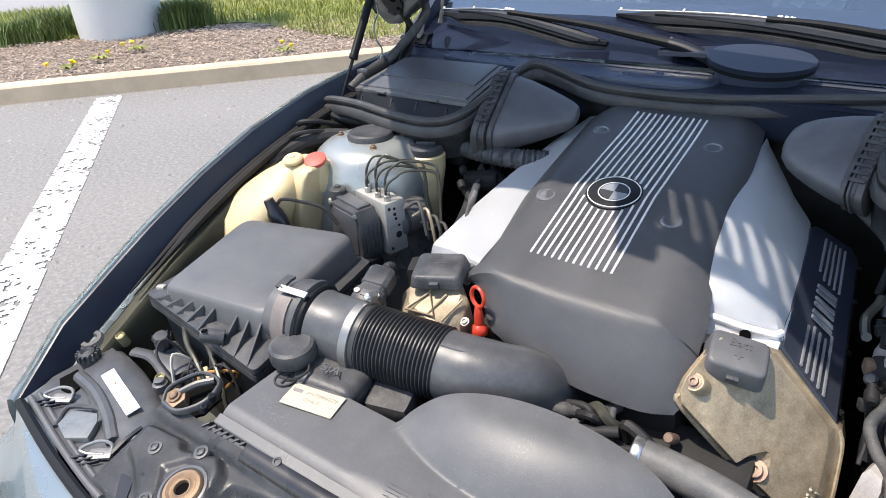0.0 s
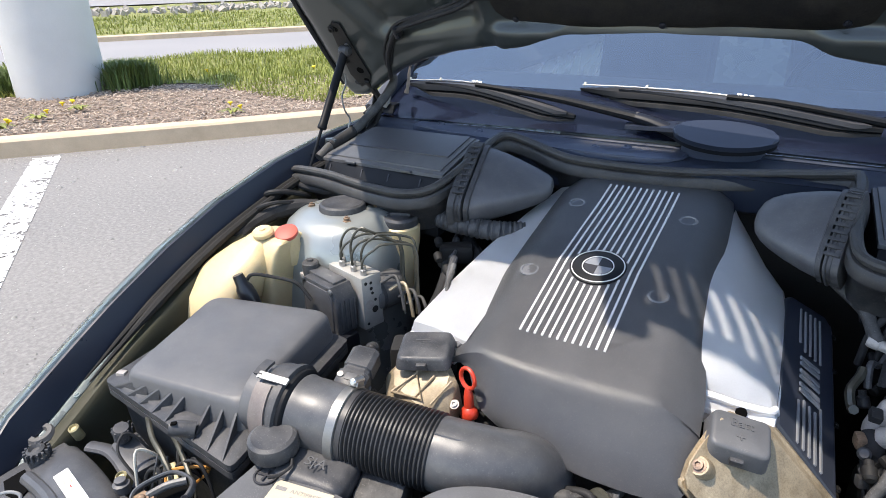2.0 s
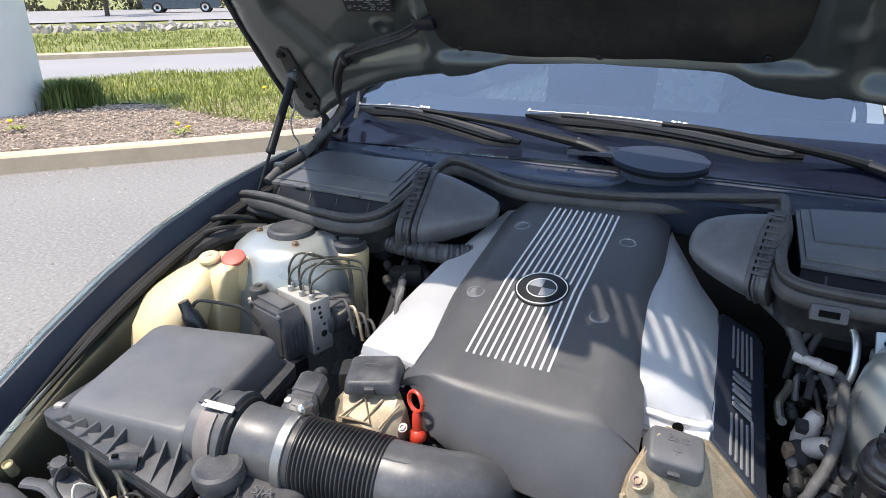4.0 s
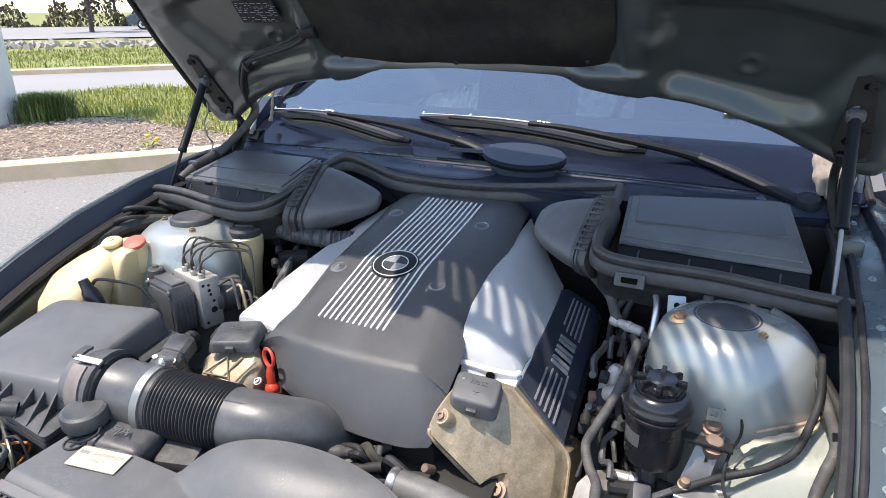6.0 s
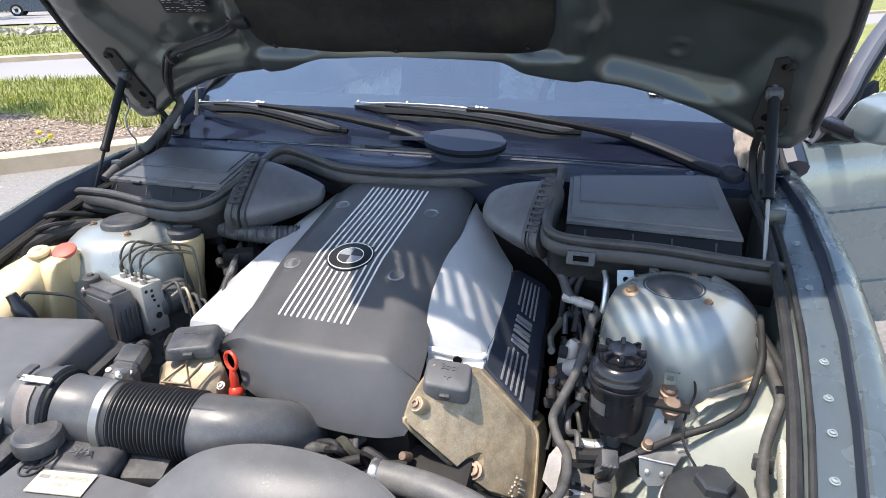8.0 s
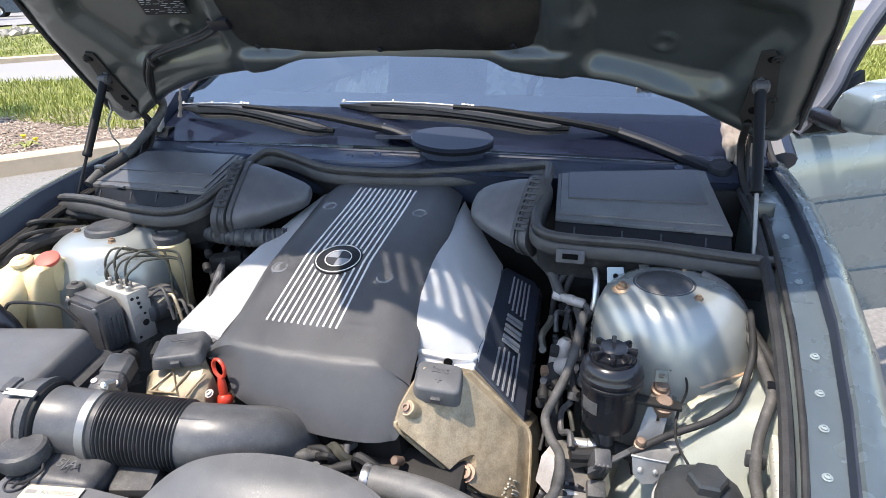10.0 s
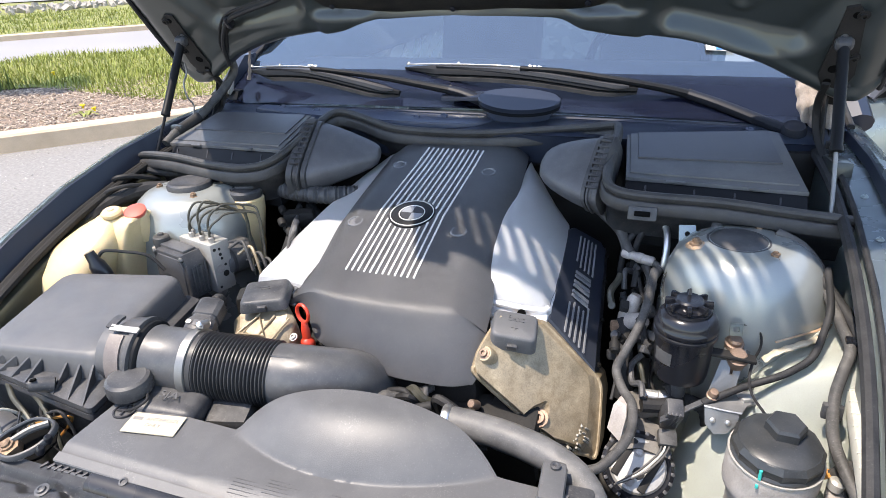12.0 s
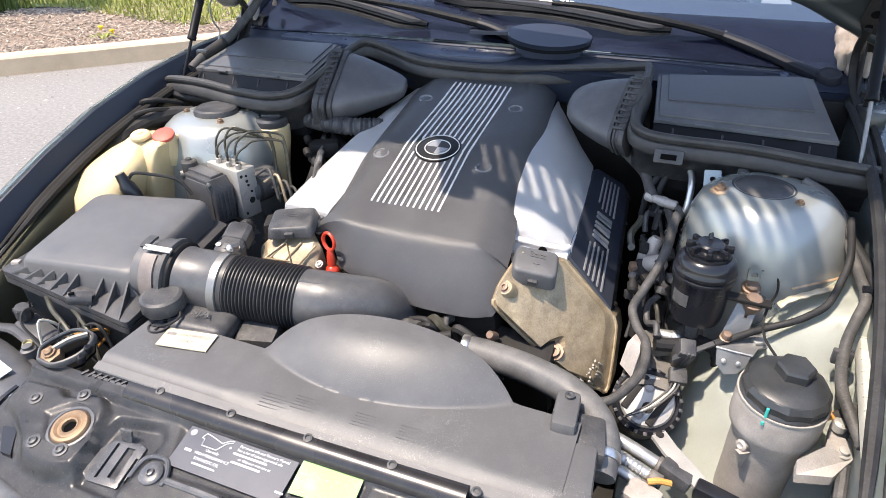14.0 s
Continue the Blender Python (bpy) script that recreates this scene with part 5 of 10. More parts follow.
# felt insulation pad
padbm = sheet(lambda a, b: hood_pt(0.335 * (2 * a - 1) * (1 - 0.04 * (abs(2 * b - 1)) ** 8), 0.050 + 0.84 * b, -0.004 + 0.006 * noise.noise(Vector((a * 5, b * 9, 0))) + 0.012 * (abs(2 * a - 1) ** 10 + abs(2 * b - 1) ** 14)), 40, 60, 0.006)
part("insulation_pad", padbm, M["pad"], hood, "dark felt insulation pad, stained")
for x, s in ((-0.28, 0.07), (0.28, 0.07), (0.0, 0.06), (-0.29, 0.55), (0.29, 0.55), (0.1, 0.75), (-0.12, 0.4)):
    part("pad_clip", lathe([(0.0065, 0), (0.006, 0.002), (0.003, 0.003)], hood_pt(x, s, 0.0), -HN, 12), M["plastic_gloss"], hood)
for s in (-1, 1):
    x = s * 0.53
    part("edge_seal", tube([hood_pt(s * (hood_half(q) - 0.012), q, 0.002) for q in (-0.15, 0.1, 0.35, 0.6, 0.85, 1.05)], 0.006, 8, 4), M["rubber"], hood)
    for q in (0.33, 0.72):
        part("bump_stop", lathe([(0.014, 0), (0.014, 0.012), (0.008, 0.02)], hood_pt(s * 0.765, q, 0.0), -HN, 12), M["rubber"], hood)
    # hinge plate with holes, its arm and the cables beside it
    # plate near-black: the shade it lies in is put into the colour
    hp = part("hinge_plate", loft([[hood_pt(s * a, q, o) for a, q in ((0.722, 0.06), (0.742, 0.065), (0.757, 0.04), (0.778, -0.10), (0.765, -0.145), (0.735, -0.15), (0.716, -0.10), (0.72, -0.03))] for o in (-0.012, -0.006)]), M["dark"], hood, "hinge plate with holes, its shade painted dark")
    for q, r in ((0.045, 0.007), (-0.010, 0.006), (-0.03, 0.006), (-0.085, 0.010), (-0.118, 0.007)):
        part("plate_hole", lathe([(r, 0.0), (r * 0.95, 0.0012), (r * 0.8, 0.0005)], hood_pt(s * (0.742 - 0.1 * min(0, q + 0.05) * -1), q, -0.012), -HN, 14), M["recess_shade"], hp, "black disc painted as hole shade")
    for a, q in ((0.752, 0.045), (0.765, -0.055)):
        bolt(hp, hood_pt(s * a, q, -0.012), -HN, 0.007, "dark")
    part("hinge_arm", tube([hood_pt(s * 0.768, -0.13, -0.01), Vector((s * 0.768, 0.45, 1.06)), Vector((s * 0.765, 0.48, 0.98)), Vector((s * 0.76, 0.36, 0.93))], 0.013, 8, 5, flat=0.5), M["dark"], hood)
    part("hinge_link", tube([hood_pt(s * 0.735, -0.12, -0.016), Vector((s * 0.738, 0.43, 1.04)), Vector((s * 0.745, 0.42, 0.985)), Vector((s * 0.755, 0.33, 0.945))], 0.008, 8, 5, flat=0.5), M["dark"], hood)
    # two dark plates added to close bright gaps by hinge and pillar
    part("hinge_gap_plate", loft([[Vector((s * x, y, z)) for y, z in ((0.37, 0.95), (0.43, 0.965), (0.455, 1.04), (0.435, 1.075), (0.42, 1.03), (0.395, 0.985))] for x in (0.751, 0.755)]), M["dark"], hood, "dark plate added to fill the gap by the hinge")
    part("pillar_gap_plate", loft([[Vector((s * x, y, z)) for y, z in ((0.47, 0.95), (0.60, 0.98), (0.66, 1.10), (0.60, 1.10), (0.50, 1.03))] for x in (0.772, 0.80)]), M["lid"], car, "dark plate added to fill the gap below the pillar")
    part("hinge_base", box((s * 0.768, 0.33, 0.945), (0.035, 0.16, 0.035), 0.006, rot(-8, 0, 0)), M["hood_deep"], car)
    for k in range(3):
        part("base_stud", lathe([(0.008, 0), (0.008, 0.012), (0.005, 0.014)], (s * 0.762, 0.27 + 0.05 * k, 0.957 + 0.006 * k), (0, -0.2, 1), 8), M["dark"], car)
hinge_hose = [(-0.70, 0.405, 1.155), (-0.70, 0.42, 1.13), (-0.70, 0.447, 1.089), (-0.715, 0.423, 1.049), (-0.73, 0.378, 1.014), (-0.745, 0.322, 0.98), (-0.765, 0.251, 0.955), (-0.77, 0.21, 0.935)]
part("loom_sleeve", tube(hinge_hose, 0.0115, 12, 7, radii=lambda t: 1.0 + 0.06 * math.sin(t * 60)), M["rubber_dusty"], hood, "thick dusty grey loom sleeve")
part("sleeve_end", tube(hinge_hose[-3:-1], 0.0145, 12, 2), M["rubber"], hood)
part("thin_cable", tube([(-0.76, 0.326, 1.12), (-0.76, 0.326, 1.095), (-0.76, 0.307, 1.069), (-0.755, 0.306, 1.035), (-0.75, 0.317, 1.013), (-0.75, 0.311, 0.994), (-0.752, 0.30, 0.965)], 0.0022, 8, 6), M["zinc"], hood, "thin pale washer hose")
# service label on the frame
T = frame3((1, 0, 0), -HD)
lc = hood_pt(-0.472, 0.172, 0.0195)
lab = part("service_label", box(lc, (0.116, 0.058, 0.0012), 0.0, T), M["label_dark"], hood, "dark metallic service label with small print", 0)
rnd = random.Random(2)
TS = T @ rot(0, 0, 0)
for k in range(11):
    x = -0.053
    while x < 0.045:
        w = rnd.uniform(0.006, 0.02)
        if rnd.random() < 0.72:
            part("text_bar", box(lc - HN * 0.0013 + Vector((x + w / 2, 0, 0)) - HD * (0.024 - k * 0.0047), (w * 0.8, 0.0009, 0.0006), 0, T), M["ink_faint"], lab, smooth=0)
        x += w + 0.003
# washer hose under the hood with its clip
hose = thing("washer_hose", hood_pt(-0.36, 0.1), "black corrugated washer hose clipped under the hood", "hose")
hp = [hood_pt(-0.345, 0.125, 0.012), hood_pt(-0.40, 0.10, -0.004), hood_pt(-0.50, 0.07, -0.008), hood_pt(-0.575, 0.04, -0.010), hood_pt(-0.63, -0.03, -0.012), hood_pt(-0.655, -0.10, -0.012),
      Vector((-0.69, 0.46, 1.03)), Vector((-0.705, 0.43, 0.985)), Vector((-0.73, 0.36, 0.96)), Vector((-0.775, 0.22, 0.945)), Vector((-0.79, 0.14, 0.92))]
for dx, dz, r in ((0.0, 0.0, 0.0062), (0.010, 0.010, 0.0045), (-0.008, 0.010, 0.0035)):
    part("hose_run", tube([p + Vector((dx * (1 + 0.3 * math.sin(i * 2.1)), 0.003, dz)) for i, p in enumerate(hp[:6])] + [Vector((-0.70, 0.42, 1.13)) + Vector((dx * 0.6, 0, dz * 0.4)), Vector((-0.70, 0.44, 1.095))], r, 8, 8), M["rubber"], hose)

part("clip", box(hood_pt(-0.345, 0.13, 0.012), (0.05, 0.03, 0.035), 0.008, T), M["plastic_gloss"], hose)
part("clip", box(hood_pt(-0.575, 0.035, -0.004), (0.014, 0.03, 0.022), 0.005, T), M["plastic_gloss"], hose)


def gas_strut(s):
    top, bot = Vector((s * 0.735, 0.302, 1.178)), Vector((-0.755, 0.145, 0.905)) if s < 0 else Vector((0.737, 0.122, 0.905))
    ob = thing("gas_strut", bot, "black gas strut holding the hood up", "gas strut", "hood gas struts")
    mid = top.lerp(bot, 0.62)
    d = (bot - top).normalized()
    part("cylinder", lathe([(0.006, 0), (0.0100, 0.004), (0.0100, (mid - top).length - 0.012), (0.0112, (mid - top).length - 0.010), (0.0112, (mid - top).length - 0.002), (0.008, (mid - top).length)], top, d, 16), M["trim"], ob)
    part("rod", lathe([(0.0038, 0), (0.0038, (bot - mid).length)], mid, d, 10), M["zinc"] if s > 0 else M["trim"], ob)
    part("ball_socket", lathe([(0.008, -0.015), (0.013, -0.01), (0.013, 0.01), (0.008, 0.015)], top, (s, 0, 0), 12), M["plastic"], ob)
    part("ball_stud", lathe([(0.007, 0), (0.007, 0.03), (0.011, 0.032), (0.011, 0.045)], top + Vector((0, 0.0, 0.004)), HN, 10), M["steel"], ob)
    part("ball_socket", lathe([(0.008, -0.012), (0.011, -0.008), (0.011, 0.008), (0.008, 0.012)], bot, (s, 0, 0), 12), M["plastic"], ob)


gas_strut(-1)
gas_strut(1)


def nose_pt(x, k, off=0.0):
    """A point of the unseen drooping nose, skewed to place its shadow: k from 0 at the hood's front edge to 1 at the
    lip.
    """
    a, b = (0.94 + 0.25 * x, 0.034), (1.25 + 0.25 * x, -0.020)
    return hood_pt(x, a[0] + (b[0] - a[0]) * k, a[1] + (b[1] - a[1]) * (0.3 * k + 0.7 * k * k) + off)


def kidney(s):
    """A chrome-framed grille in the hood's nose."""
    k = part("grille", bmesh.new(), M["steel"], hood, "chrome-framed slatted grille")
    ring = []
    for i in range(25):
        a = 2 * math.pi * i / 24
        ca, sa = math.cos(a), math.sin(a)
        ring.append(nose_pt(s * 0.150 + 0.112 * math.copysign(abs(ca) ** 0.6, ca), 0.46 + 0.38 * math.copysign(abs(sa) ** 0.6, sa), 0.004))
    part("grille_frame", tube(ring, 0.007, 8, 2), M["steel"], k)
    for i in range(8):
        x = s * 0.150 - 0.094 + 0.0268 * i
        part("grille_slat", loft([[nose_pt(x - 0.0055, q, 0.006), nose_pt(x + 0.0055, q, 0.006), nose_pt(x + 0.0055, q, -0.008), nose_pt(x - 0.0055, q, -0.008)] for q in (0.09, 0.35, 0.6, 0.83)]), M["trim"], k)
    return k


kidney(-1)
kidney(1)
# rim strips sized for the shadow edge that the unseen nose casts
for x0, x1, k0, k1 in ((-0.262, 0.262, 0.84, 0.95), (-0.32, -0.262, -0.05, 1.12), (0.262, 0.29, -0.05, 0.95), (-0.038, 0.038, 0.0, 0.84), (-0.262, 0.262, -0.06, 0.08)):
    part("nose_rim", loft([[nose_pt(x, k0 + (k1 - k0) * q / 4, 0.008) for q in range(5)] + [nose_pt(x, k1 - (k1 - k0) * q / 4, -0.008) for q in range(5)] for x in (x0, x0 + (x1 - x0) / 3, x0 + (x1 - x0) * 2 / 3, x1)]), M["paint"], hood)

# ---- engine covers ----
TOPZ = [(-0.285, 0.712), (-0.282, 0.735), (-0.274, 0.762), (-0.258, 0.790), (-0.236, 0.811), (-0.205, 0.828), (-0.16, 0.8455), (0.0, 0.897), (0.2, 0.930), (0.28, 0.9465), (0.335, 0.950)]


def topz(y):
    return lerp_rows(TOPZ, y)[0]


def engine_cover():
    ob = thing("engine_cover", (0, 0, 0.82), "dark grey plastic engine cover with bright stripes and round emblem", "engine cover")
    # rows: y, middle height, left edge, right edge, drop of left and right edge
    rows = [(0.342, 0.930, -0.150, 0.150, 0.030, 0.030), (0.335, 0.950, -0.158, 0.158, 0.028, 0.028), (0.28, 0.9465, -0.165, 0.165, 0.030, 0.030), (0.2, 0.930, -0.168, 0.170, 0.034, 0.036), (0.1, 0.9145, -0.166, 0.170, 0.038, 0.040),
            (0.0, 0.897, -0.164, 0.174, 0.042, 0.040), (-0.08, 0.8725, -0.160, 0.188, 0.044, 0.038), (-0.13, 0.8555, -0.160, 0.200, 0.044, 0.036), (-0.16, 0.8455, -0.162, 0.206, 0.042, 0.034),
            (-0.19, 0.834, -0.168, 0.209, 0.040, 0.032), (-0.208, 0.8275, -0.172, 0.210, 0.040, 0.032), (-0.218, 0.8235, -0.166, 0.211, 0.036, 0.032), (-0.226, 0.8175, -0.142, 0.211, 0.026, 0.031), (-0.233, 0.8085, -0.124, 0.211, 0.020, 0.028),
            (-0.248, 0.787, -0.108, 0.211, 0.016, 0.022), (-0.263, 0.7655, -0.092, 0.211, 0.012, 0.015), (-0.2685, 0.756, -0.082, 0.211, 0.008, 0.012), (-0.276, 0.742, -0.055, 0.209, 0.002, 0.006), (-0.283, 0.729, -0.010, 0.203, -0.004, 0.002), (-0.286, 0.7235, 0.030, 0.193, -0.006, -0.002)]
    n = 28

    def section(r, down=0.0):
        y, z, xl, xr, dl, dr = r
        out = []
        for i in range(n + 1):
            k = 2 * i / n - 1
            x = xl + (xr - xl) * i / n
            d = (dl if k < 0 else dr) * (max(0.0, abs(k) - 0.62) / 0.38) ** 2.0
            fy = 0.012 * (abs(k) ** 3) if y < -0.22 else 0.0
            out.append(Vector((x, y + fy, z - d - down)))
        return out
    bm = loft([section(r) for r in rows], False, False)
    bmesh.ops.solidify(bm, geom=bm.faces[:], thickness=-0.004)
    part("cover_shell", bm, M["plastic_soft"], ob)
    # recess for the dipstick at the front corner
    part("corner_shoulder", prism([(-0.186, -0.175), (-0.150, -0.150), (-0.10, -0.150), (-0.078, -0.185), (-0.068, -0.235), (-0.088, -0.250), (-0.112, -0.236), (-0.158, -0.236), (-0.176, -0.215)], -0.030, 0.0, 0.010, rot(10, 6), (0.006, 0.031, 0.835), seg=4), M["plastic_soft"], ob)
    for i in range(12):
        x = -0.0655 + 0.131 * i / 11
        gap = math.sqrt(max(0, 0.0475 ** 2 - x * x))
        runs = [(-0.163, -gap), (gap, 0.277)]
        for a, b in runs:
            ring = []
            for k in range(9):
                y = a + (b - a) * k / 8
                z = topz(y)
                ring.append([Vector((x - 0.0021, y, z - 0.002)), Vector((x + 0.0021, y, z - 0.002)), Vector((x + 0.0016, y, z + 0.0020)), Vector((x - 0.0016, y, z + 0.0020))])
            part("trim_strip", loft(ring), M["stripe"], ob)
    # emblem: plain round badge
    T = frame3((1, 0, 0), (0, 1, 0.225))
    c = Vector((0, 0.0, 0.8962))
    nrm = T @ Vector((0, 0, 1))
    badge = part("emblem", lathe([(0.046, -0.003), (0.046, 0.0006), (0.045, 0.0012), (0.0, 0.0014)], c, nrm, 40), M["label_dark"], ob, "round dark badge with silver rings")
    for r in (0.0435, 0.026):
        part("emblem_ring", lathe([(r, 0.0008), (r, 0.0022), (r - 0.0016, 0.0024), (r - 0.0018, 0.0008)], c, nrm, 40, cap=False), M["stripe"], badge)
    for q in (0, 1, 2, 3):
        pts = [(0, 0)] + [(0.0225 * math.cos(a), 0.0225 * math.sin(a)) for a in (radians(90 * q + 90 * k / 6) for k in range(7))]
        part("emblem_quarter", prism(pts, 0.001, 0.0022, 0, T, c), M["stripe_dull"] if q % 2 else M["ink"], badge)
    for x, y in ((-0.105, -0.037), (0.107, -0.036), (-0.106, 0.194), (0.102, 0.190)):
        p = Vector((x, y, topz(y) - (0.002 if y > 0 else 0.002)))
        cap = part("screw_cap", lathe([(0.0165, -0.004), (0.0165, 0.004), (0.015, 0.0052), (0.0125, 0.0052), (0.0115, 0.0035), (0.0, 0.0034)], p - nrm * 0.002, nrm, 24, cap=False), M["plastic_soft"], ob)
        part("cap_slot", box(p + nrm * 0.0012, (0.011, 0.0026, 0.0014), 0.0004, T @ rot(0, 0, 35)), M["plastic_soft"], cap)
    return ob


engine_cover()


def silver_cover(name, rings, label, s):
    ob = thing("bank_cover", rings[0][0], label, "engine cover", "silver bank covers")
    b = loft(rings, False, False)
    bmesh.ops.solidify(b, geom=b.faces[:], thickness=0.004 * s)
    part("cover_shell", b, M["silver"], ob)
    edge = [r[-1] for r in rings[1:]]
    out = Vector((-s, 0, 0)) * 0.0009
    hem = loft([[p + out, p + out * 4 + Vector((0, 0, -0.004)), p + out * 4 + Vector((0, 0, -0.012)), p + Vector((0, 0, -0.012))] for p in edge])
    part("hem", hem, M["silver"], ob, "stepped lower edge")
    part("front_lip", loft([[p + Vector((0, -0.001, 0.004)), p + Vector((0, -0.010, 0.001)), p + Vector((0, -0.012, -0.005)), p + Vector((0, -0.004, -0.010)), p + Vector((0, 0.004, -0.010))] for p in rings[0]]), M["silver"], ob, "turned-out front lip")
    part("front_step", loft([[p + Vector((0, -0.004, -0.011)), p + Vector((0, -0.012, -0.014)), p + Vector((0, -0.012, -0.021)), p + Vector((0, 0.0, -0.021))] for p in rings[0]]), M["silver"], ob, "lower step of the front lip")
    return ob


# right bank: inner top edge, shoulder, outer edge, hem
right_bank = silver_cover("bank_cover", [
    [Vector(p) for p in r] for r in (
        ((0.196, -0.128, 0.780), (0.240, -0.131, 0.780), (0.292, -0.118, 0.778), (0.294, -0.114, 0.772)),
        ((0.194, -0.124, 0.795), (0.236, -0.124, 0.797), (0.288, -0.110, 0.788), (0.294, -0.108, 0.780)),
        ((0.190, -0.112, 0.826), (0.228, -0.110, 0.826), (0.278, -0.098, 0.806), (0.291, -0.096, 0.786)),
        ((0.184, -0.090, 0.846), (0.222, -0.086, 0.842), (0.272, -0.076, 0.815), (0.290, -0.074, 0.789)),
        ((0.176, -0.040, 0.862), (0.214, -0.036, 0.856), (0.268, -0.020, 0.816), (0.290, -0.016, 0.783)),
        ((0.166, 0.060, 0.874), (0.204, 0.060, 0.868), (0.262, 0.075, 0.824), (0.287, 0.080, 0.791)),
        ((0.164, 0.160, 0.888), (0.196, 0.160, 0.880), (0.250, 0.165, 0.836), (0.280, 0.170, 0.800)),
        ((0.163, 0.240, 0.898), (0.184, 0.240, 0.892), (0.232, 0.235, 0.850), (0.268, 0.232, 0.809)),
        ((0.162, 0.300, 0.906), (0.170, 0.300, 0.902), (0.196, 0.290, 0.874), (0.232, 0.278, 0.830)),
        ((0.162, 0.336, 0.910), (0.164, 0.335, 0.908), (0.168, 0.332, 0.902), (0.174, 0.326, 0.894)))],
    "silver painted plastic cover over the cylinder bank", -1)
part("front_bead", tube([(0.196, -0.131, 0.800), (0.219, -0.131, 0.799), (0.244, -0.130, 0.796), (0.268, -0.123, 0.792), (0.284, -0.115, 0.788), (0.290, -0.104, 0.787)], 0.0055, 10, 5), M["silver"], right_bank, "rounded bead along the front edge")
part("lower_skirt", loft([[Vector((x, y - 0.004, z)), Vector((x, y - 0.008, z - 0.016)), Vector((x, y - 0.002, z - 0.018)), Vector((x, y, z - 0.002))] for x, y, z in ((0.198, -0.129, 0.797), (0.220, -0.129, 0.796), (0.246, -0.128, 0.793), (0.270, -0.121, 0.789), (0.290, -0.112, 0.784))]), M["silver"], right_bank, "skirt below the bead")
part("notch", lathe([(0.0075, -0.004), (0.0075, 0.004)], (0.250, -0.134, 0.788), (0.15, -0.9, 0.4), 18), M["recess_shade"], right_bank, "black disc painted as notch shade")
silver_cover("bank_cover", [
    [Vector(p) for p in r] for r in (
        ((-0.156, -0.196, 0.800), (-0.215, -0.176, 0.790), (-0.276, -0.148, 0.772), (-0.280, -0.142, 0.768)),
        ((-0.142, -0.194, 0.818), (-0.213, -0.172, 0.812), (-0.273, -0.143, 0.793), (-0.280, -0.136, 0.775)),
        ((-0.140, -0.186, 0.824), (-0.212, -0.164, 0.818), (-0.270, -0.135, 0.799), (-0.281, -0.128, 0.780)),
        ((-0.145, -0.080, 0.838), (-0.208, -0.060, 0.836), (-0.262, -0.035, 0.822), (-0.278, -0.025, 0.800)),
        ((-0.140, 0.060, 0.862), (-0.198, 0.075, 0.864), (-0.244, 0.090, 0.852), (-0.264, 0.098, 0.826)),
        ((-0.142, 0.200, 0.890), (-0.184, 0.205, 0.892), (-0.220, 0.215, 0.880), (-0.240, 0.220, 0.852)),
        ((-0.158, 0.330, 0.914), (-0.168, 0.331, 0.912), (-0.190, 0.334, 0.905), (-0.205, 0.334, 0.880)))],
    "silver painted plastic cover, sunlit, over the cylinder bank", 1)


def coil_cover():
    """The dark side cover with stripes."""
    ob = thing("coil_cover", (0.33, 0.05, 0.74), "dark blue-grey side cover with silver stripes and raised block", "engine cover")
    A, B = Vector((0.292, -0.125, 0.776)), Vector((0.378, -0.138, 0.690))   # front, top and bottom
    C, D = Vector((0.272, 0.225, 0.806)), Vector((0.350, 0.235, 0.764))     # rear

    def P(u, v, o=0.0):
        p = A.lerp(B, u).lerp(C.lerp(D, u), v)
        nn = (B - A).cross(C - A).normalized()
        nn = nn if nn.z > 0 else -nn
        return p + nn * o
    rim = [(0.0, 0.0), (1.0, 0.0), (1.0, 0.95), (0.85, 1.0), (0.1, 1.0), (0, 0.95)]
    bm = loft([[P(u, v, -0.02) for u, v in rim], [P(u, v, 0.0) for u, v in rim], [P(0.5 + (u - 0.5) * 0.95, 0.5 + (v - 0.5) * 0.98, 0.005) for u, v in rim]])
    part("cover_shell", bm, M["coil_navy"], ob, "dark blue-black plastic")
    for k in range(5):
        u = 0.30 + 0.10 * k
        for a, b in ((0.03, 0.30), (0.62, 0.93)) if k in (1, 2, 3) else ((0.03, 0.27 + 0.02 * k), (0.66 - 0.01 * k, 0.93)):
            part("trim_strip", loft([[P(u, v, 0.005), P(u + 0.030, v, 0.005), P(u + 0.028, v, 0.0075), P(u + 0.002, v, 0.0075)] for v in (a, b)]), M["stripe_dull"], ob)
    # raised bars in place of the maker's mark
    for k in range(3):
        for v0 in (0.335 + 0.088 * k, 0.335 + 0.088 * k + 0.036):
            part("raised_bar", loft([[P(0.33, v, 0.005), P(0.70, v + 0.012, 0.005), P(0.69, v + 0.012, 0.0075), P(0.34, v, 0.0075)] for v in (v0, v0 + 0.022)]), M["stripe_dull"], ob)
    part("flange", loft([[P(1.02, v, 0.0), P(1.2, v, -0.012), P(1.2, v, -0.016), P(1.02, v, -0.02)] for v in (-0.02, 0.5, 0.98)]), M["plastic"], ob)
    for v in (0.1, 0.4, 0.7, 0.92):
        bolt(ob, P(1.11, v, -0.004), (0.6, 0, 0.8), 0.004, "dark")


coil_cover()


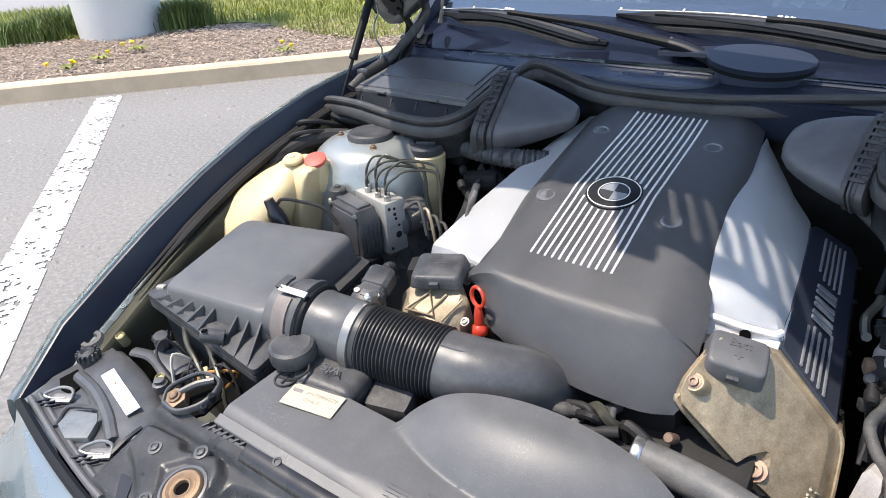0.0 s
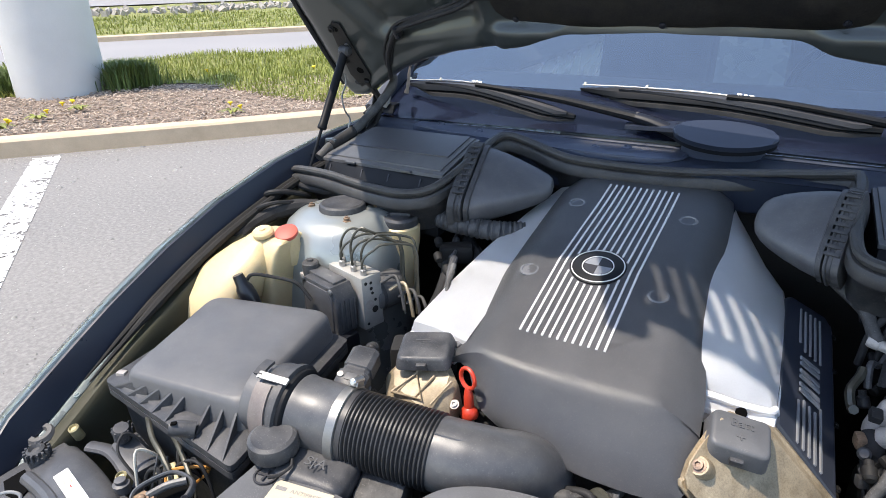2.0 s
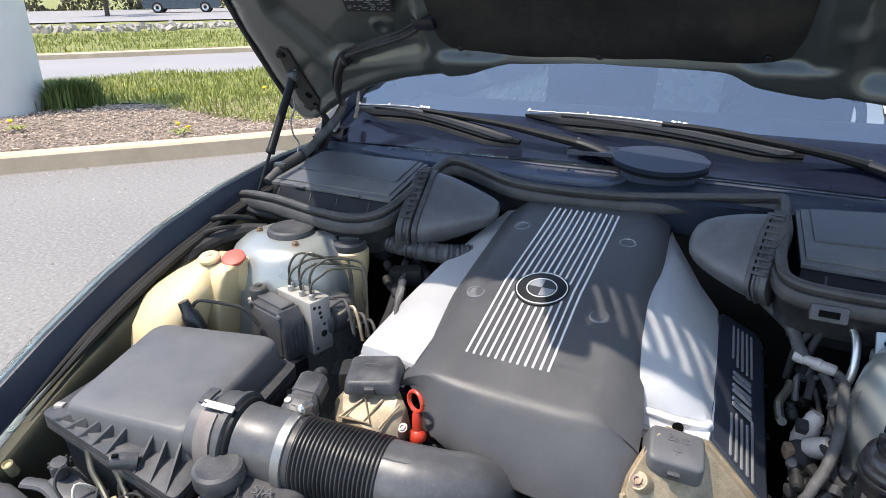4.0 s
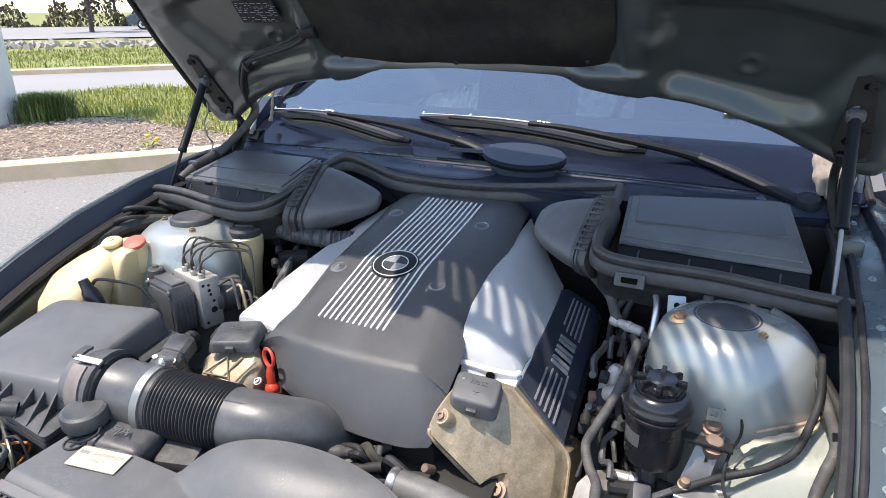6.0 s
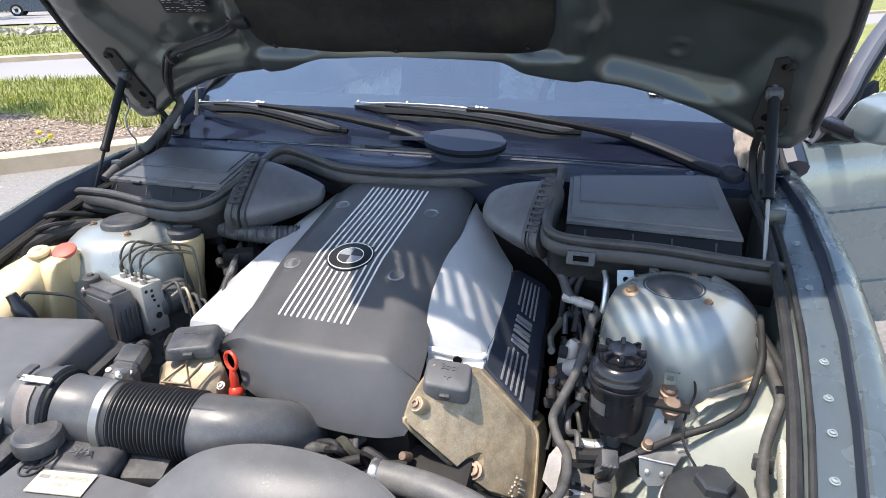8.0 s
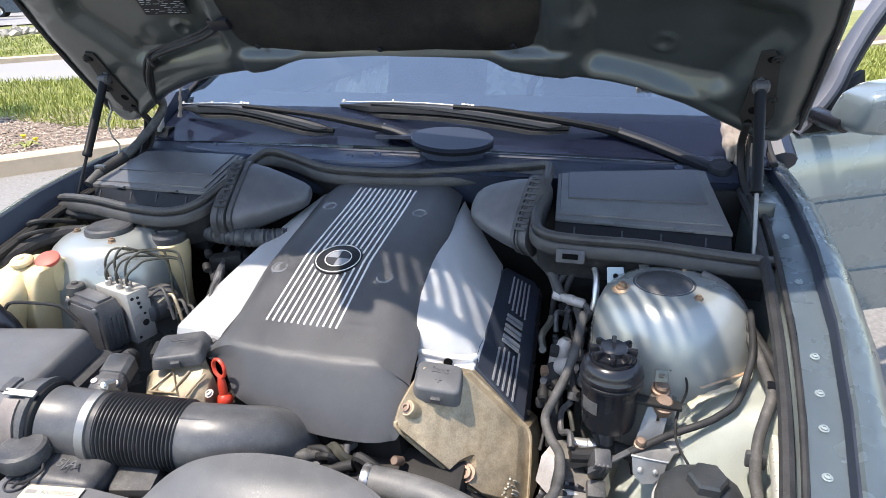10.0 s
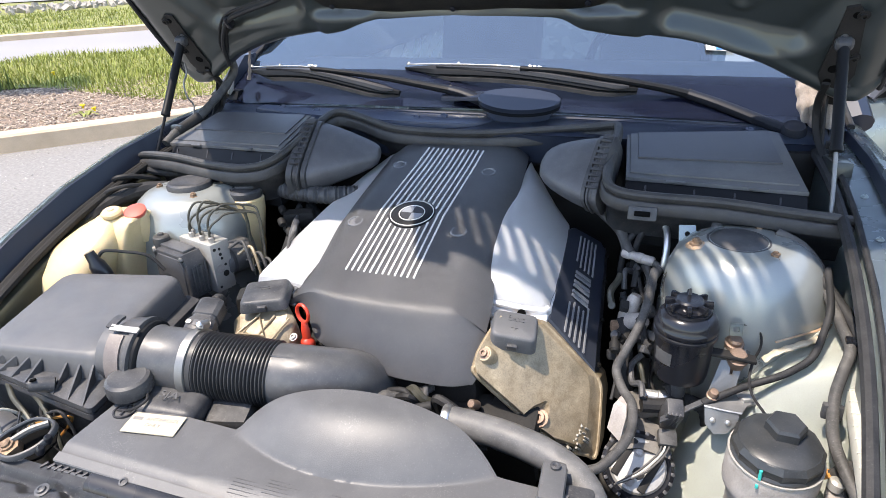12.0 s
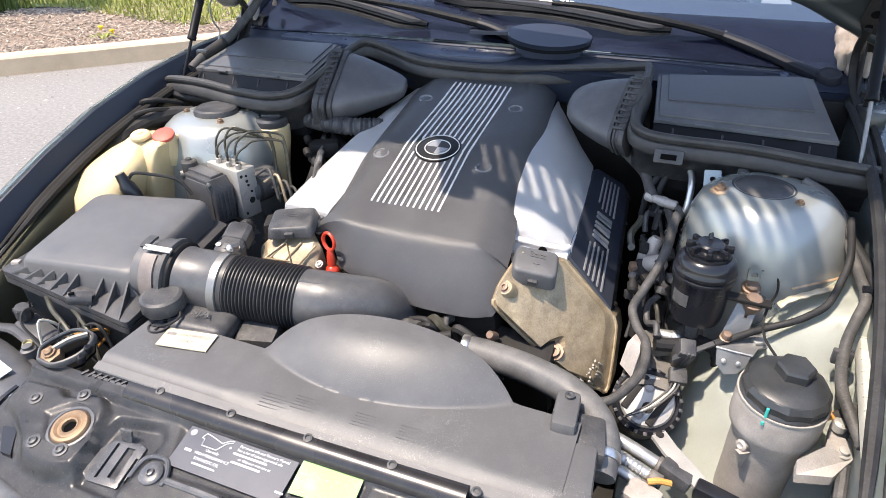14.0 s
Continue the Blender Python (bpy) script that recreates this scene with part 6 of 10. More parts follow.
def valve_cover_front():
    ob = thing("valve_cover", (0.3, -0.2, 0.68), "weathered beige cast magnesium valve cover", "valve cover")
    o = [(0.204, -0.264, 0.763), (0.206, -0.250, 0.776), (0.214, -0.230, 0.792), (0.230, -0.192, 0.816), (0.290, -0.158, 0.790), (0.379, -0.151, 0.696), (0.387, -0.163, 0.674), (0.391, -0.220, 0.600), (0.378, -0.231, 0.602), (0.340, -0.250, 0.624), (0.303, -0.258, 0.657), (0.210, -0.271, 0.748)]
    o = [Vector(p) for p in o]
    c = sum(o, Vector()) / len(o)
    nn = Vector((-0.25, -0.62, 0.74)).normalized()
    back = [p + Vector((0.012, 0.10, -0.055)) for p in o]
    low = [p.lerp(c, -0.07) - nn * 0.016 for p in o]
    rim = [p.lerp(c, -0.07) - nn * 0.009 for p in o]
    rim2 = [p.lerp(c, -0.02) - nn * 0.007 for p in o]
    lip = [p.lerp(c, 0.015) - nn * 0.001 for p in o]
    top = [p.lerp(c, 0.06) + nn * 0.013 for p in o]
    t2 = [p.lerp(c, 0.075) + nn * 0.0145 for p in o]
    b = loft([back, low, rim, rim2, lip, top, t2])
    g = Vector((0.050, 0.042, 0.026))
    g = (g - nn * g.dot(nn)).normalized()
    bp = Vector((0.311, -0.246, 0.667))
    side = nn.cross(g).normalized()
    groove = loft([[bp + g * t + side * w * math.cos(q) + nn * (lift + 0.030 * max(0.0, math.sin(q)) - dep * max(0.0, -math.sin(q))) for q in (2 * math.pi * i / 12 for i in range(12))] for t, w, dep, lift in ((-0.035, 0.018, 0.012, 0.006), (-0.004, 0.017, 0.012, 0.006), (0.02, 0.014, 0.009, 0.009), (0.045, 0.009, 0.006, 0.011), (0.068, 0.003, 0.002, 0.014))])
    part("cast_body", cut(b, [groove]), M["beige"], ob, smooth=22)
    part("gasket_rim", tube([p.lerp(c, -0.035) - nn * 0.012 for p in o[5:]] + [o[0].lerp(c, -0.035) - nn * 0.012], 0.004, 8, 4), M["beige"], ob)
    part("boss", lathe([(0.015, -0.02), (0.0145, 0.010), (0.012, 0.015), (0.007, 0.015)], (0.222, -0.246, 0.768), nn, 18), M["beige"], ob)
    bolt(ob, Vector((0.222, -0.246, 0.768)) + nn * 0.014, nn, 0.0065, "copper", "bolt", "dull brown bolt")
    bolt(ob, Vector((0.309, -0.247, 0.665)) + nn * 0.001, nn, 0.010, "copper", "bolt", "corroded copper-coloured bolt")
    rnd = random.Random(31)
    for k in range(46):
        a, r = rnd.uniform(0, 6.28), rnd.random() ** 0.6
        q = Vector((0.362, -0.222, 0.622)) + Vector((0.018 * math.cos(a), 0.004 * math.sin(a), 0.0)) * r * 1.3 + (o[6] - o[8]).normalized() * 0.02 * math.sin(a) * r
        part("corrosion_pit", lathe([(rnd.uniform(0.002, 0.0045), -0.006), (0.002, 0.0145 + rnd.uniform(-0.001, 0.0012)), (0.0008, 0.0155)], q, nn, 6), M["pitted"], ob)
    return ob


valve_cover_front()


def left_valve_piece():
    ob = thing("valve_cover", (-0.17, -0.26, 0.77), "weathered beige cast magnesium valve cover behind the intake hose", "valve cover")
    o = [Vector(p) for p in ((-0.245, -0.270, 0.772), (-0.225, -0.300, 0.760), (-0.160, -0.318, 0.748), (-0.120, -0.286, 0.758), (-0.125, -0.250, 0.785), (-0.165, -0.215, 0.80), (-0.23, -0.215, 0.795))]
    c = sum(o, Vector()) / 7
    b = loft([[p + Vector((0, 0.02, -0.09)) for p in o], [p - Vector((0, 0, 0.008)) for p in o], [p.lerp(c, 0.06) for p in o], [p.lerp(c, 0.25) + Vector((0, 0, 0.010)) for p in o], [p.lerp(c, 0.7) + Vector((0, 0, 0.012)) for p in o]])
    part("cast_body", b, M["beige"], ob, smooth=28)
    for k in range(3):
        part("cast_rib", tube([(-0.205 + 0.03 * k, -0.300, 0.768), (-0.190 + 0.03 * k, -0.262, 0.790)], 0.0022, 6, 3), M["beige"], ob)
    part("pocket_wall", tube([(-0.212, -0.303, 0.770), (-0.188, -0.268, 0.789), (-0.160, -0.300, 0.772), (-0.212, -0.303, 0.770)], 0.0022, 8, 1), M["beige"], ob)
    bolt(ob, (-0.118, -0.276, 0.762), (0, -0.5, 0.8), 0.005, "alu_dull", "bolt")
    part("rear_wall", box((-0.215, -0.20, 0.765), (0.11, 0.05, 0.07), 0.01, rot(0, 0, 25)), M["dark"], ob)


left_valve_piece()


def terminal_lid(at, size, turn, label, words):
    ob = thing("terminal_lid", at, label, "lid", "square caps on the engine")
    b = bmesh.new()
    bmesh.ops.create_cube(b, size=1)
    bmesh.ops.scale(b, vec=size, verts=b.verts)
    for v in b.verts:
        if v.co.z > 0:
            v.co.x *= 0.9
            v.co.y *= 0.88
    vert = [e for e in b.edges if abs(e.verts[0].co.z - e.verts[1].co.z) > 0.01]
    bmesh.ops.bevel(b, geom=vert, offset=0.010, segments=4, profile=0.5, affect="EDGES")
    top = [e for e in b.edges if all(v.co.z > 0 for v in e.verts)]
    bmesh.ops.bevel(b, geom=top, offset=0.005, segments=3, profile=0.5, affect="EDGES")
    b.transform(Matrix.Translation(at) @ turn.to_4x4())
    part("lid_shell", b, M["airbox"] if words else M["plastic"], ob)
    part("latch_tab", box(Vector(at) + turn @ Vector((0, -size[1] * 0.5, -size[2] * 0.12)), (0.016, 0.008, 0.010), 0.002, turn), M["plastic"], ob)
    up = turn @ Vector((0, 0, size[2] * 0.5 + 0.0006))
    if words:
        lettering("Batt", 0.017, Vector(at) + up + turn @ Vector((0.0, 0.012, 0)), turn, M["airbox"], ob)
        lettering("+", 0.022, Vector(at) + up + turn @ Vector((0, -0.008, 0)), turn, M["plastic_grey"], ob)
    else:
        for k in range(2):
            part("text_bar", box(Vector(at) + up + turn @ Vector((-0.004 + 0.006 * k, 0.010 - 0.006 * k, 0)), (0.024 - 0.006 * k, 0.0012, 0.0006), 0, turn), M["plastic_grey"], ob, smooth=0)


terminal_lid(Vector((0.254, -0.205, 0.797)), (0.078, 0.062, 0.030), rot(18, 8, 10), "black plastic battery terminal cap with raised lettering", True)
terminal_lid(Vector((-0.190, -0.237, 0.814)), (0.086, 0.074, 0.020), rot(8, -4, 20), "black plastic cap beside the engine cover", False)


def dipstick():
    ob = thing("dipstick", (-0.100, -0.266, 0.74), "red plastic oil dipstick with ring handle", "dipstick")
    c = Vector((-0.106, -0.256, 0.800))
    ax = Vector((0.85, -0.30, 0.12)).normalized()
    up = Vector((-0.10, 0.12, 1)).normalized()
    up = (up - ax * up.dot(ax)).normalized()
    part("ring_handle", tube([c + 0.0150 * (ax * math.cos(a) + up * 1.05 * math.sin(a)) for a in (2 * math.pi * i / 20 for i in range(21))], 0.0034, 8, 2, flat=0.9), M["red"], ob)
    part("stem", lathe([(0.013, -0.062), (0.014, -0.057), (0.012, -0.050), (0.0075, -0.046), (0.0075, -0.030), (0.0055, -0.018), (0.0045, -0.015)], c, up, 14), M["red"], ob)
    part("guide_tube", lathe([(0.007, -0.12), (0.007, -0.062)], c, up, 10), M["steel"], ob)


dipstick()

# ---- intake ----


def intake():
    ob = thing("intake_hose", (-0.15, -0.37, 0.72), "black corrugated rubber intake hose with metal clamp and elbow", "hose")
    a, b = Vector((-0.222, -0.385, 0.760)), Vector((-0.092, -0.364, 0.751))
    d = (b - a).normalized()
    L = (b - a).length
    prof = []
    n = 21
    for i in range(n):
        z = L * i / n
        w = L / n
        prof += [(0.0495, z), (0.0525, z + w * 0.18), (0.0542, z + w * 0.36), (0.0542, z + w * 0.50), (0.0525, z + w * 0.66), (0.0495, z + w * 0.84)]
    part("bellows", lathe(prof, a, d, 40), M["bellows"], ob)
    part("bellows_cuff", lathe([(0.0505, -0.006), (0.0545, -0.004), (0.0545, 0.004), (0.0505, 0.006)], a + d * 0.003, d, 36), M["bellows"], ob)
    part("elbow", tube([b - d * 0.004, b + d * 0.04, b + d * 0.076 + Vector((0, 0.010, -0.007)), b + d * 0.104 + Vector((0, 0.040, -0.028)), b + d * 0.114 + Vector((0, 0.075, -0.075))], 0.0505, 32, 8, radii=lambda t: 1.0 + 0.05 * math.sin(3.1 * t)), M["plastic_mid"], ob)
    part("elbow_seam", tube([b + d * 0.002 + Vector((0, -0.018, 0.048)), b + d * 0.04 + Vector((0, -0.018, 0.0485)), b + d * 0.078 + Vector((0, -0.004, 0.043)), b + d * 0.108 + Vector((0, 0.026, 0.022))], 0.0014, 6, 6), M["plastic_mid"], ob)
    clamp = part("hose_clamp", lathe([(0.052, -0.017), (0.0575, -0.016), (0.0575, -0.003), (0.052, -0.001)], a, d, 40), M["zinc"], ob, "bright worm-drive hose clamp")
    cs = a - d * 0.010 + Vector((0.004, 0.026, 0.056))
    part("clamp_housing", box(cs, (0.014, 0.020, 0.008), 0.002, rot(-24, 0, 8)), M["zinc"], clamp)
    part("clamp_screw", lathe([(0.0055, -0.013), (0.0055, 0.010), (0.0035, 0.012)], cs + Vector((0, 0, 0.004)), (0.1, -0.9, 0.35), 10), M["steel"], clamp)
    part("stub", tube([(-0.030, -0.336, 0.735), (-0.010, -0.340, 0.722), (0.010, -0.335, 0.714)], 0.014, 14, 6), M["plastic_mid"], ob)
    part("stub_rim", lathe([(0.012, -0.003), (0.0165, -0.002), (0.0165, 0.002), (0.012, 0.003)], (0.004, -0.338, 0.7165), (0.9, 0.15, -0.35), 16), M["plastic"], ob)
    part("stub_hose", tube([(0.008, -0.336, 0.715), (0.046, -0.326, 0.711), (0.089, -0.308, 0.706), (0.118, -0.284, 0.703), (0.128, -0.262, 0.70)], 0.0085, 10, 8, radii=lambda t: 1.3 if 0.18 < t < 0.26 or 0.36 < t < 0.42 else 1.0), M["rubber_dusty"], ob)
    maf = thing("air_mass_meter", (-0.27, -0.39, 0.72), "black plastic air mass meter tube with sensor plug", "sensor")
    m0 = a - d * 0.092
    part("tube_body", lathe([(0.0545, 0.009), (0.0550, 0.012), (0.0535, 0.016), (0.0535, 0.080), (0.0545, 0.082), (0.0545, 0.088)], m0, d, 40), M["plastic_mid"], maf)
    part("collar", lathe([(0.052, -0.040), (0.0600, -0.037), (0.0620, -0.030), (0.0620, -0.012), (0.0655, -0.010), (0.0660, -0.002), (0.061, 0.000), (0.056, 0.001)], m0, d, 44), M["plastic"], maf)
    part("rubber_ring", lathe([(0.055, -0.001), (0.0605, 0.001), (0.0605, 0.006), (0.0575, 0.009), (0.054, 0.010)], m0, d, 44), M["trim"], maf, "black rubber joint ring")
    up0 = Vector((0, -0.38, 0.92)).normalized()
    side0 = d.cross(up0).normalized()

    def on(ax, ang, r):
        q = up0 * math.cos(ang) + side0 * math.sin(ang)
        return m0 + d * ax + q * r
    sg = 1 if on(0, 0.5, 0.06).y < on(0, 0, 0.06).y else -1
    lever = loft([[on(x, sg * (w - 0.06), r) for w, r in ((-0.075, 0.0670), (0.075, 0.0670), (0.075, 0.0700), (-0.075, 0.0700))] for x in (-0.036, -0.018, -0.004, 0.006, 0.012)])
    part("spring_clip", lever, M["zinc_bright"], maf, "bright spring clip")
    part("clip_pad", loft([[on(x, sg * ang, r) for x, r in ((-0.034, 0.0625), (-0.010, 0.0625), (-0.010, 0.0655), (-0.034, 0.0655))] for ang in (0.08, 0.3, 0.5, 0.7, 0.9, 1.1, 1.25)]), M["strap"], maf, "faded brown-grey strap of the clip")
    part("clip_pad", loft([[on(x, sg * ang, r) for x, r in ((-0.044, 0.0655), (-0.030, 0.0655), (-0.030, 0.0700), (-0.044, 0.0700))] for ang in (-0.5, -0.35, -0.2, -0.05)]), M["plastic"], maf)
    s0 = m0 + d * 0.046 + Vector((0.012, 0.050, 0.030))
    T = rot(18, 6, 12)
    sensor = part("sensor_head", loft([[s0 + T @ Vector((x, y, z)) for x, z in ((-w, -h), (w, -h), (w, h * 0.6), (w * 0.7, h), (-w * 0.7, h), (-w, h * 0.6))] for y, w, h in ((-0.016, 0.019, 0.010), (-0.008, 0.024, 0.013), (0.016, 0.024, 0.014), (0.018, 0.020, 0.013), (0.024, 0.020, 0.013), (0.026, 0.022, 0.015), (0.058, 0.022, 0.015), (0.064, 0.018, 0.011))]), M["plastic"], maf)
    for q in ((-0.017, 0.004), (0.017, 0.004)):
        part("sensor_screw", lathe([(0.005, 0), (0.005, 0.003), (0.002, 0.0032)], s0 + T @ Vector((q[0], q[1], 0.0125)), T @ Vector((0, 0, 1)), 10), M["alu_dull"], sensor)
    part("sensor_window", box(s0 + T @ Vector((0, 0.004, 0.0142)), (0.018, 0.012, 0.0016), 0.0005, T), M["plastic_grey"], sensor)
    part("sensor_flange", box(s0 + T @ Vector((0, -0.004, -0.012)), (0.054, 0.032, 0.006), 0.002, T), M["plastic_grey"], sensor)
    part("sensor_neck", lathe([(0.026, -0.02), (0.024, 0.012)], s0 + Vector((0, -0.006, -0.022)), (0.0, 0.45, 0.9), 20), M["plastic_mid"], maf)
    part("sensor_clip", tube([s0 + T @ Vector(q) for q in ((-0.024, -0.010, -0.002), (-0.026, -0.016, 0.008), (-0.020, -0.019, 0.010))], 0.005, 8, 4), M["plastic"], sensor)
    part("sensor_boot", tube([s0 + T @ Vector((0.0, 0.062, 0.0)), s0 + T @ Vector((0.002, 0.076, -0.006)), s0 + T @ Vector((-0.006, 0.09, -0.03)), s0 + T @ Vector((-0.02, 0.10, -0.07))], 0.010, 10, 6, radii=lambda t: 1 + 0.12 * math.sin(t * 50)), M["rubber"], sensor)
    return ob


intake()


def airbox():
    ob = thing("airbox", (-0.5, -0.36, 0.60), "black plastic air filter box with ribbed lid edge", "air filter box")
    top = [(-0.594, -0.481, 0.789), (-0.364, -0.452, 0.793), (-0.402, -0.206, 0.812), (-0.632, -0.264, 0.815)]
    lip = [(-0.656, -0.482, 0.750), (-0.330, -0.516, 0.738), (-0.378, -0.196, 0.752), (-0.668, -0.250, 0.757)]
    top, lip = [Vector(p) for p in top], [Vector(p) for p in lip]
    ct = sum(top, Vector()) / 4

    def rnd_ring(q, r, dz=0.0):
        out = []
        for i in range(4):
            p, a, b = q[i], q[i - 1], q[(i + 1) % 4]
            pa, pb = p + (a - p).normalized() * r, p + (b - p).normalized() * r
            for k in range(5):
                t = k / 4
                out.append((pa.lerp(p, t)).lerp(p.lerp(pb, t), t) + Vector((0, 0, dz)))
        return out
    waist = [l.lerp(t, 0.80) for l, t in zip(lip, top)]
    waist = [Vector((w.x, w.y, l.z + 0.004)) for w, l in zip(waist, lip)]
    rings = [rnd_ring(waist, 0.020), rnd_ring([w.lerp(t, 0.78) for w, t in zip(waist, top)], 0.024), rnd_ring([w.lerp(t, 0.90).lerp(ct, 0.012) for w, t in zip(waist, top)], 0.026),
             rnd_ring([w.lerp(t, 0.975).lerp(ct, 0.035) for w, t in zip(waist, top)], 0.028), rnd_ring([t.lerp(ct, 0.065) for t in top], 0.028, 0.0005), rnd_ring([t.lerp(ct, 0.35) for t in top], 0.02, 0.0025)]
    lid = part("lid", loft(rings), M["airbox"], ob)
    part("lid_flange", loft([rnd_ring(lip, 0.012, -0.006), rnd_ring(lip, 0.012, 0.004), rnd_ring([l.lerp(w, 0.5) for l, w in zip(lip, waist)], 0.014, 0.008)]), M["plastic"], lid)
    part("lower_box", loft([rnd_ring([l.lerp(ct, 0.14) - Vector((0, 0, 0.26)) for l in lip], 0.03), rnd_ring([l.lerp(ct, 0.07) - Vector((0, 0, 0.02)) for l in lip], 0.02), rnd_ring([l.lerp(ct, 0.02) - Vector((0, 0, 0.007)) for l in lip], 0.012)]), M["plastic"], ob)
    part("lower_flange", loft([rnd_ring(lip, 0.012, -0.020), rnd_ring(lip, 0.012, -0.009)]), M["plastic"], ob)
    # triangular stiffening ribs along the front flange
    f0, f1 = lip[0], lip[1]
    g0, g1 = waist[0], waist[1]
    up = Vector((0, 0, 1))
    for k in range(9):
        t = 0.10 + 0.105 * k
        if k == 5:
            continue
        e, w = f0.lerp(f1, t), g0.lerp(g1, t)
        side = (f1 - f0).normalized() * 0.0022
        h = w.lerp(top[0].lerp(top[1], t), 0.66)
        tri = [e + up * 0.005, w + up * 0.004, h + Vector((0, 0.002, 0))]
        part("rib", loft([[p - side for p in tri], [p + side for p in tri]]), M["plastic"], lid, smooth=0)
    # rear side ribs
    e = lip[0].lerp(lip[1], 0.655) + Vector((0.0, -0.008, 0.006))
    part("hose_stub", lathe([(0.0120, -0.022), (0.0115, 0.008), (0.0100, 0.014), (0.0065, 0.014), (0.0065, 0.003), (0.0, 0.002)], e + Vector((0.004, 0.004, 0.012)), (-0.62, -0.6, 0.25), 18, cap=False), M["plastic"], ob)
    part("stub_hole", box(e + Vector((0.004, -0.002, 0.0255)), (0.008, 0.008, 0.003), 0.001, rot(-10, 0, 40)), M["recess_shade"], ob, "black plate painted as square hole shade")
    part("clip_tab", box(lip[0] + Vector((0.02, 0.02, 0.010)), (0.016, 0.012, 0.010), 0.003, rot(0, 0, 20)), M["alu_dull"], ob)
    part("outlet_collar", lathe([(0.050, -0.030), (0.052, -0.012), (0.052, -0.002)], (-0.348, -0.404, 0.770), (0.99, 0.16, -0.06), 30), M["airbox"], ob)
    return ob


airbox()

# ---- cooling front ----


def shroud():
    ob = thing("radiator_shroud", (0.05, -0.53, 0.70), "weathered grey plastic radiator and fan shroud, scratched and dusty", "fan shroud")
    front = lambda x: -0.600 + 0.012 * (x + 0.3)
    zf = lambda x: 0.742 - 0.03 * (x + 0.3)

    def rear(x):
        k = (x - 0.108) / 0.196
        return max(-0.478 + 0.078 * math.sqrt(max(0.0, 1 - k * k)) ** 0.9, -0.478 + 0.034 * soft(0.20, 0.30, x))

    def fn(a, b):
        x = -0.305 + 0.69 * a
        yb = rear(x)
        y = front(x) + (yb - front(x)) * b
        z = zf(x) + 0.012 * math.sin(min(1, b * 5) * math.pi / 2) - 0.012
        k = (x - 0.108) / 0.200
        edge = -0.523 + (1.75 if x < 0.06 else 1.40) * (x - 0.06) ** 2
        if abs(k) < 1 and y > edge:
            m = min(1.0, (y - edge) / 0.085)
            z += 0.056 * math.sqrt(1 - k * k) ** 1.1 * math.sin(m * math.pi / 2) ** 0.85
        if b > 0.96:
            z -= 0.004
        return Vector((x, y, z))
    bm = sheet(fn, 130, 70)
    part("shroud_top", bm, M["plastic_grey"], ob, smooth=45)
    # rear skirt
    part("rear_skirt", sheet(lambda a, b: fn(a, 1.0) - Vector((0, -0.004 * b, 0.16 * b + 0.001)), 130, 3), M["plastic_grey"], ob, smooth=45)
    # middle ridge is black, standing in for the shade of a gap
    for k, dz in enumerate((0.002, -0.012, -0.024)):
        part("front_ridge", loft([[Vector((x, front(x) - 0.008 - 0.008 * k, zf(x) - 0.010 + dz)), Vector((x, front(x) + 0.004 - 0.008 * k, zf(x) - 0.006 + dz)), Vector((x, front(x) + 0.004, zf(x) - 0.03 + dz)), Vector((x, front(x) - 0.008 - 0.008 * k, zf(x) - 0.03 + dz))] for x in (-0.305, 0.0, 0.2, 0.385)]), M["trim"] if k == 1 else M["plastic_grey"], ob)
    for k in range(3):
        part("front_bead", tube([Vector((x, front(x) - 0.007 - 0.006 * k, zf(x) - 0.010 - 0.0085 * k)) for x in (-0.304, -0.1, 0.1, 0.3, 0.384)], 0.0022, 6, 4), M["plastic_grey"], ob)
    part("end_block", box((0.392, -0.530, 0.695), (0.05, 0.10, 0.05), 0.008, rot(0, 0, 4)), M["plastic_grey"], ob)
    lug = part("corner_lug", box((0.362, -0.440, 0.722), (0.034, 0.075, 0.026), 0.008, rot(-4, 2, 4)), M["plastic_grey"], ob)
    part("lug_screw", lathe([(0.007, 0), (0.007, 0.003), (0.004, 0.004), (0.002, 0.002)], (0.362, -0.418, 0.735), (0, -0.05, 1), 12), M["plastic"], lug)
    part("corner_step", box((0.398, -0.455, 0.690), (0.040, 0.070, 0.05), 0.008, rot(0, 6, 8)), M["plastic"], ob)
    # paper label
    T = frame3(Vector((0.085, 0.017, -0.004)), (0, 1, 0.02))
    lc = Vector((-0.211, -0.514, 0.7425))
    lb = part("paper_label", box(lc, (0.082, 0.040, 0.0016), 0, T), M["cream_label"], ob, "cream paper label", 0)
    part("text_bar", box(lc + T @ Vector((-0.029, 0.008, 0.0012)), (0.015, 0.006, 0.0004), 0, T), M["ink_soft"], lb, smooth=0)
    lettering("ANTIFREEZE", 0.0092, lc + T @ Vector((0.010, 0.008, 0.0010)), T, M["ink_soft"], lb, depth=0.0002)
    lettering("ONLY", 0.0092, lc + T @ Vector((0.0, -0.004, 0.0010)), T, M["ink_soft"], lb, depth=0.0002)
    # moulded lines of small print
    rnd = random.Random(8)
    for (x0, y0) in ((-0.035, -0.560), (0.010, -0.548), (0.100, -0.545), (0.165, -0.543)):
        for k in range(5):
            w = rnd.uniform(0.030, 0.052)
            p = Vector((x0 + w / 2, y0 - 0.0052 * k, 0))
            p.z = fn((p.x + 0.305) / 0.69, (p.y - front(p.x)) / (rear(p.x) - front(p.x))).z + 0.0002
            part("text_bar", box(p, (w, 0.0009, 0.0006), 0, rot(3, 3, 3)), M["print_grey"], ob, smooth=0)
    T2 = rot(0, 0, 10)
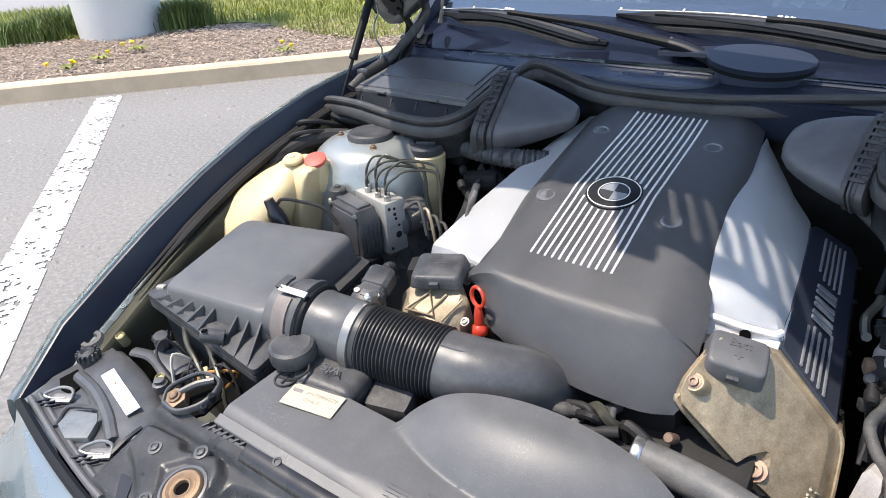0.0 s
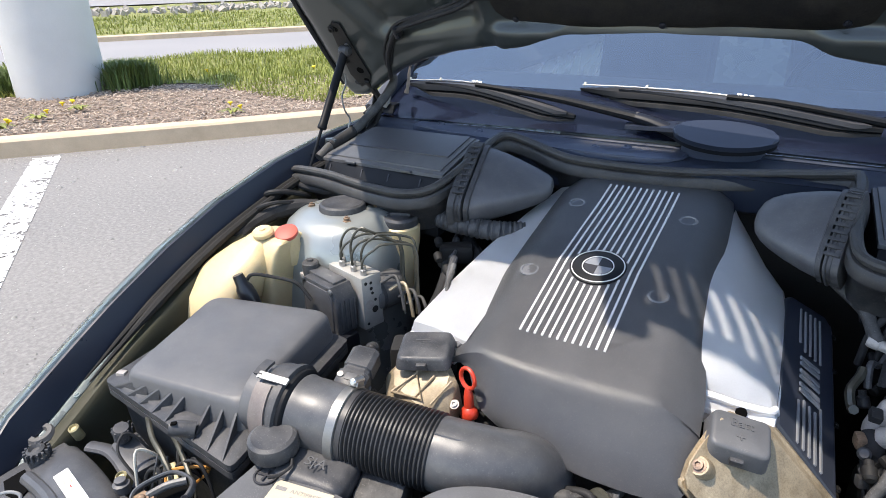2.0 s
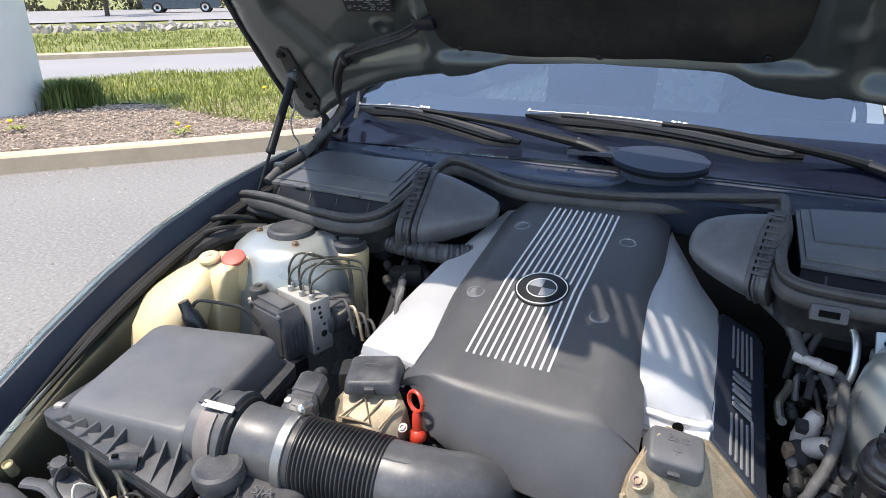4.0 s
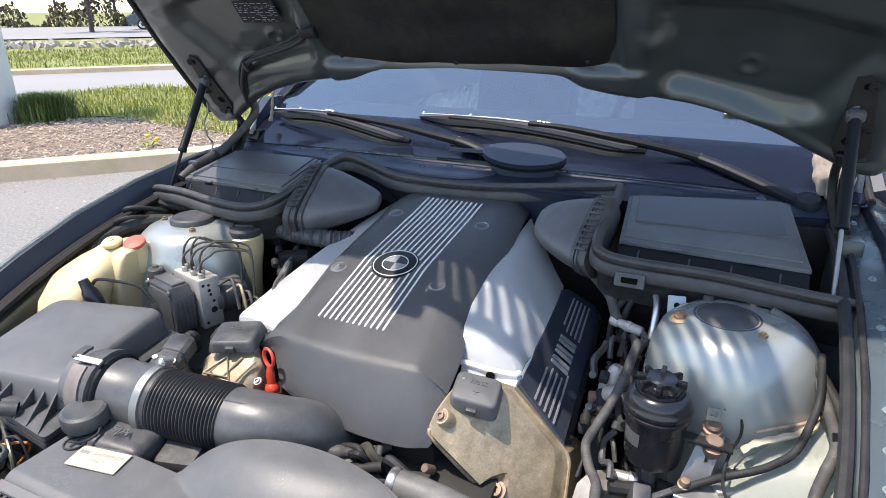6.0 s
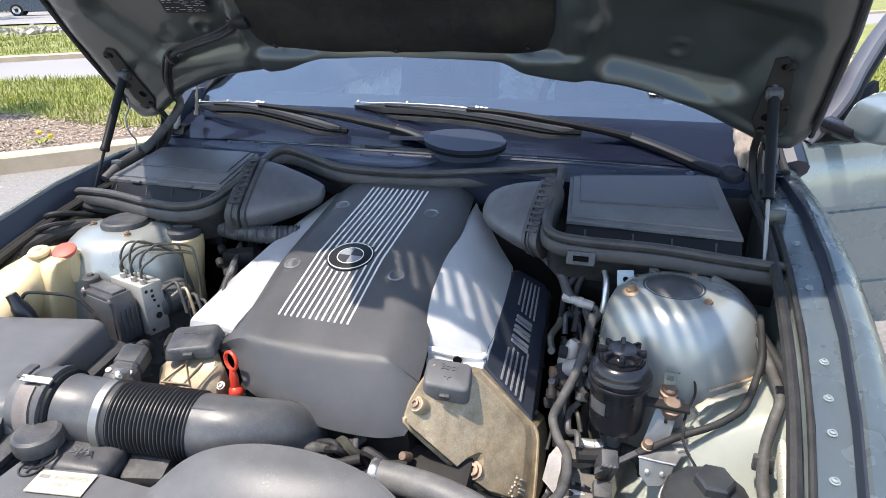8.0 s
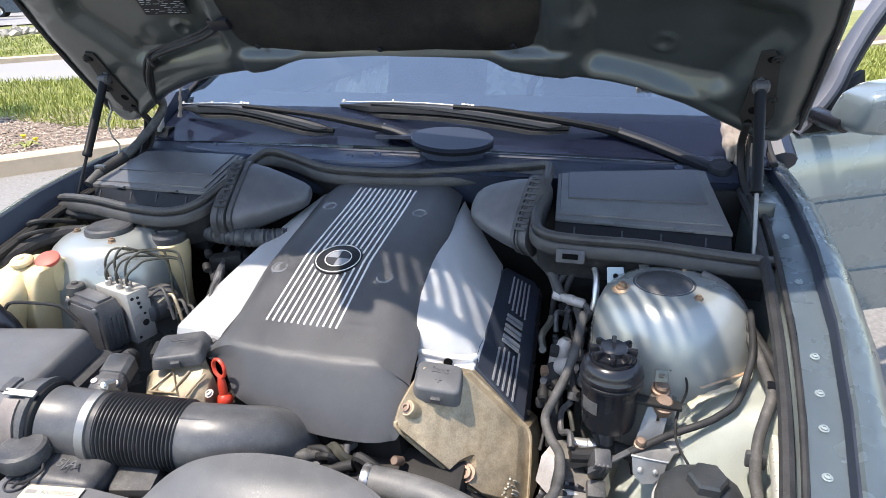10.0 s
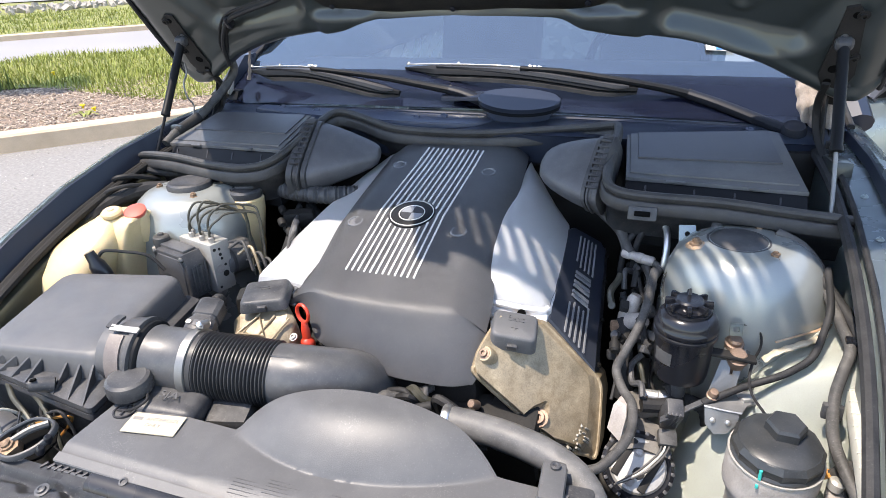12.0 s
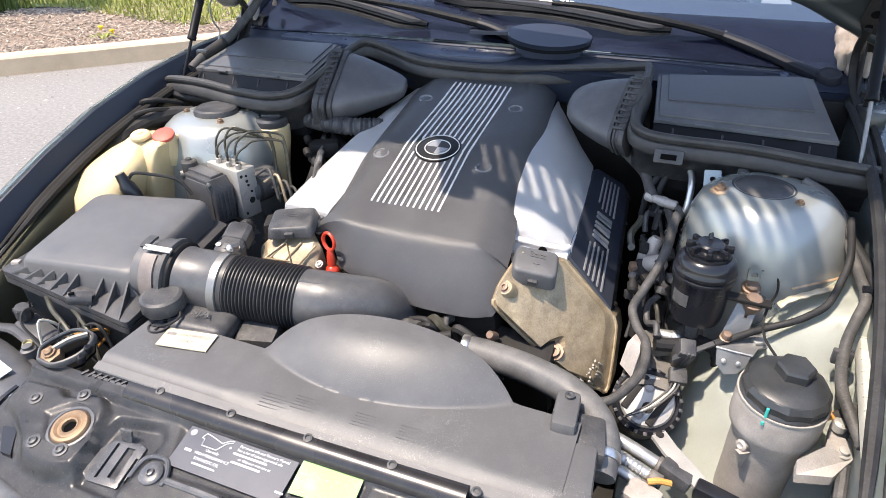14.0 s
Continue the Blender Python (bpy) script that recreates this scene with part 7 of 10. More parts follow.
    part("symbol_ring", lathe([(0.017, -0.004), (0.017, 0.0006), (0.0145, 0.0006), (0.0145, -0.001)], (-0.277, -0.503, 0.7435), (0, 0, 1), 24, cap=False), M["ink"], ob)
    part("symbol_bar", box((-0.277, -0.503, 0.7437), (0.026, 0.003, 0.0008), 0, T2), M["ink"], ob, smooth=0)
    part("symbol_bar", box((-0.277, -0.503, 0.7438), (0.003, 0.020, 0.0008), 0, T2), M["ink"], ob, smooth=0)
    return ob


shroud()


def expansion_tank():
    ob = thing("coolant_tank", (-0.27, -0.45, 0.66), "black coolant expansion tank with round screw cap", "coolant tank")
    part("tank_neck", box((-0.232, -0.456, 0.716), (0.108, 0.075, 0.060), 0.022, rot(0, 6, 10), 4), M["plastic"], ob)
    part("tank_body", box((-0.25, -0.45, 0.65), (0.16, 0.10, 0.10), 0.02, rot(0, 0, 10)), M["plastic"], ob)
    at = (-0.292, -0.469, 0.750)
    cap = part("cap", lathe([(0.033, 0.004), (0.0345, 0.007), (0.0345, 0.023), (0.033, 0.028), (0.028, 0.031), (0.024, 0.0305), (0.012, 0.0315), (0.0, 0.0315)], at, (0.02, -0.06, 1), 40, cap=False), M["plastic"], ob, "black screw cap")
    for k in range(24):
        a = 2 * math.pi * k / 24
        part("grip", box(Vector(at) + Vector((0.0345 * math.cos(a), 0.0345 * math.sin(a), 0.015)), (0.0012, 0.003, 0.014), 0.0004, rot(0, 0, math.degrees(a))), M["plastic"], cap, smooth=0)
    part("tether", tube([Vector(at) + Vector((0.036, -0.004, 0.008)), Vector(at) + Vector((0.042, -0.014, 0.004)), Vector(at) + Vector((0.038, -0.032, 0.002)), Vector(at) + Vector((0.030, -0.044, 0.004))], 0.0022, 8, 6), M["rubber"], ob)
    lettering("S|A", 0.022, Vector((-0.225, -0.462, 0.7535)), rot(0, 6, 12), M["plastic_grey"], ob)
    part("side_cover", box((-0.150, -0.420, 0.695), (0.07, 0.06, 0.05), 0.012, rot(10, 0, 14)), M["rubber_dusty"], ob)


expansion_tank()


def front_panel():
    ob = thing("radiator_support", (0.0, -0.70, 0.62), "black painted steel radiator support panel with latch and labels", "front panel")

    def P(x, y, o=0.0):
        return Vector((x, y, 0.708 + 0.25 * (y + 0.62) - 0.02 * (x + 0.1) + o))
    Tn = frame3((1, 0, -0.02), (0, 1, 0.25))

    def inside(poly, x, y):
        """Way inside a closed outline, in metres; negative outside."""
        best, odd = 9.0, False
        for (ax, ay), (bx, by) in zip(poly, poly[1:] + poly[:1]):
            t = max(0.0, min(1.0, ((x - ax) * (bx - ax) + (y - ay) * (by - ay)) / ((bx - ax) ** 2 + (by - ay) ** 2)))
            best = min(best, math.hypot(x - ax - t * (bx - ax), y - ay - t * (by - ay)))
            if (ay > y) != (by > y) and x < ax + (y - ay) / (by - ay) * (bx - ax):
                odd = not odd
        return best if odd else -best
    plateau = [(-0.400, -0.648), (-0.330, -0.642), (-0.318, -0.652), (-0.303, -0.648), (-0.262, -0.634), (-0.240, -0.650), (-0.222, -0.700), (-0.222, -0.734), (-0.258, -0.752), (-0.300, -0.752), (-0.330, -0.722), (-0.368, -0.700), (-0.398, -0.690)]
    bowl = [(-0.322, -0.684), (-0.296, -0.660), (-0.262, -0.655), (-0.240, -0.672), (-0.236, -0.700), (-0.250, -0.714), (-0.292, -0.716)]
    tray = [(-0.222, -0.652), (-0.150, -0.640), (-0.136, -0.655), (-0.140, -0.690), (-0.150, -0.745), (-0.215, -0.745), (-0.226, -0.700)]
    field = [(-0.126, -0.630), (0.055, -0.622), (0.160, -0.616), (0.160, -0.672), (0.070, -0.692), (-0.100, -0.698)]

    def fn(a, b):
        x = -0.41 + 0.84 * a
        y = -0.80 + 0.187 * b + 0.05 * (abs(x) / 0.4) ** 2 * (1 - b)
        o = 0.0
        o += 0.013 * soft(-0.004, 0.007, inside(plateau, x, y))
        o -= 0.004 * soft(-0.002, 0.005, inside(bowl, x, y))
        o -= 0.010 * soft(-0.004, 0.006, inside(tray, x, y))
        o -= 0.004 * soft(-0.003, 0.004, inside(field, x, y))
        o += 0.010 * soft(-0.636 + 0.02 * (x + 0.25), -0.626 + 0.02 * (x + 0.25), y)
        o -= 0.008 * soft(0.0, 0.02, -0.735 - y)
        return P(x, y, o)
    part("panel", sheet(fn, 190, 60, 0.003), M["blackmetal"], ob, smooth=50)
    # rolled front beam and the glossy rail behind the label
    part("beam", tube([(x, -0.815 + 0.05 * (abs(x) / 0.4) ** 2, 0.640 - 0.02 * x) for x in (-0.4, -0.2, 0, 0.2, 0.42)], 0.024, 12, 5), M["blackmetal"], ob)
    part("rail", loft([[P(x, -0.622 + 0.012 * (x + 0.3) + dy, o) for dy, o in ((-0.008, 0.004), (-0.006, 0.012), (0.0, 0.0165), (0.007, 0.0175), (0.014, 0.0165), (0.020, 0.012), (0.022, 0.002))] for x in (-0.235, -0.1, 0.0, 0.1, 0.2, 0.28)]), M["rail_gloss"], ob, "glossy black rail")
    c = P(-0.269, -0.690, 0.010)
    nz = Tn @ Vector((0, 0, 1))
    part("dish", lathe([(0.0335, -0.001), (0.0320, 0.0025), (0.0285, 0.0030), (0.0265, 0.0)], c, nz, 32, cap=False), M["blackmetal"], ob)
    part("latch_ring", lathe([(0.0262, -0.003), (0.0262, 0.002), (0.0240, 0.0055), (0.0200, 0.0065), (0.0165, 0.004), (0.0142, 0.0045), (0.0122, 0.0065), (0.0100, 0.0055), (0.0088, 0.0), (0.0084, -0.015)], c, nz, 36, cap=False), M["tan_metal"], ob, "tan rusted hood latch ring")
    part("latch_well", lathe([(0.0105, 0.0025), (0.0088, 0.0005), (0.0, 0.0)], c, nz, 20, cap=False), M["recess_shade"], ob, "black disc painted as latch hole shade")
    for x, y in ((-0.353, -0.672), (-0.287, -0.646), (-0.301, -0.724), (-0.254, -0.722)):
        part("screw", lathe([(0.0100, 0), (0.0100, 0.0012), (0.0065, 0.0016), (0.0060, 0.0045), (0.0035, 0.0055), (0.0022, 0.0035)], P(x, y, 0.0135), nz, 16), M["plastic_mid"], ob)
    # slotted bracket in its tray
    b0 = P(-0.184, -0.700, -0.006)
    R = Tn @ rot(0, 0, 4)
    pl = cut(prism([(-0.034, 0.010), (-0.022, 0.026), (0.020, 0.030), (0.030, 0.026), (0.030, -0.020), (0.024, -0.034), (-0.022, -0.034), (-0.036, -0.026)], -0.006, 0.0, 0.002, R, b0), [box(b0 + R @ Vector((0.009, -0.001, 0)), (0.013, 0.044, 0.06), 0, R), box(b0 + R @ Vector((-0.013, -0.002, 0)), (0.0045, 0.050, 0.06), 0, R), box(b0 + R @ Vector((0.0265, -0.010, 0)), (0.004, 0.040, 0.06), 0, R)])
    part("slot_plate", pl, M["blackmetal"], ob)
    part("slot_well", box(b0 - nz * 0.0085, (0.058, 0.054, 0.003), 0.001, R), M["recess_shade"], ob, "slot bottom painted black as shade")
    part("slot_tab", box(b0 + R @ Vector((-0.004, 0.033, 0.007)), (0.018, 0.004, 0.018), 0.001, R @ rot(-25)), M["blackmetal"], ob)
    part("round_washer", lathe([(0.0165, -0.004), (0.016, 0.001), (0.013, 0.003), (0.006, 0.003), (0.005, 0.006), (0.003, 0.0065), (0.002, 0.004)], P(-0.120, -0.703, 0.002), nz, 24), M["blackmetal"], ob)
    part("pressed_bead", tube([P(-0.146, -0.716, 0.001), P(-0.140, -0.688, 0.002), P(-0.112, -0.682, 0.002), P(-0.098, -0.700, 0.001), P(-0.098, -0.712, 0.0)], 0.0035, 8, 8), M["blackmetal"], ob)
    part("pressed_bead", tube([P(-0.095, -0.704, 0.0), P(-0.02, -0.704, 0.002), P(0.03, -0.706, 0.001), P(0.045, -0.694, 0.001), P(0.075, -0.696, 0.0)], 0.005, 8, 8), M["blackmetal"], ob)
    # bracket of black arms with a rusty bolt
    def Q(x, y, o):
        return P(x, y, 0.016 + o)
    rim = [(-0.398, -0.624), (-0.411, -0.606), (-0.404, -0.584), (-0.384, -0.562), (-0.352, -0.560), (-0.340, -0.574), (-0.342, -0.600), (-0.366, -0.624), (-0.398, -0.624)]
    # black floor paints the shade seen in the bracket's openings
    part("bracket_floor", loft([[Q(x, y, o) for x, y in rim[:-1]] for o in (-0.016, -0.012)]), M["recess_shade"], ob, "bracket bottom painted black as shade")
    part("fin", tube([Q(x, y, 0.004) for x, y in rim], 0.0030, 8, 5, flat=1.9), M["plastic_mid"], ob, "black bracket rim")
    part("fin", tube([Q(-0.388, -0.602, 0.006), Q(-0.374, -0.582, 0.008), Q(-0.356, -0.564, 0.006)], 0.0045, 8, 6, flat=1.3), M["plastic_mid"], ob, "black bracket arm")
    part("bolt_seat", prism([(-0.014, -0.012), (0.012, -0.012), (0.016, 0.006), (0.006, 0.016), (-0.012, 0.014), (-0.018, 0.002)], -0.012, 0.003, 0.002, Tn, Q(-0.388, -0.611, 0.003)), M["tan_metal"], ob, "rust-stained bolt seat")
    for x, y in ((-0.338, -0.585), (-0.334, -0.602)):
        part("clip_knob", lathe([(0.006, -0.006), (0.006, 0.004), (0.004, 0.007)], Q(x, y, 0.004), (0.5, 0, 1), 10), M["plastic_gloss"], ob)
    # oil label
    lc = P(-0.026, -0.6575, 0.0015)
    lb = part("oil_label", box(lc, (0.170, 0.058, 0.001), 0, Tn), M["label_navy"], ob, "dark navy label with white oil can drawing and print", 0)
    can = P(-0.062, -0.640, 0.0026)
    line = [(-0.024, 0.000), (-0.020, 0.007), (-0.013, 0.006), (-0.004, 0.004), (0.008, 0.001), (0.016, 0.007), (0.023, 0.009), (0.022, 0.006), (0.014, 0.002), (0.005, -0.010), (-0.018, -0.010), (-0.019, -0.001), (-0.024, 0.000)]
    part("oil_can_outline", tube([can + Tn @ Vector((x, y, 0)) for x, y in line], 0.0007, 5, 1), M["ink_white"], lb)
    part("oil_drop", lathe([(0.0018, 0), (0.001, 0.001)], can + Tn @ Vector((0.0225, -0.001, 0)), nz, 8), M["ink_white"], lb)
    part("round_mark", lathe([(0.005, 0), (0.0048, 0.0006)], P(-0.102, -0.637, 0.0018), nz, 16), M["ink_faint"], lb)
    for k, (txt, sz, y) in enumerate((("Use only", 0.0058, -0.6485), ("HIGH PERFORMANCE", 0.0056, -0.6555), ("SYNTHETIC OIL", 0.0056, -0.6625))):
        lettering(txt, sz, P(-0.060 + (0.004 if k == 1 else 0), y - 0.005, 0.0022), Tn, M["ink_white"], lb, depth=0.0002)
    part("text_bar", box(P(-0.094, -0.6605, 0.0022), (0.010, 0.0035, 0.0006), 0, Tn), M["ink_white"], lb, smooth=0)
    part("text_bar", box(P(-0.060, -0.674, 0.0022), (0.036, 0.0022, 0.0006), 0, Tn), M["ink_white"], lb, smooth=0)
    for txt, x, y in (("For more info see Owner's Manual", 0.010, -0.6345), ("For a list of other approved oils", 0.006, -0.640), ("or visit our web site at", 0.004, -0.651)):
        lettering(txt, 0.0054, P(x, y, 0.0022), Tn, M["ink_white"], lb, depth=0.0002)
    for x, y, w in ((-0.006, -0.6455, 0.052), (-0.006, -0.6565, 0.044), (0.055, -0.672, 0.012)):
        part("text_bar", box(P(x, y, 0.0022), (w, 0.0026, 0.0006), 0, Tn), M["ink_white"], lb, smooth=0)
    gl = P(0.107, -0.6425, 0.0018)
    part("green_sticker", box(gl, (0.086, 0.048, 0.0012), 0, Tn @ rot(0, 0, 3)), M["green_label"], ob, "faded green and white sticker", 0)
    for x in (-0.18, -0.06, 0.06, 0.18, 0.29):
        part("push_pin", lathe([(0.0065, 0), (0.0065, 0.002), (0.0035, 0.003), (0.003, 0.001)], P(x, -0.610 + 0.012 * (x + 0.3), 0.0165), nz, 12), M["plastic"], ob)
    # clip bracket at the shroud corner
    part("bolt", lathe([(0.010, -0.006), (0.010, 0.001), (0.007, 0.0015), (0.0065, 0.005), (0.005, 0.006), (0.003, 0.005)], Q(-0.388, -0.611, 0.008), (-0.05, -0.3, 1), 8), M["rust"], ob, "rusty hex bolt and washer")
    for k in range(9):
        part("grid_bar", box(P(-0.318 + 0.012 * k, -0.613 + 0.0008 * k, 0.010), (0.004, 0.012, 0.006), 0.001, Tn @ rot(0, 0, -35)), M["ink"], ob, smooth=0)
    part("lower_cover", sheet(lambda a, b: Vector((0.02 + 0.42 * a, -0.80 + 0.09 * b, 0.660 - 0.02 * a + 0.02 * b)), 8, 4, 0.003), M["plastic"], ob)


front_panel()


def headlight():
    ob = thing("headlight", (-0.55, -0.66, 0.60), "black headlight housing with white sticker and pale lens edge", "headlight")
    o = [(-0.665, -0.710), (-0.691, -0.658), (-0.690, -0.611), (-0.729, -0.575), (-0.692, -0.555), (-0.583, -0.567), (-0.464, -0.583), (-0.398, -0.631), (-0.390, -0.690), (-0.385, -0.752), (-0.532, -0.730)]
    c = Vector((-0.53, -0.66, 0))

    def ring(k, z):
        return [Vector((c.x + (x - c.x) * k, c.y + (y - c.y) * k, z)) for x, y in o]
    part("housing", loft([ring(0.97, 0.52), ring(1.0, 0.665), ring(0.99, 0.674), ring(0.965, 0.677)]), M["plastic_mid"], ob)
    # lens edge strips towards the bumper
    for d, r, z in ((0.0, 0.008, 0.676), (0.014, 0.005, 0.680), (0.025, 0.004, 0.680)):
        part("lens_strip", tube([(-0.669 + d * 0.6, -0.717 + d, z), (-0.532 + d * 0.4, -0.742 + d, z), (-0.425, -0.757 + d, z), (-0.372, -0.762 + d, z)], r, 8, 5), M["trim"] if r > 0.006 else M["plastic_grey"], ob)
    # raised back of the reflector bowl
    rings = []
    d = Vector((0.26, -0.085, 0)).normalized()
    sd = Vector((d.y, -d.x, 0))
    for k in range(11):
        t = k / 10
        q = Vector((-0.655 + 0.25 * t, -0.586 - 0.075 * t, 0.672))
        r = 0.036 * (0.55 + 0.5 * math.sin(math.pi * (0.12 + 0.76 * t)))
        rings.append([q + sd * r * math.cos(a) * 1.25 + Vector((0, 0, r * 0.62 * math.sin(a))) for a in (math.pi * 2 * i / 24 for i in range(24))])
    part("reflector_back", loft(rings), M["plastic_mid"], ob)
    part("ridge", tube([(-0.640, -0.634, 0.680), (-0.568, -0.643, 0.686), (-0.500, -0.662, 0.686), (-0.452, -0.684, 0.680)], 0.011, 10, 6), M["plastic_mid"], ob)
    T = frame3((0.127, -0.030, 0.0), (0.03, 0.127, 0.02))
    lc = Vector((-0.523, -0.627, 0.6990))
    lb = part("sticker", box(lc, (0.125, 0.021, 0.0014), 0, T), M["white_label"], ob, "white paper sticker", 0)
    for k, (dx, w) in enumerate(((-0.035, 0.014), (-0.022, 0.006), (-0.036, 0.008))):
        part("text_bar", box(lc + T @ Vector((dx, 0.005 - 0.004 * k, 0.001)), (w, 0.0018, 0.0008), 0, T), M["ink_red"] if k == 1 else M["green_label"], lb, smooth=0)
    part("lens", prism([(-0.565, -0.685), (-0.522, -0.667), (-0.505, -0.676), (-0.484, -0.703), (-0.514, -0.722), (-0.552, -0.713)], 0.676, 0.688, 0.004), M["lens"], ob, "pale crumpled lens edge")
    part("lens_rim", tube([(-0.553, -0.716, 0.684), (-0.572, -0.686, 0.688), (-0.545, -0.670, 0.690), (-0.520, -0.662, 0.690), (-0.497, -0.676, 0.688)], 0.004, 8, 5), M["plastic"], ob)
    part("pocket", prism([(-0.666, -0.655), (-0.664, -0.625), (-0.618, -0.643), (-0.610, -0.664), (-0.638, -0.667)], 0.674, 0.680, 0.0), M["recess_shade"], ob, "black patch painted as shade behind the housing edge")
    part("mount_ring", lathe([(0.020, -0.010), (0.022, 0.002), (0.018, 0.009), (0.011, 0.009), (0.008, 0.003), (0.004, 0.002)], (-0.712, -0.572, 0.684), (0.1, -0.2, 1), 22), M["plastic_grey"], ob)
    part("adjuster", lathe([(0.017, -0.012), (0.017, 0.004), (0.013, 0.006), (0.013, 0.014), (0.009, 0.017), (0.006, 0.012)], (-0.660, -0.604, 0.690), (0, -0.1, 1), 20), M["plastic"], ob)
    for k in range(14):
        a = 2 * math.pi * k / 14
        part("adjuster_tooth", box((-0.660 + 0.0165 * math.cos(a), -0.604 + 0.0165 * math.sin(a), 0.697), (0.005, 0.003, 0.014), 0.0008, rot(0, 0, math.degrees(a))), M["plastic"], ob)
    for x, y in ((-0.668, -0.542), (-0.504, -0.571)):
        part("yellow_screw", lathe([(0.0085, -0.02), (0.0085, 0.004), (0.006, 0.006), (0.0045, 0.002)], (x, y, 0.692), (0.1, -0.3, 1), 12), M["brass"], ob, "dull brass screw")
    part("adjuster", lathe([(0.012, -0.014), (0.012, 0.0), (0.008, 0.002), (0.008, 0.007), (0.004, 0.008)], (-0.497, -0.578, 0.690), (0, 0, 1), 12), M["plastic_grey"], ob)
    # sprung clips
    for cx, cy, tw in ((-0.612, -0.672, 30), (-0.447, -0.702, 36)):
        b = part("clip", tube([(cx + 0.018, cy - 0.002, 0.680), (cx + 0.010, cy + 0.010, 0.690), (cx - 0.008, cy + 0.002, 0.694), (cx - 0.024, cy - 0.018, 0.688), (cx - 0.012, cy - 0.016, 0.684), (cx + 0.010, cy - 0.004, 0.684)], 0.0026, 8, 6), M["zinc"], ob, "bright sprung clip")
        part("clip_plate", box((cx + 0.004, cy - 0.006, 0.683), (0.034, 0.018, 0.005), 0.002, rot(6, 0, tw)), M["zinc"], b)
        for k in range(3):
            part("prong", box((cx - 0.018 + 0.013 * k, cy - 0.026 + 0.002 * k, 0.683), (0.003, 0.022, 0.005), 0.001, rot(0, 0, -40)), M["plastic_gloss"], b)
    # holding arm with its bolt
    part("latch_arm", tube([(-0.424, -0.700, 0.686), (-0.425, -0.675, 0.692), (-0.424, -0.652, 0.694)], 0.0055, 6, 3), M["plastic_gloss"], ob)
    part("latch_arm", loft([[Vector((x - w, y, z)), Vector((x + w, y, z)), Vector((x + w, y, z + 0.012)), Vector((x - w, y, z + 0.012))] for x, y, z, w in ((-0.394, -0.650, 0.686, 0.005), (-0.387, -0.690, 0.682, 0.006), (-0.374, -0.702, 0.680, 0.014), (-0.352, -0.727, 0.676, 0.012), (-0.335, -0.745, 0.672, 0.009))]), M["plastic_gloss"], ob, "glossy black holding arm")
    part("washer_plate", box((-0.408, -0.672, 0.686), (0.030, 0.040, 0.006), 0.003, rot(0, 0, -4)), M["plastic_grey"], ob)
    part("bolt", lathe([(0.012, 0), (0.012, 0.003), (0.0075, 0.004), (0.007, 0.009), (0.004, 0.010), (0.003, 0.006)], (-0.410, -0.668, 0.688), (0, -0.15, 1), 16), M["steel"], ob, "bright bolt and washer")
    return ob


headlight()


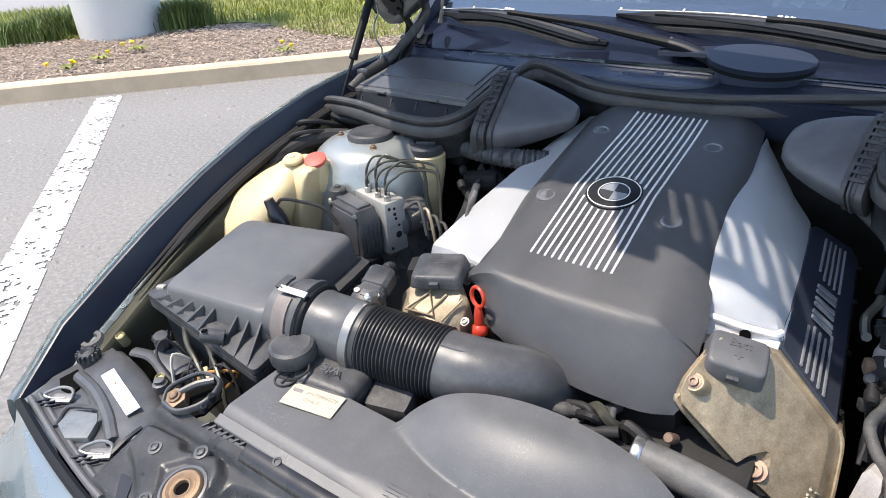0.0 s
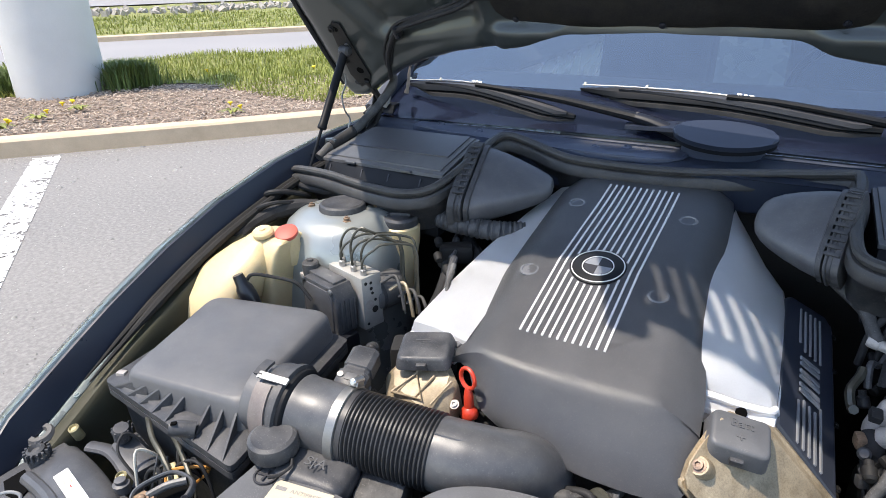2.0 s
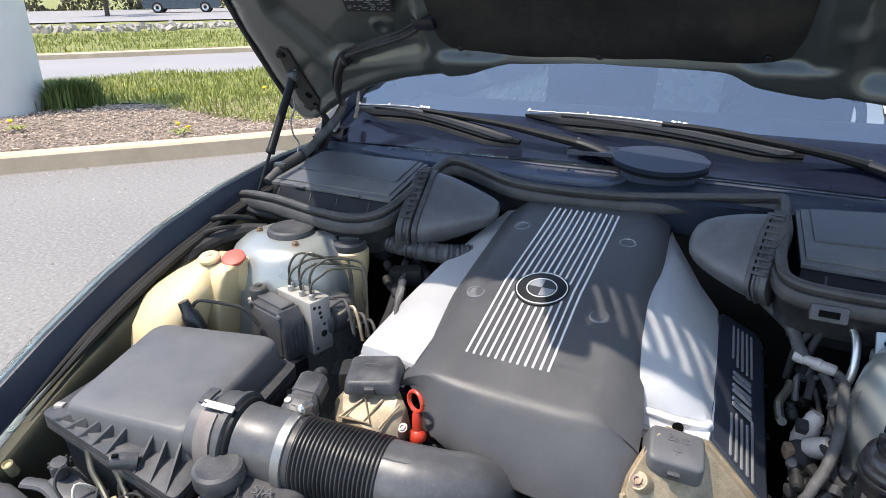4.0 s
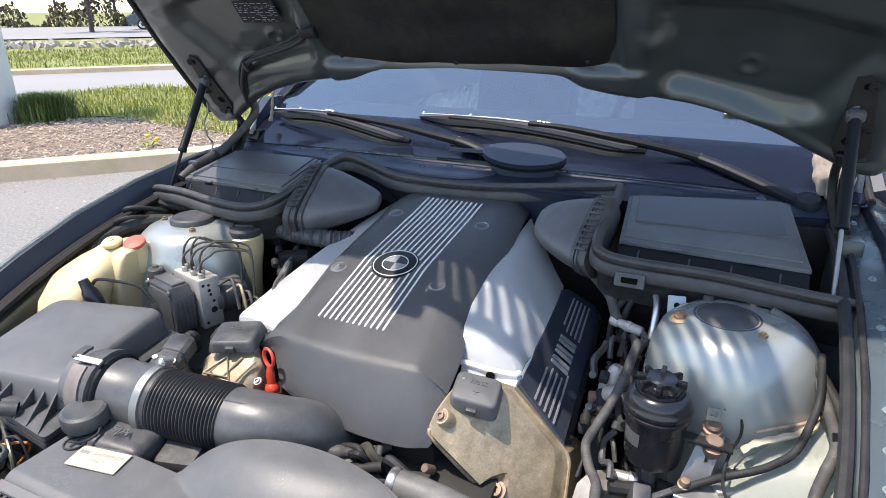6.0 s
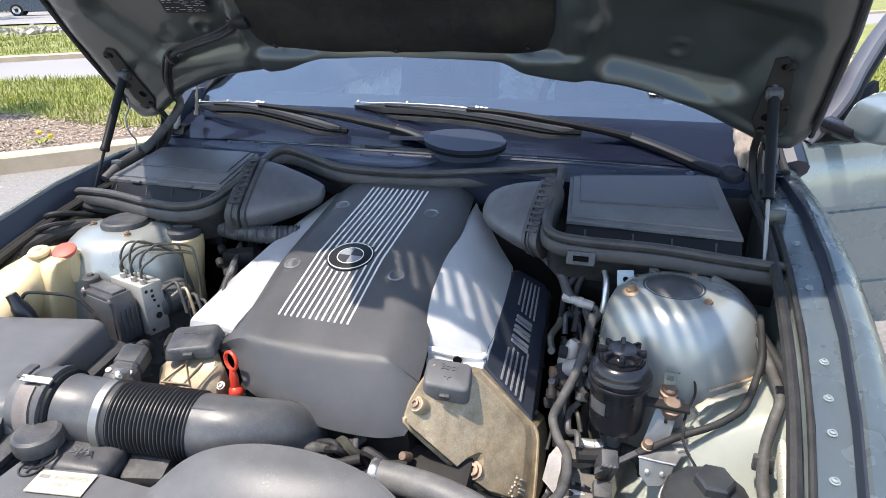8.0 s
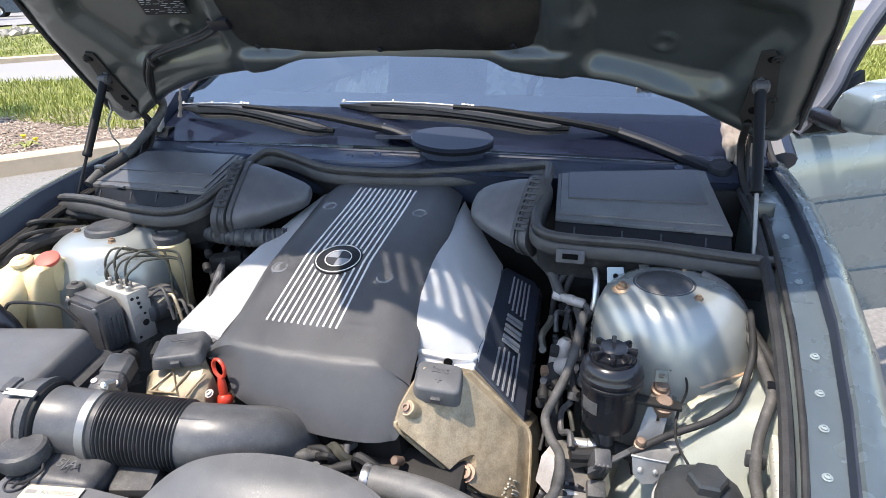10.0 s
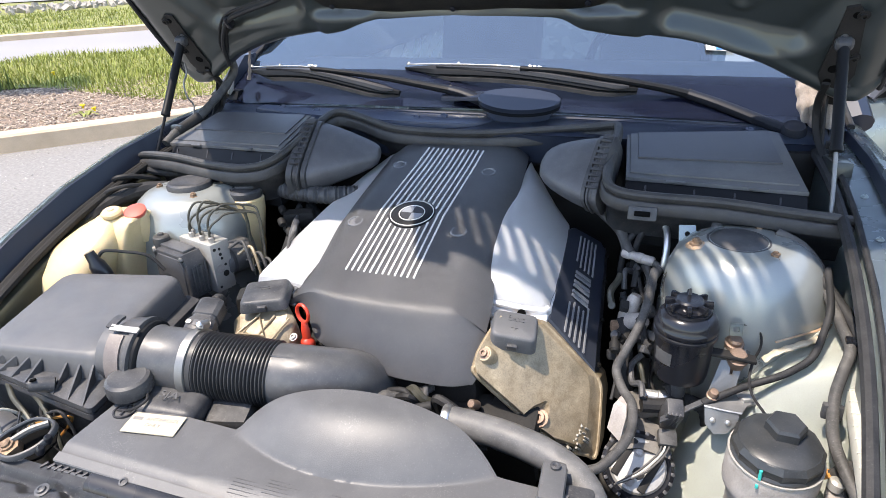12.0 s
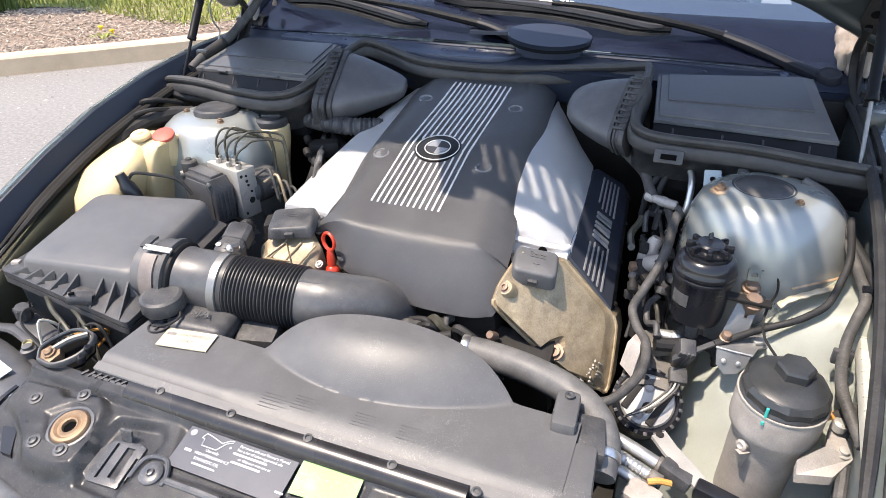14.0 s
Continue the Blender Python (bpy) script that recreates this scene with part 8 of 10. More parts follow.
def lamp_sockets():
    ob = thing("bulb_cap", (-0.53, -0.53, 0.68), "small black ribbed bulb cap behind the headlight", "cap")
    at = (-0.580, -0.516, 0.688)
    part("cap", lathe([(0.010, -0.03), (0.010, 0.004), (0.0135, 0.006), (0.0135, 0.026), (0.011, 0.030), (0.004, 0.0305), (0.0, 0.0305)], at, (0.25, -0.1, 1), 20, cap=False), M["plastic"], ob)
    for k in range(10):
        a = 2 * math.pi * k / 10
        part("cap_rib", box((at[0] + 0.004 + 0.0135 * math.cos(a), at[1] + 0.0135 * math.sin(a), at[2] + 0.016), (0.003, 0.003, 0.020), 0.001, rot(0, 12, math.degrees(a))), M["plastic"], ob)
    part("base", box((-0.550, -0.520, 0.668), (0.085, 0.045, 0.03), 0.010, rot(0, 8, -12)), M["plastic_mid"], ob)
    part("base_arm", tube([(-0.63, -0.545, 0.676), (-0.59, -0.535, 0.674), (-0.54, -0.545, 0.668), (-0.50, -0.560, 0.66)], 0.012, 10, 6, flat=0.6), M["plastic_mid"], ob)
    w = thing("wire_loom", (-0.43, -0.53, 0.68), "tangle of black, orange and cream wires beside the air box", "wires")
    rnd = random.Random(15)
    for k in range(9):
        a = Vector((-0.455 + rnd.uniform(-0.03, 0.05), -0.548 + rnd.uniform(-0.02, 0.02), 0.66 + rnd.uniform(0, 0.02)))
        pts = [a, a + Vector((rnd.uniform(-0.05, 0.02), rnd.uniform(0, 0.04), rnd.uniform(0.02, 0.06))), a + Vector((rnd.uniform(-0.05, 0.03), rnd.uniform(0.02, 0.06), rnd.uniform(-0.01, 0.06))), a + Vector((rnd.uniform(-0.07, 0.05), rnd.uniform(0.03, 0.07), -0.06))]
        part("wire", tube(pts, rnd.choice((0.0016, 0.0024, 0.0032)), 6, 6), M[("rubber", "plastic", "rubber", "rubber", "plastic", "yellow_wire", "rubber", "tank_pale", "rubber")[k]], w)
    part("plug", box((-0.418, -0.553, 0.690), (0.034, 0.02, 0.012), 0.003, rot(0, 0, 30)), M["tank_pale"], w, "cream plug")
    part("wire_loop", tube([(-0.560, -0.478, 0.722), (-0.540, -0.492, 0.728), (-0.501, -0.515, 0.724), (-0.465, -0.528, 0.716), (-0.435, -0.540, 0.700), (-0.42, -0.55, 0.67)], 0.0042, 8, 7), M["pipe"], w)
    part("wire_loop", tube([(-0.52, -0.482, 0.715), (-0.475, -0.498, 0.722), (-0.43, -0.518, 0.718), (-0.395, -0.535, 0.70), (-0.38, -0.545, 0.67)], 0.0036, 8, 7), M["pipe"], w)
    part("wire_loop", tube([(-0.478, -0.560, 0.665), (-0.470, -0.550, 0.700), (-0.452, -0.545, 0.706), (-0.436, -0.556, 0.68)], 0.0034, 8, 7), M["rubber"], w)
    part("connector", box((-0.440, -0.533, 0.694), (0.034, 0.016, 0.014), 0.003, rot(8, 20, -32)), M["brass"], w, "yellowed connector")


lamp_sockets()

# ---- rear of the bay ----


def filter_housing(s):
    """A cabin filter housing with its lid under the cowl."""
    if s > 0:
        q = [(0.384, 0.184, 0.941), (0.705, 0.171, 0.939), (0.668, 0.382, 0.967), (0.370, 0.345, 0.983)]
    else:
        q = [(-0.770, 0.214, 0.938), (-0.378, 0.141, 0.962), (-0.366, 0.288, 1.007), (-0.712, 0.357, 0.985)]
    q = [Vector(p) for p in q]
    flat = (q[1] - q[0]).cross(q[3] - q[0])
    q[2].z = q[0].z - (flat.x * (q[2].x - q[0].x) + flat.y * (q[2].y - q[0].y)) / flat.z
    c = sum(q, Vector()) / 4
    ob = thing("cabin_filter_housing", c - Vector((0, 0, 0.06)), "black plastic cabin filter housing with flat lid under the cowl", "filter housing", "cabin filter housings")

    def ring(k, dz, r=0.02):
        out = []
        qq = [c + (p - c) * k for p in q]
        for i in range(4):
            p, a, b = qq[i], qq[i - 1], qq[(i + 1) % 4]
            pa, pb = p + (a - p).normalized() * r, p + (b - p).normalized() * r
            for j in range(4):
                t = j / 3
                out.append(pa.lerp(p, t).lerp(p.lerp(pb, t), t) + Vector((0, 0, dz)))
        return out

    def at(u, v, dz=0.0):
        return q[0].lerp(q[1], u).lerp(q[3].lerp(q[2], u), v) + Vector((0, 0, dz))

    def plate(u0, u1, v0, v1, z0, z1, e=0.004):
        """A flat plate on the lid, its top edge drawn in by e."""
        def loop(k, dz):
            return [at(u, v, dz) + (c - at(u, v)) * k for u, v in [(u0 + (u1 - u0) * i / 8, v0) for i in range(9)] + [(u1 - (u1 - u0) * i / 8, v1) for i in range(9)]]
        return loft([loop(0.0, z0), loop(0.0, z1 - 0.001), loop(e, z1)])
    low = Vector((0, -0.024, 0))
    tray = []
    for k, dz, f in ((1.0, -0.13, 1.0), (1.0, -0.050, 1.0), (1.0, -0.036, 1.0), (0.99, -0.012, 0.2), (0.97, -0.008, 0.0)):
        ps = [c + (p - c) * k for p in q]
        ps = [p + low * f if i < 2 else p for i, p in enumerate(ps)]
        tray.append([ps[i].lerp(ps[(i + 1) % 4], j / 5) + Vector((0, 0, dz)) for i in range(4) for j in range(5)])
    part("tray", loft(tray), M["trim"], ob, "black tray with its front wall")
    lid = part("lid", plate(0.0, 1.0, 0.0, 1.0, -0.008, -0.001), M["lid_dusty"], ob, "flat dusty lid with stepped edges")
    part("lid_field", plate(0.025, 0.965, 0.085, 0.995, -0.002, 0.0020), M["lid_dusty"], lid)
    part("lid_panel", plate(0.075, 0.925, 0.40, 0.985, 0.0015, 0.0048), M["lid_clean"], lid, "raised smoother panel of the lid")
    for k in (0.12, 0.40, 0.62, 0.86):
        part("lid_clip", box(at(k, 0.0, -0.026) + Vector((0, -0.014, 0)), (0.0035, 0.004, 0.030), 0.001, rot(-30, 0, 0)), M["blade_cover"], ob)
    for k in (0.29, 0.74):
        part("lid_catch", box(at(k, -0.012, -0.002), (0.034, 0.008, 0.004), 0.001, frame3(q[1] - q[0], (0, -1, 0))), M["lid_dusty"], ob)
    return ob


filter_housing(-1)
filter_housing(1)


def cowl_seal():
    ob = thing("cowl_seal", (0, 0.3, 0.93), "thick black rubber seal running along the cowl", "rubber seal")
    path = [(-0.800, 0.150, 0.905), (-0.760, 0.125, 0.925), (-0.66, 0.108, 0.932), (-0.53, 0.082, 0.928), (-0.43, 0.075, 0.930), (-0.37, 0.100, 0.945), (-0.345, 0.19, 0.975), (-0.335, 0.295, 1.000), (-0.315, 0.330, 1.002), (-0.26, 0.335, 0.990),
            (-0.17, 0.318, 0.972), (-0.06, 0.315, 0.968), (0.06, 0.325, 0.970), (0.18, 0.345, 0.976), (0.28, 0.358, 0.985), (0.338, 0.360, 0.992), (0.352, 0.335, 0.990), (0.352, 0.25, 0.972), (0.352, 0.14, 0.948), (0.372, 0.100, 0.935), (0.44, 0.094, 0.929), (0.56, 0.098, 0.926), (0.68, 0.098, 0.918), (0.795, 0.098, 0.910)]
    line = spline([Vector(p) for p in path], 5)

    def profile(points):
        rings = []
        for i, p in enumerate(line):
            t = line[min(i + 1, len(line) - 1)] - line[max(i - 1, 0)]
            o = Vector((t.y, -t.x, 0)).normalized()
            w = 0.0006 * math.sin(i * 0.5)
            rings.append([p + o * a + Vector((0, 0, b + w)) for a, b in points])
        return loft(rings)
    part("seal_bead", profile([(-0.010, 0.000), (-0.009, 0.008), (-0.004, 0.014), (0.003, 0.015), (0.008, 0.012), (0.0095, 0.007), (0.0075, 0.002), (0.002, 0.000), (0.0, -0.006)]), M["seal_rubber"], ob, "rounded rubber bead")
    part("seal_flange", profile([(0.000, -0.003), (0.008, -0.004), (0.0115, -0.008), (0.0130, -0.021), (0.0110, -0.026), (0.002, -0.026)]), M["seal_rubber"], ob, "flat dusty flange below the bead")
    # wall of the cowl box beneath the seal
    wall = [Vector(p) for p in path]
    rows = []
    for p in spline(wall, 4):
        rows.append([p + Vector((0, 0.006, -0.02)), p + Vector((0, 0.0, -0.03)), p + Vector((0, 0.008, -0.045)), p + Vector((0, 0.020, -0.055)), p + Vector((0, 0.030, -0.085))])
    b = loft(rows, False, False)
    bmesh.ops.solidify(b, geom=b.faces[:], thickness=0.003)
    part("cowl_wall", b, M["plastic"], ob)
    t = Vector((0.425, 0.082, 0.905))
    tab = part("moulded_tab", box(t, (0.052, 0.02, 0.026), 0.004, rot(-20)), M["plastic"], ob)
    part("tab_slot", box(t + Vector((0, -0.010, 0.003)), (0.028, 0.004, 0.010), 0.001, rot(-20)), M["recess_shade"], tab)


cowl_seal()


def duct(s):
    ob = thing("air_duct", (s * 0.3, 0.2, 0.9), "dark grey ribbed plastic air intake duct", "duct", "air intake ducts")
    c0 = Vector((s * 0.325, 0.200, 0.937))
    d = Vector((-s * 0.150, 0.050, -0.005)).normalized()
    up = Vector((-s * 0.038, 0.204, 0.094)) if s < 0 else Vector((-0.024, 0.170, 0.125))
    up = (up - d * up.dot(d) * 0.75).normalized()
    side = d.cross(up).normalized()
    f, e = (1.03, 0.93) if s < 0 else (0.84, 0.77)
    c0 = c0 - up * 0.008 if s < 0 else c0

    def ring(t, w, h, sq=0.5, lift=0.0):
        t, w, h = t * f, w * e, h * e
        return [c0 + d * t + Vector((0, 0, lift)) + side * w * math.copysign(abs(math.cos(a)) ** sq, math.cos(a)) + up * h * math.copysign(abs(math.sin(a)) ** sq, math.sin(a)) for a in (2 * math.pi * i / 32 for i in range(32))]
    if s < 0:
        shape = ((0.0, 0.042, 0.098, 0.5), (0.016, 0.042, 0.097, 0.5), (0.045, 0.039, 0.084, 0.5), (0.080, 0.033, 0.066, 0.52), (0.112, 0.027, 0.048, 0.56), (0.136, 0.021, 0.034, 0.62), (0.148, 0.015, 0.024, 0.7), (0.152, 0.007, 0.012, 0.8))
    else:
        shape = ((0.0, 0.042, 0.098, 0.5), (0.016, 0.042, 0.097, 0.5), (0.045, 0.040, 0.090, 0.52), (0.080, 0.037, 0.078, 0.56), (0.108, 0.033, 0.066, 0.62), (0.128, 0.027, 0.054, 0.7), (0.141, 0.020, 0.040, 0.8), (0.148, 0.010, 0.020, 0.9))
    part("funnel", loft([ring(t, w, h, sq, 0.004 * t / 0.15) for t, w, h, sq in shape]), M["duct"], ob)
    part("funnel_lip", loft([ring(-0.004, 0.043, 0.099), ring(-0.003, 0.047, 0.104), ring(0.006, 0.047, 0.104), ring(0.008, 0.042, 0.097)]), M["plastic"], ob)
    part("collar", loft([ring(-0.036, 0.044, 0.098), ring(-0.034, 0.050, 0.107), ring(-0.022, 0.050, 0.107), ring(-0.020, 0.047, 0.103), ring(-0.014, 0.047, 0.103), ring(-0.012, 0.050, 0.107), ring(-0.008, 0.050, 0.107), ring(-0.006, 0.044, 0.10)]), M["plastic"], ob)
    for k in range(14):
        a = radians(38 + 8 * k)
        ca, sa = math.cos(a), math.sin(a)
        p = c0 - d * 0.018 * f + side * 0.050 * e * math.copysign(abs(ca) ** 0.5, ca) + up * 0.107 * e * math.copysign(abs(sa) ** 0.5, sa)
        part("clip_tooth", box(p, (0.022, 0.004, 0.003), 0.001, frame3(d, side)), M["plastic_mid"], ob)
    for k in range(9):
        p = c0 - d * 0.018 * f - side * 0.0505 * e + up * e * (-0.072 + 0.018 * k)
        q = c0 - d * 0.018 * f + side * 0.0505 * e + up * e * (-0.072 + 0.018 * k)
        part("clip_tooth", box(p if p.y < q.y or p.z > q.z else q, (0.024, 0.003, 0.006), 0.001, frame3(d, side)), M["plastic"], ob)


duct(-1)
duct(1)

# ---- left side ----


def washer_tank():
    ob = thing("washer_tank", (-0.66, -0.14, 0.60), "yellowed translucent washer tank with cream and red caps", "washer tank")
    secs = [((-0.700, -0.210, 0.60), 0.070, 0.060), ((-0.705, -0.205, 0.74), 0.080, 0.072), ((-0.698, -0.185, 0.785), 0.078, 0.074), ((-0.682, -0.150, 0.825), 0.066, 0.066), ((-0.668, -0.122, 0.852), 0.046, 0.048), ((-0.660, -0.112, 0.866), 0.028, 0.028), ((-0.659, -0.110, 0.872), 0.021, 0.021)]
    rings = []
    for (x, y, z), w, h in secs:
        rings.append([Vector((x + w * math.copysign(abs(math.cos(a)) ** 0.8, math.cos(a)), y + h * math.copysign(abs(math.sin(a)) ** 0.8, math.sin(a)), z)) for a in (2 * math.pi * i / 28 for i in range(28))])
    part("tank_shell", loft(rings), M["tank"], ob)
    flank = []
    for x0, x1, y0, y1, z in ((-0.70, -0.612, -0.15, -0.03, 0.60), (-0.70, -0.603, -0.15, -0.03, 0.77), (-0.695, -0.598, -0.146, -0.035, 0.820), (-0.688, -0.592, -0.140, -0.040, 0.850), (-0.680, -0.588, -0.128, -0.050, 0.866), (-0.672, -0.590, -0.120, -0.056, 0.870), (-0.664, -0.598, -0.114, -0.066, 0.872)):
        cx, cy, w, h = (x0 + x1) / 2, (y0 + y1) / 2, (x1 - x0) / 2, (y1 - y0) / 2
        flank.append([Vector((cx + w * math.copysign(abs(math.cos(a)) ** 0.22, math.cos(a)), cy + h * math.copysign(abs(math.sin(a)) ** 0.22, math.sin(a)), z)) for a in (2 * math.pi * i / 40 for i in range(40))])
    part("tank_flank", loft(flank), M["tank"], ob)
    part("filler_cap", lathe([(0.018, 0), (0.0215, 0.003), (0.0215, 0.009), (0.017, 0.013), (0.007, 0.0135), (0.006, 0.016), (0.0, 0.016)], (-0.645, -0.113, 0.874), (0.05, -0.2, 1), 24, cap=False), M["tank"], ob, "yellowed cream screw cap")
    part("second_neck", lathe([(0.026, -0.06), (0.020, 0.0)], (-0.606, -0.088, 0.872), (0.05, -0.3, 1), 20), M["tank"], ob)
    part("red_cap", lathe([(0.021, 0), (0.0235, 0.004), (0.023, 0.009), (0.019, 0.011), (0.0, 0.011)], (-0.606, -0.088, 0.872), (0.12, -0.35, 1), 24, cap=False), M["redcap"], ob, "faded red cap")
    part("level_sensor", lathe([(0.016, -0.03), (0.018, 0.0), (0.016, 0.022), (0.012, 0.03), (0.010, 0.05)], (-0.600, -0.212, 0.790), (-0.35, -0.1, 1), 14), M["plastic_gloss"], ob)
    part("sensor_wire", tube([(-0.61, -0.205, 0.82), (-0.60, -0.195, 0.832), (-0.57, -0.175, 0.825), (-0.53, -0.155, 0.812), (-0.50, -0.15, 0.78)], 0.0035, 8, 7), M["rubber"], ob)
    part("filler_hose", tube([(-0.745, -0.20, 0.74), (-0.748, -0.10, 0.835), (-0.735, -0.02, 0.865), (-0.70, 0.04, 0.875), (-0.66, 0.07, 0.872)], 0.017, 10, 7, radii=lambda t: 1 + 0.05 * math.sin(t * 160)), M["rubber"], ob)


washer_tank()


def abs_unit():
    ob = thing("abs_unit", (-0.42, -0.09, 0.68), "anti-lock brake hydraulic unit, black controller, alloy block and motor", "brake unit")
    d = Vector((0.965, -0.26, 0)).normalized()
    T = frame3(d, (0.26, 0.965, 0))
    c = Vector((-0.456, -0.076, 0.771))
    blk = part("alloy_block", box(c + T @ Vector((0, 0.004, 0)), (0.104, 0.046, 0.110), 0.0015, T), M["alu_bare"], ob, "bare aluminium block with ports")
    fc = c + T @ Vector((0.052, 0, 0))
    for u, v, r in ((-0.010, 0.042, 0.0035), (0.002, 0.040, 0.003), (0.002, 0.028, 0.0035), (0.004, 0.018, 0.003), (-0.004, -0.004, 0.010), (0.010, 0.002, 0.003), (0.008, -0.018, 0.007), (-0.010, -0.044, 0.003)):
        part("port", lathe([(r, -0.002), (r, 0.0008), (r * 0.6, 0.0004)], fc + T @ Vector((0, u, v)), d, 16), M["dark"] if r < 0.0075 or r > 0.01 else M["alu_dull"], blk)
    cc = c + T @ Vector((-0.012, -0.062, 0.0))
    ctl = part("controller", prism([(-0.050, -0.058), (0.026, -0.062), (0.050, -0.050), (0.050, 0.026), (0.036, 0.046), (-0.046, 0.046), (-0.060, 0.032), (-0.060, -0.044)], -0.036, 0.010, 0.005, T @ rot(90, 0, 0), cc, seg=3), M["plastic"], ob, "black plastic controller")
    rimo = [(-0.050, -0.048), (0.022, -0.052), (0.040, -0.042), (0.040, 0.022), (0.029, 0.037), (-0.040, 0.037), (-0.051, 0.026)]
    part("controller_face", prism(rimo, 0.008, 0.0125, 0.002, T @ rot(90, 0, 0), cc), M["plastic_mid"], ctl)
    for k in range(4):
        part("controller_rib", box(cc + T @ Vector((0.0505, 0.002 + 0.010 * k, -0.012)), (0.003, 0.004, 0.060), 0.001, T), M["plastic_mid"], ctl)
    for x, z in ((-0.052, 0.040), (0.040, 0.040), (0.044, -0.052)):
        part("controller_screw", lathe([(0.005, 0.0), (0.005, 0.004), (0.003, 0.005)], cc + T @ Vector((x, -0.010, z)), T @ Vector((0, -1, 0)), 10), M["zinc"], ctl)
    part("top_ledge", box(cc + T @ Vector((-0.01, 0.018, 0.048)), (0.080, 0.030, 0.006), 0.002, T), M["plastic_mid"], ctl)
    part("controller_plug", box(cc + T @ Vector((0.03, -0.01, -0.075)), (0.07, 0.08, 0.05), 0.01, T), M["plastic_gloss"], ctl)
    e2 = T @ Vector((0, 1, 0))
    part("motor", lathe([(0.034, 0), (0.036, 0.004), (0.036, 0.070), (0.033, 0.076), (0.014, 0.078), (0.012, 0.084)], c + T @ Vector((0.020, 0.018, -0.008)), e2, 30), M["plastic_grey"], ob, "dull grey pump motor")
    part("motor_band", lathe([(0.037, 0), (0.037, 0.008)], c + T @ Vector((0.020, 0.030, -0.008)), e2, 30), M["plastic"], ob)
    nut = Vector((-0.541, -0.100, 0.822))
    part("rubber_mount", lathe([(0.016, -0.016), (0.017, 0), (0.017, 0.008), (0.014, 0.011), (0.007, 0.012), (0.006, 0.016)], nut, (0, 0, 1), 20), M["rubber_dusty"], ob)
    part("mount_bracket", box(nut + Vector((0.01, 0.015, -0.020)), (0.06, 0.06, 0.006), 0.002, T), M["alu_dull"], ob)
    part("mount_bracket", box(nut + Vector((-0.005, 0.02, -0.08)), (0.006, 0.06, 0.12), 0.002, T), M["alu_dull"], ob)
    starts = ((-0.036, 0.004), (-0.024, -0.006), (-0.006, 0.006), (0.012, -0.006), (0.026, 0.006), (0.040, -0.004))
    for k, (u, v) in enumerate(starts):
        p = c + T @ Vector((u, v, 0.055))
        part("pipe_nut", lathe([(0.0062, 0), (0.0062, 0.010), (0.0038, 0.012)], p, (0, 0, 1), 6), M["alu"], ob)
        h = (0.062, 0.044, 0.070, 0.052, 0.058, 0.040)[k]
        far = Vector((-0.415 + 0.011 * k, 0.005 - 0.012 * (k % 3), 0.862 + 0.010 * ((k * 2) % 3)))
        up = p + Vector((0, 0, h))
        mid = up.lerp(far, 0.45) + Vector((0, 0, 0.012))
        part("brake_pipe", tube([p, p + Vector((-0.002, 0, h * 0.55)), p + Vector((0.003, 0.006, h * 0.9)), up + Vector((0.014, 0.016, 0.006)), mid, far, far + Vector((0.014, 0.004, -0.016)), far + Vector((0.018, -0.002, -0.07)), far + Vector((0.03, -0.02, -0.14))], 0.0025, 8, 7), M["pipe"], ob, "thin olive-black brake pipe")
    for k in range(4):
        q = c + T @ Vector((0.060 + 0.010 * k, 0.02 + 0.012 * k, 0.036 - 0.016 * k))
        part("motor_wire", tube([q, q + Vector((0.022, 0.014, 0.014)), q + Vector((0.040, 0.005, 0.0)), q + Vector((0.052, 0.0, -0.045))], 0.0035, 8, 6), M["beige"] if k == 1 else M["rubber_dusty"], ob)


abs_unit()


def fluid_jar():
    ob = thing("fluid_reservoir", (-0.452, 0.080, 0.74), "yellowed brake fluid reservoir with black cap", "reservoir")
    at = (-0.444, 0.078, 0.758)
    part("jar", lathe([(0.024, -0.05), (0.027, -0.02), (0.029, 0.01), (0.034, 0.045), (0.039, 0.075), (0.040, 0.105), (0.034, 0.11)], at, (0, 0, 1), 26), M["tank"], ob)
    cap = part("cap", lathe([(0.035, 0.106), (0.037, 0.110), (0.037, 0.122), (0.033, 0.127), (0.030, 0.125), (0.010, 0.126), (0.0, 0.126)], at, (0, 0, 1), 28, cap=False), M["plastic"], ob, "black screw cap")
    part("cap_bar", box((at[0], at[1], at[2] + 0.129), (0.044, 0.008, 0.007), 0.002, rot(0, 0, 20)), M["plastic"], cap)


fluid_jar()


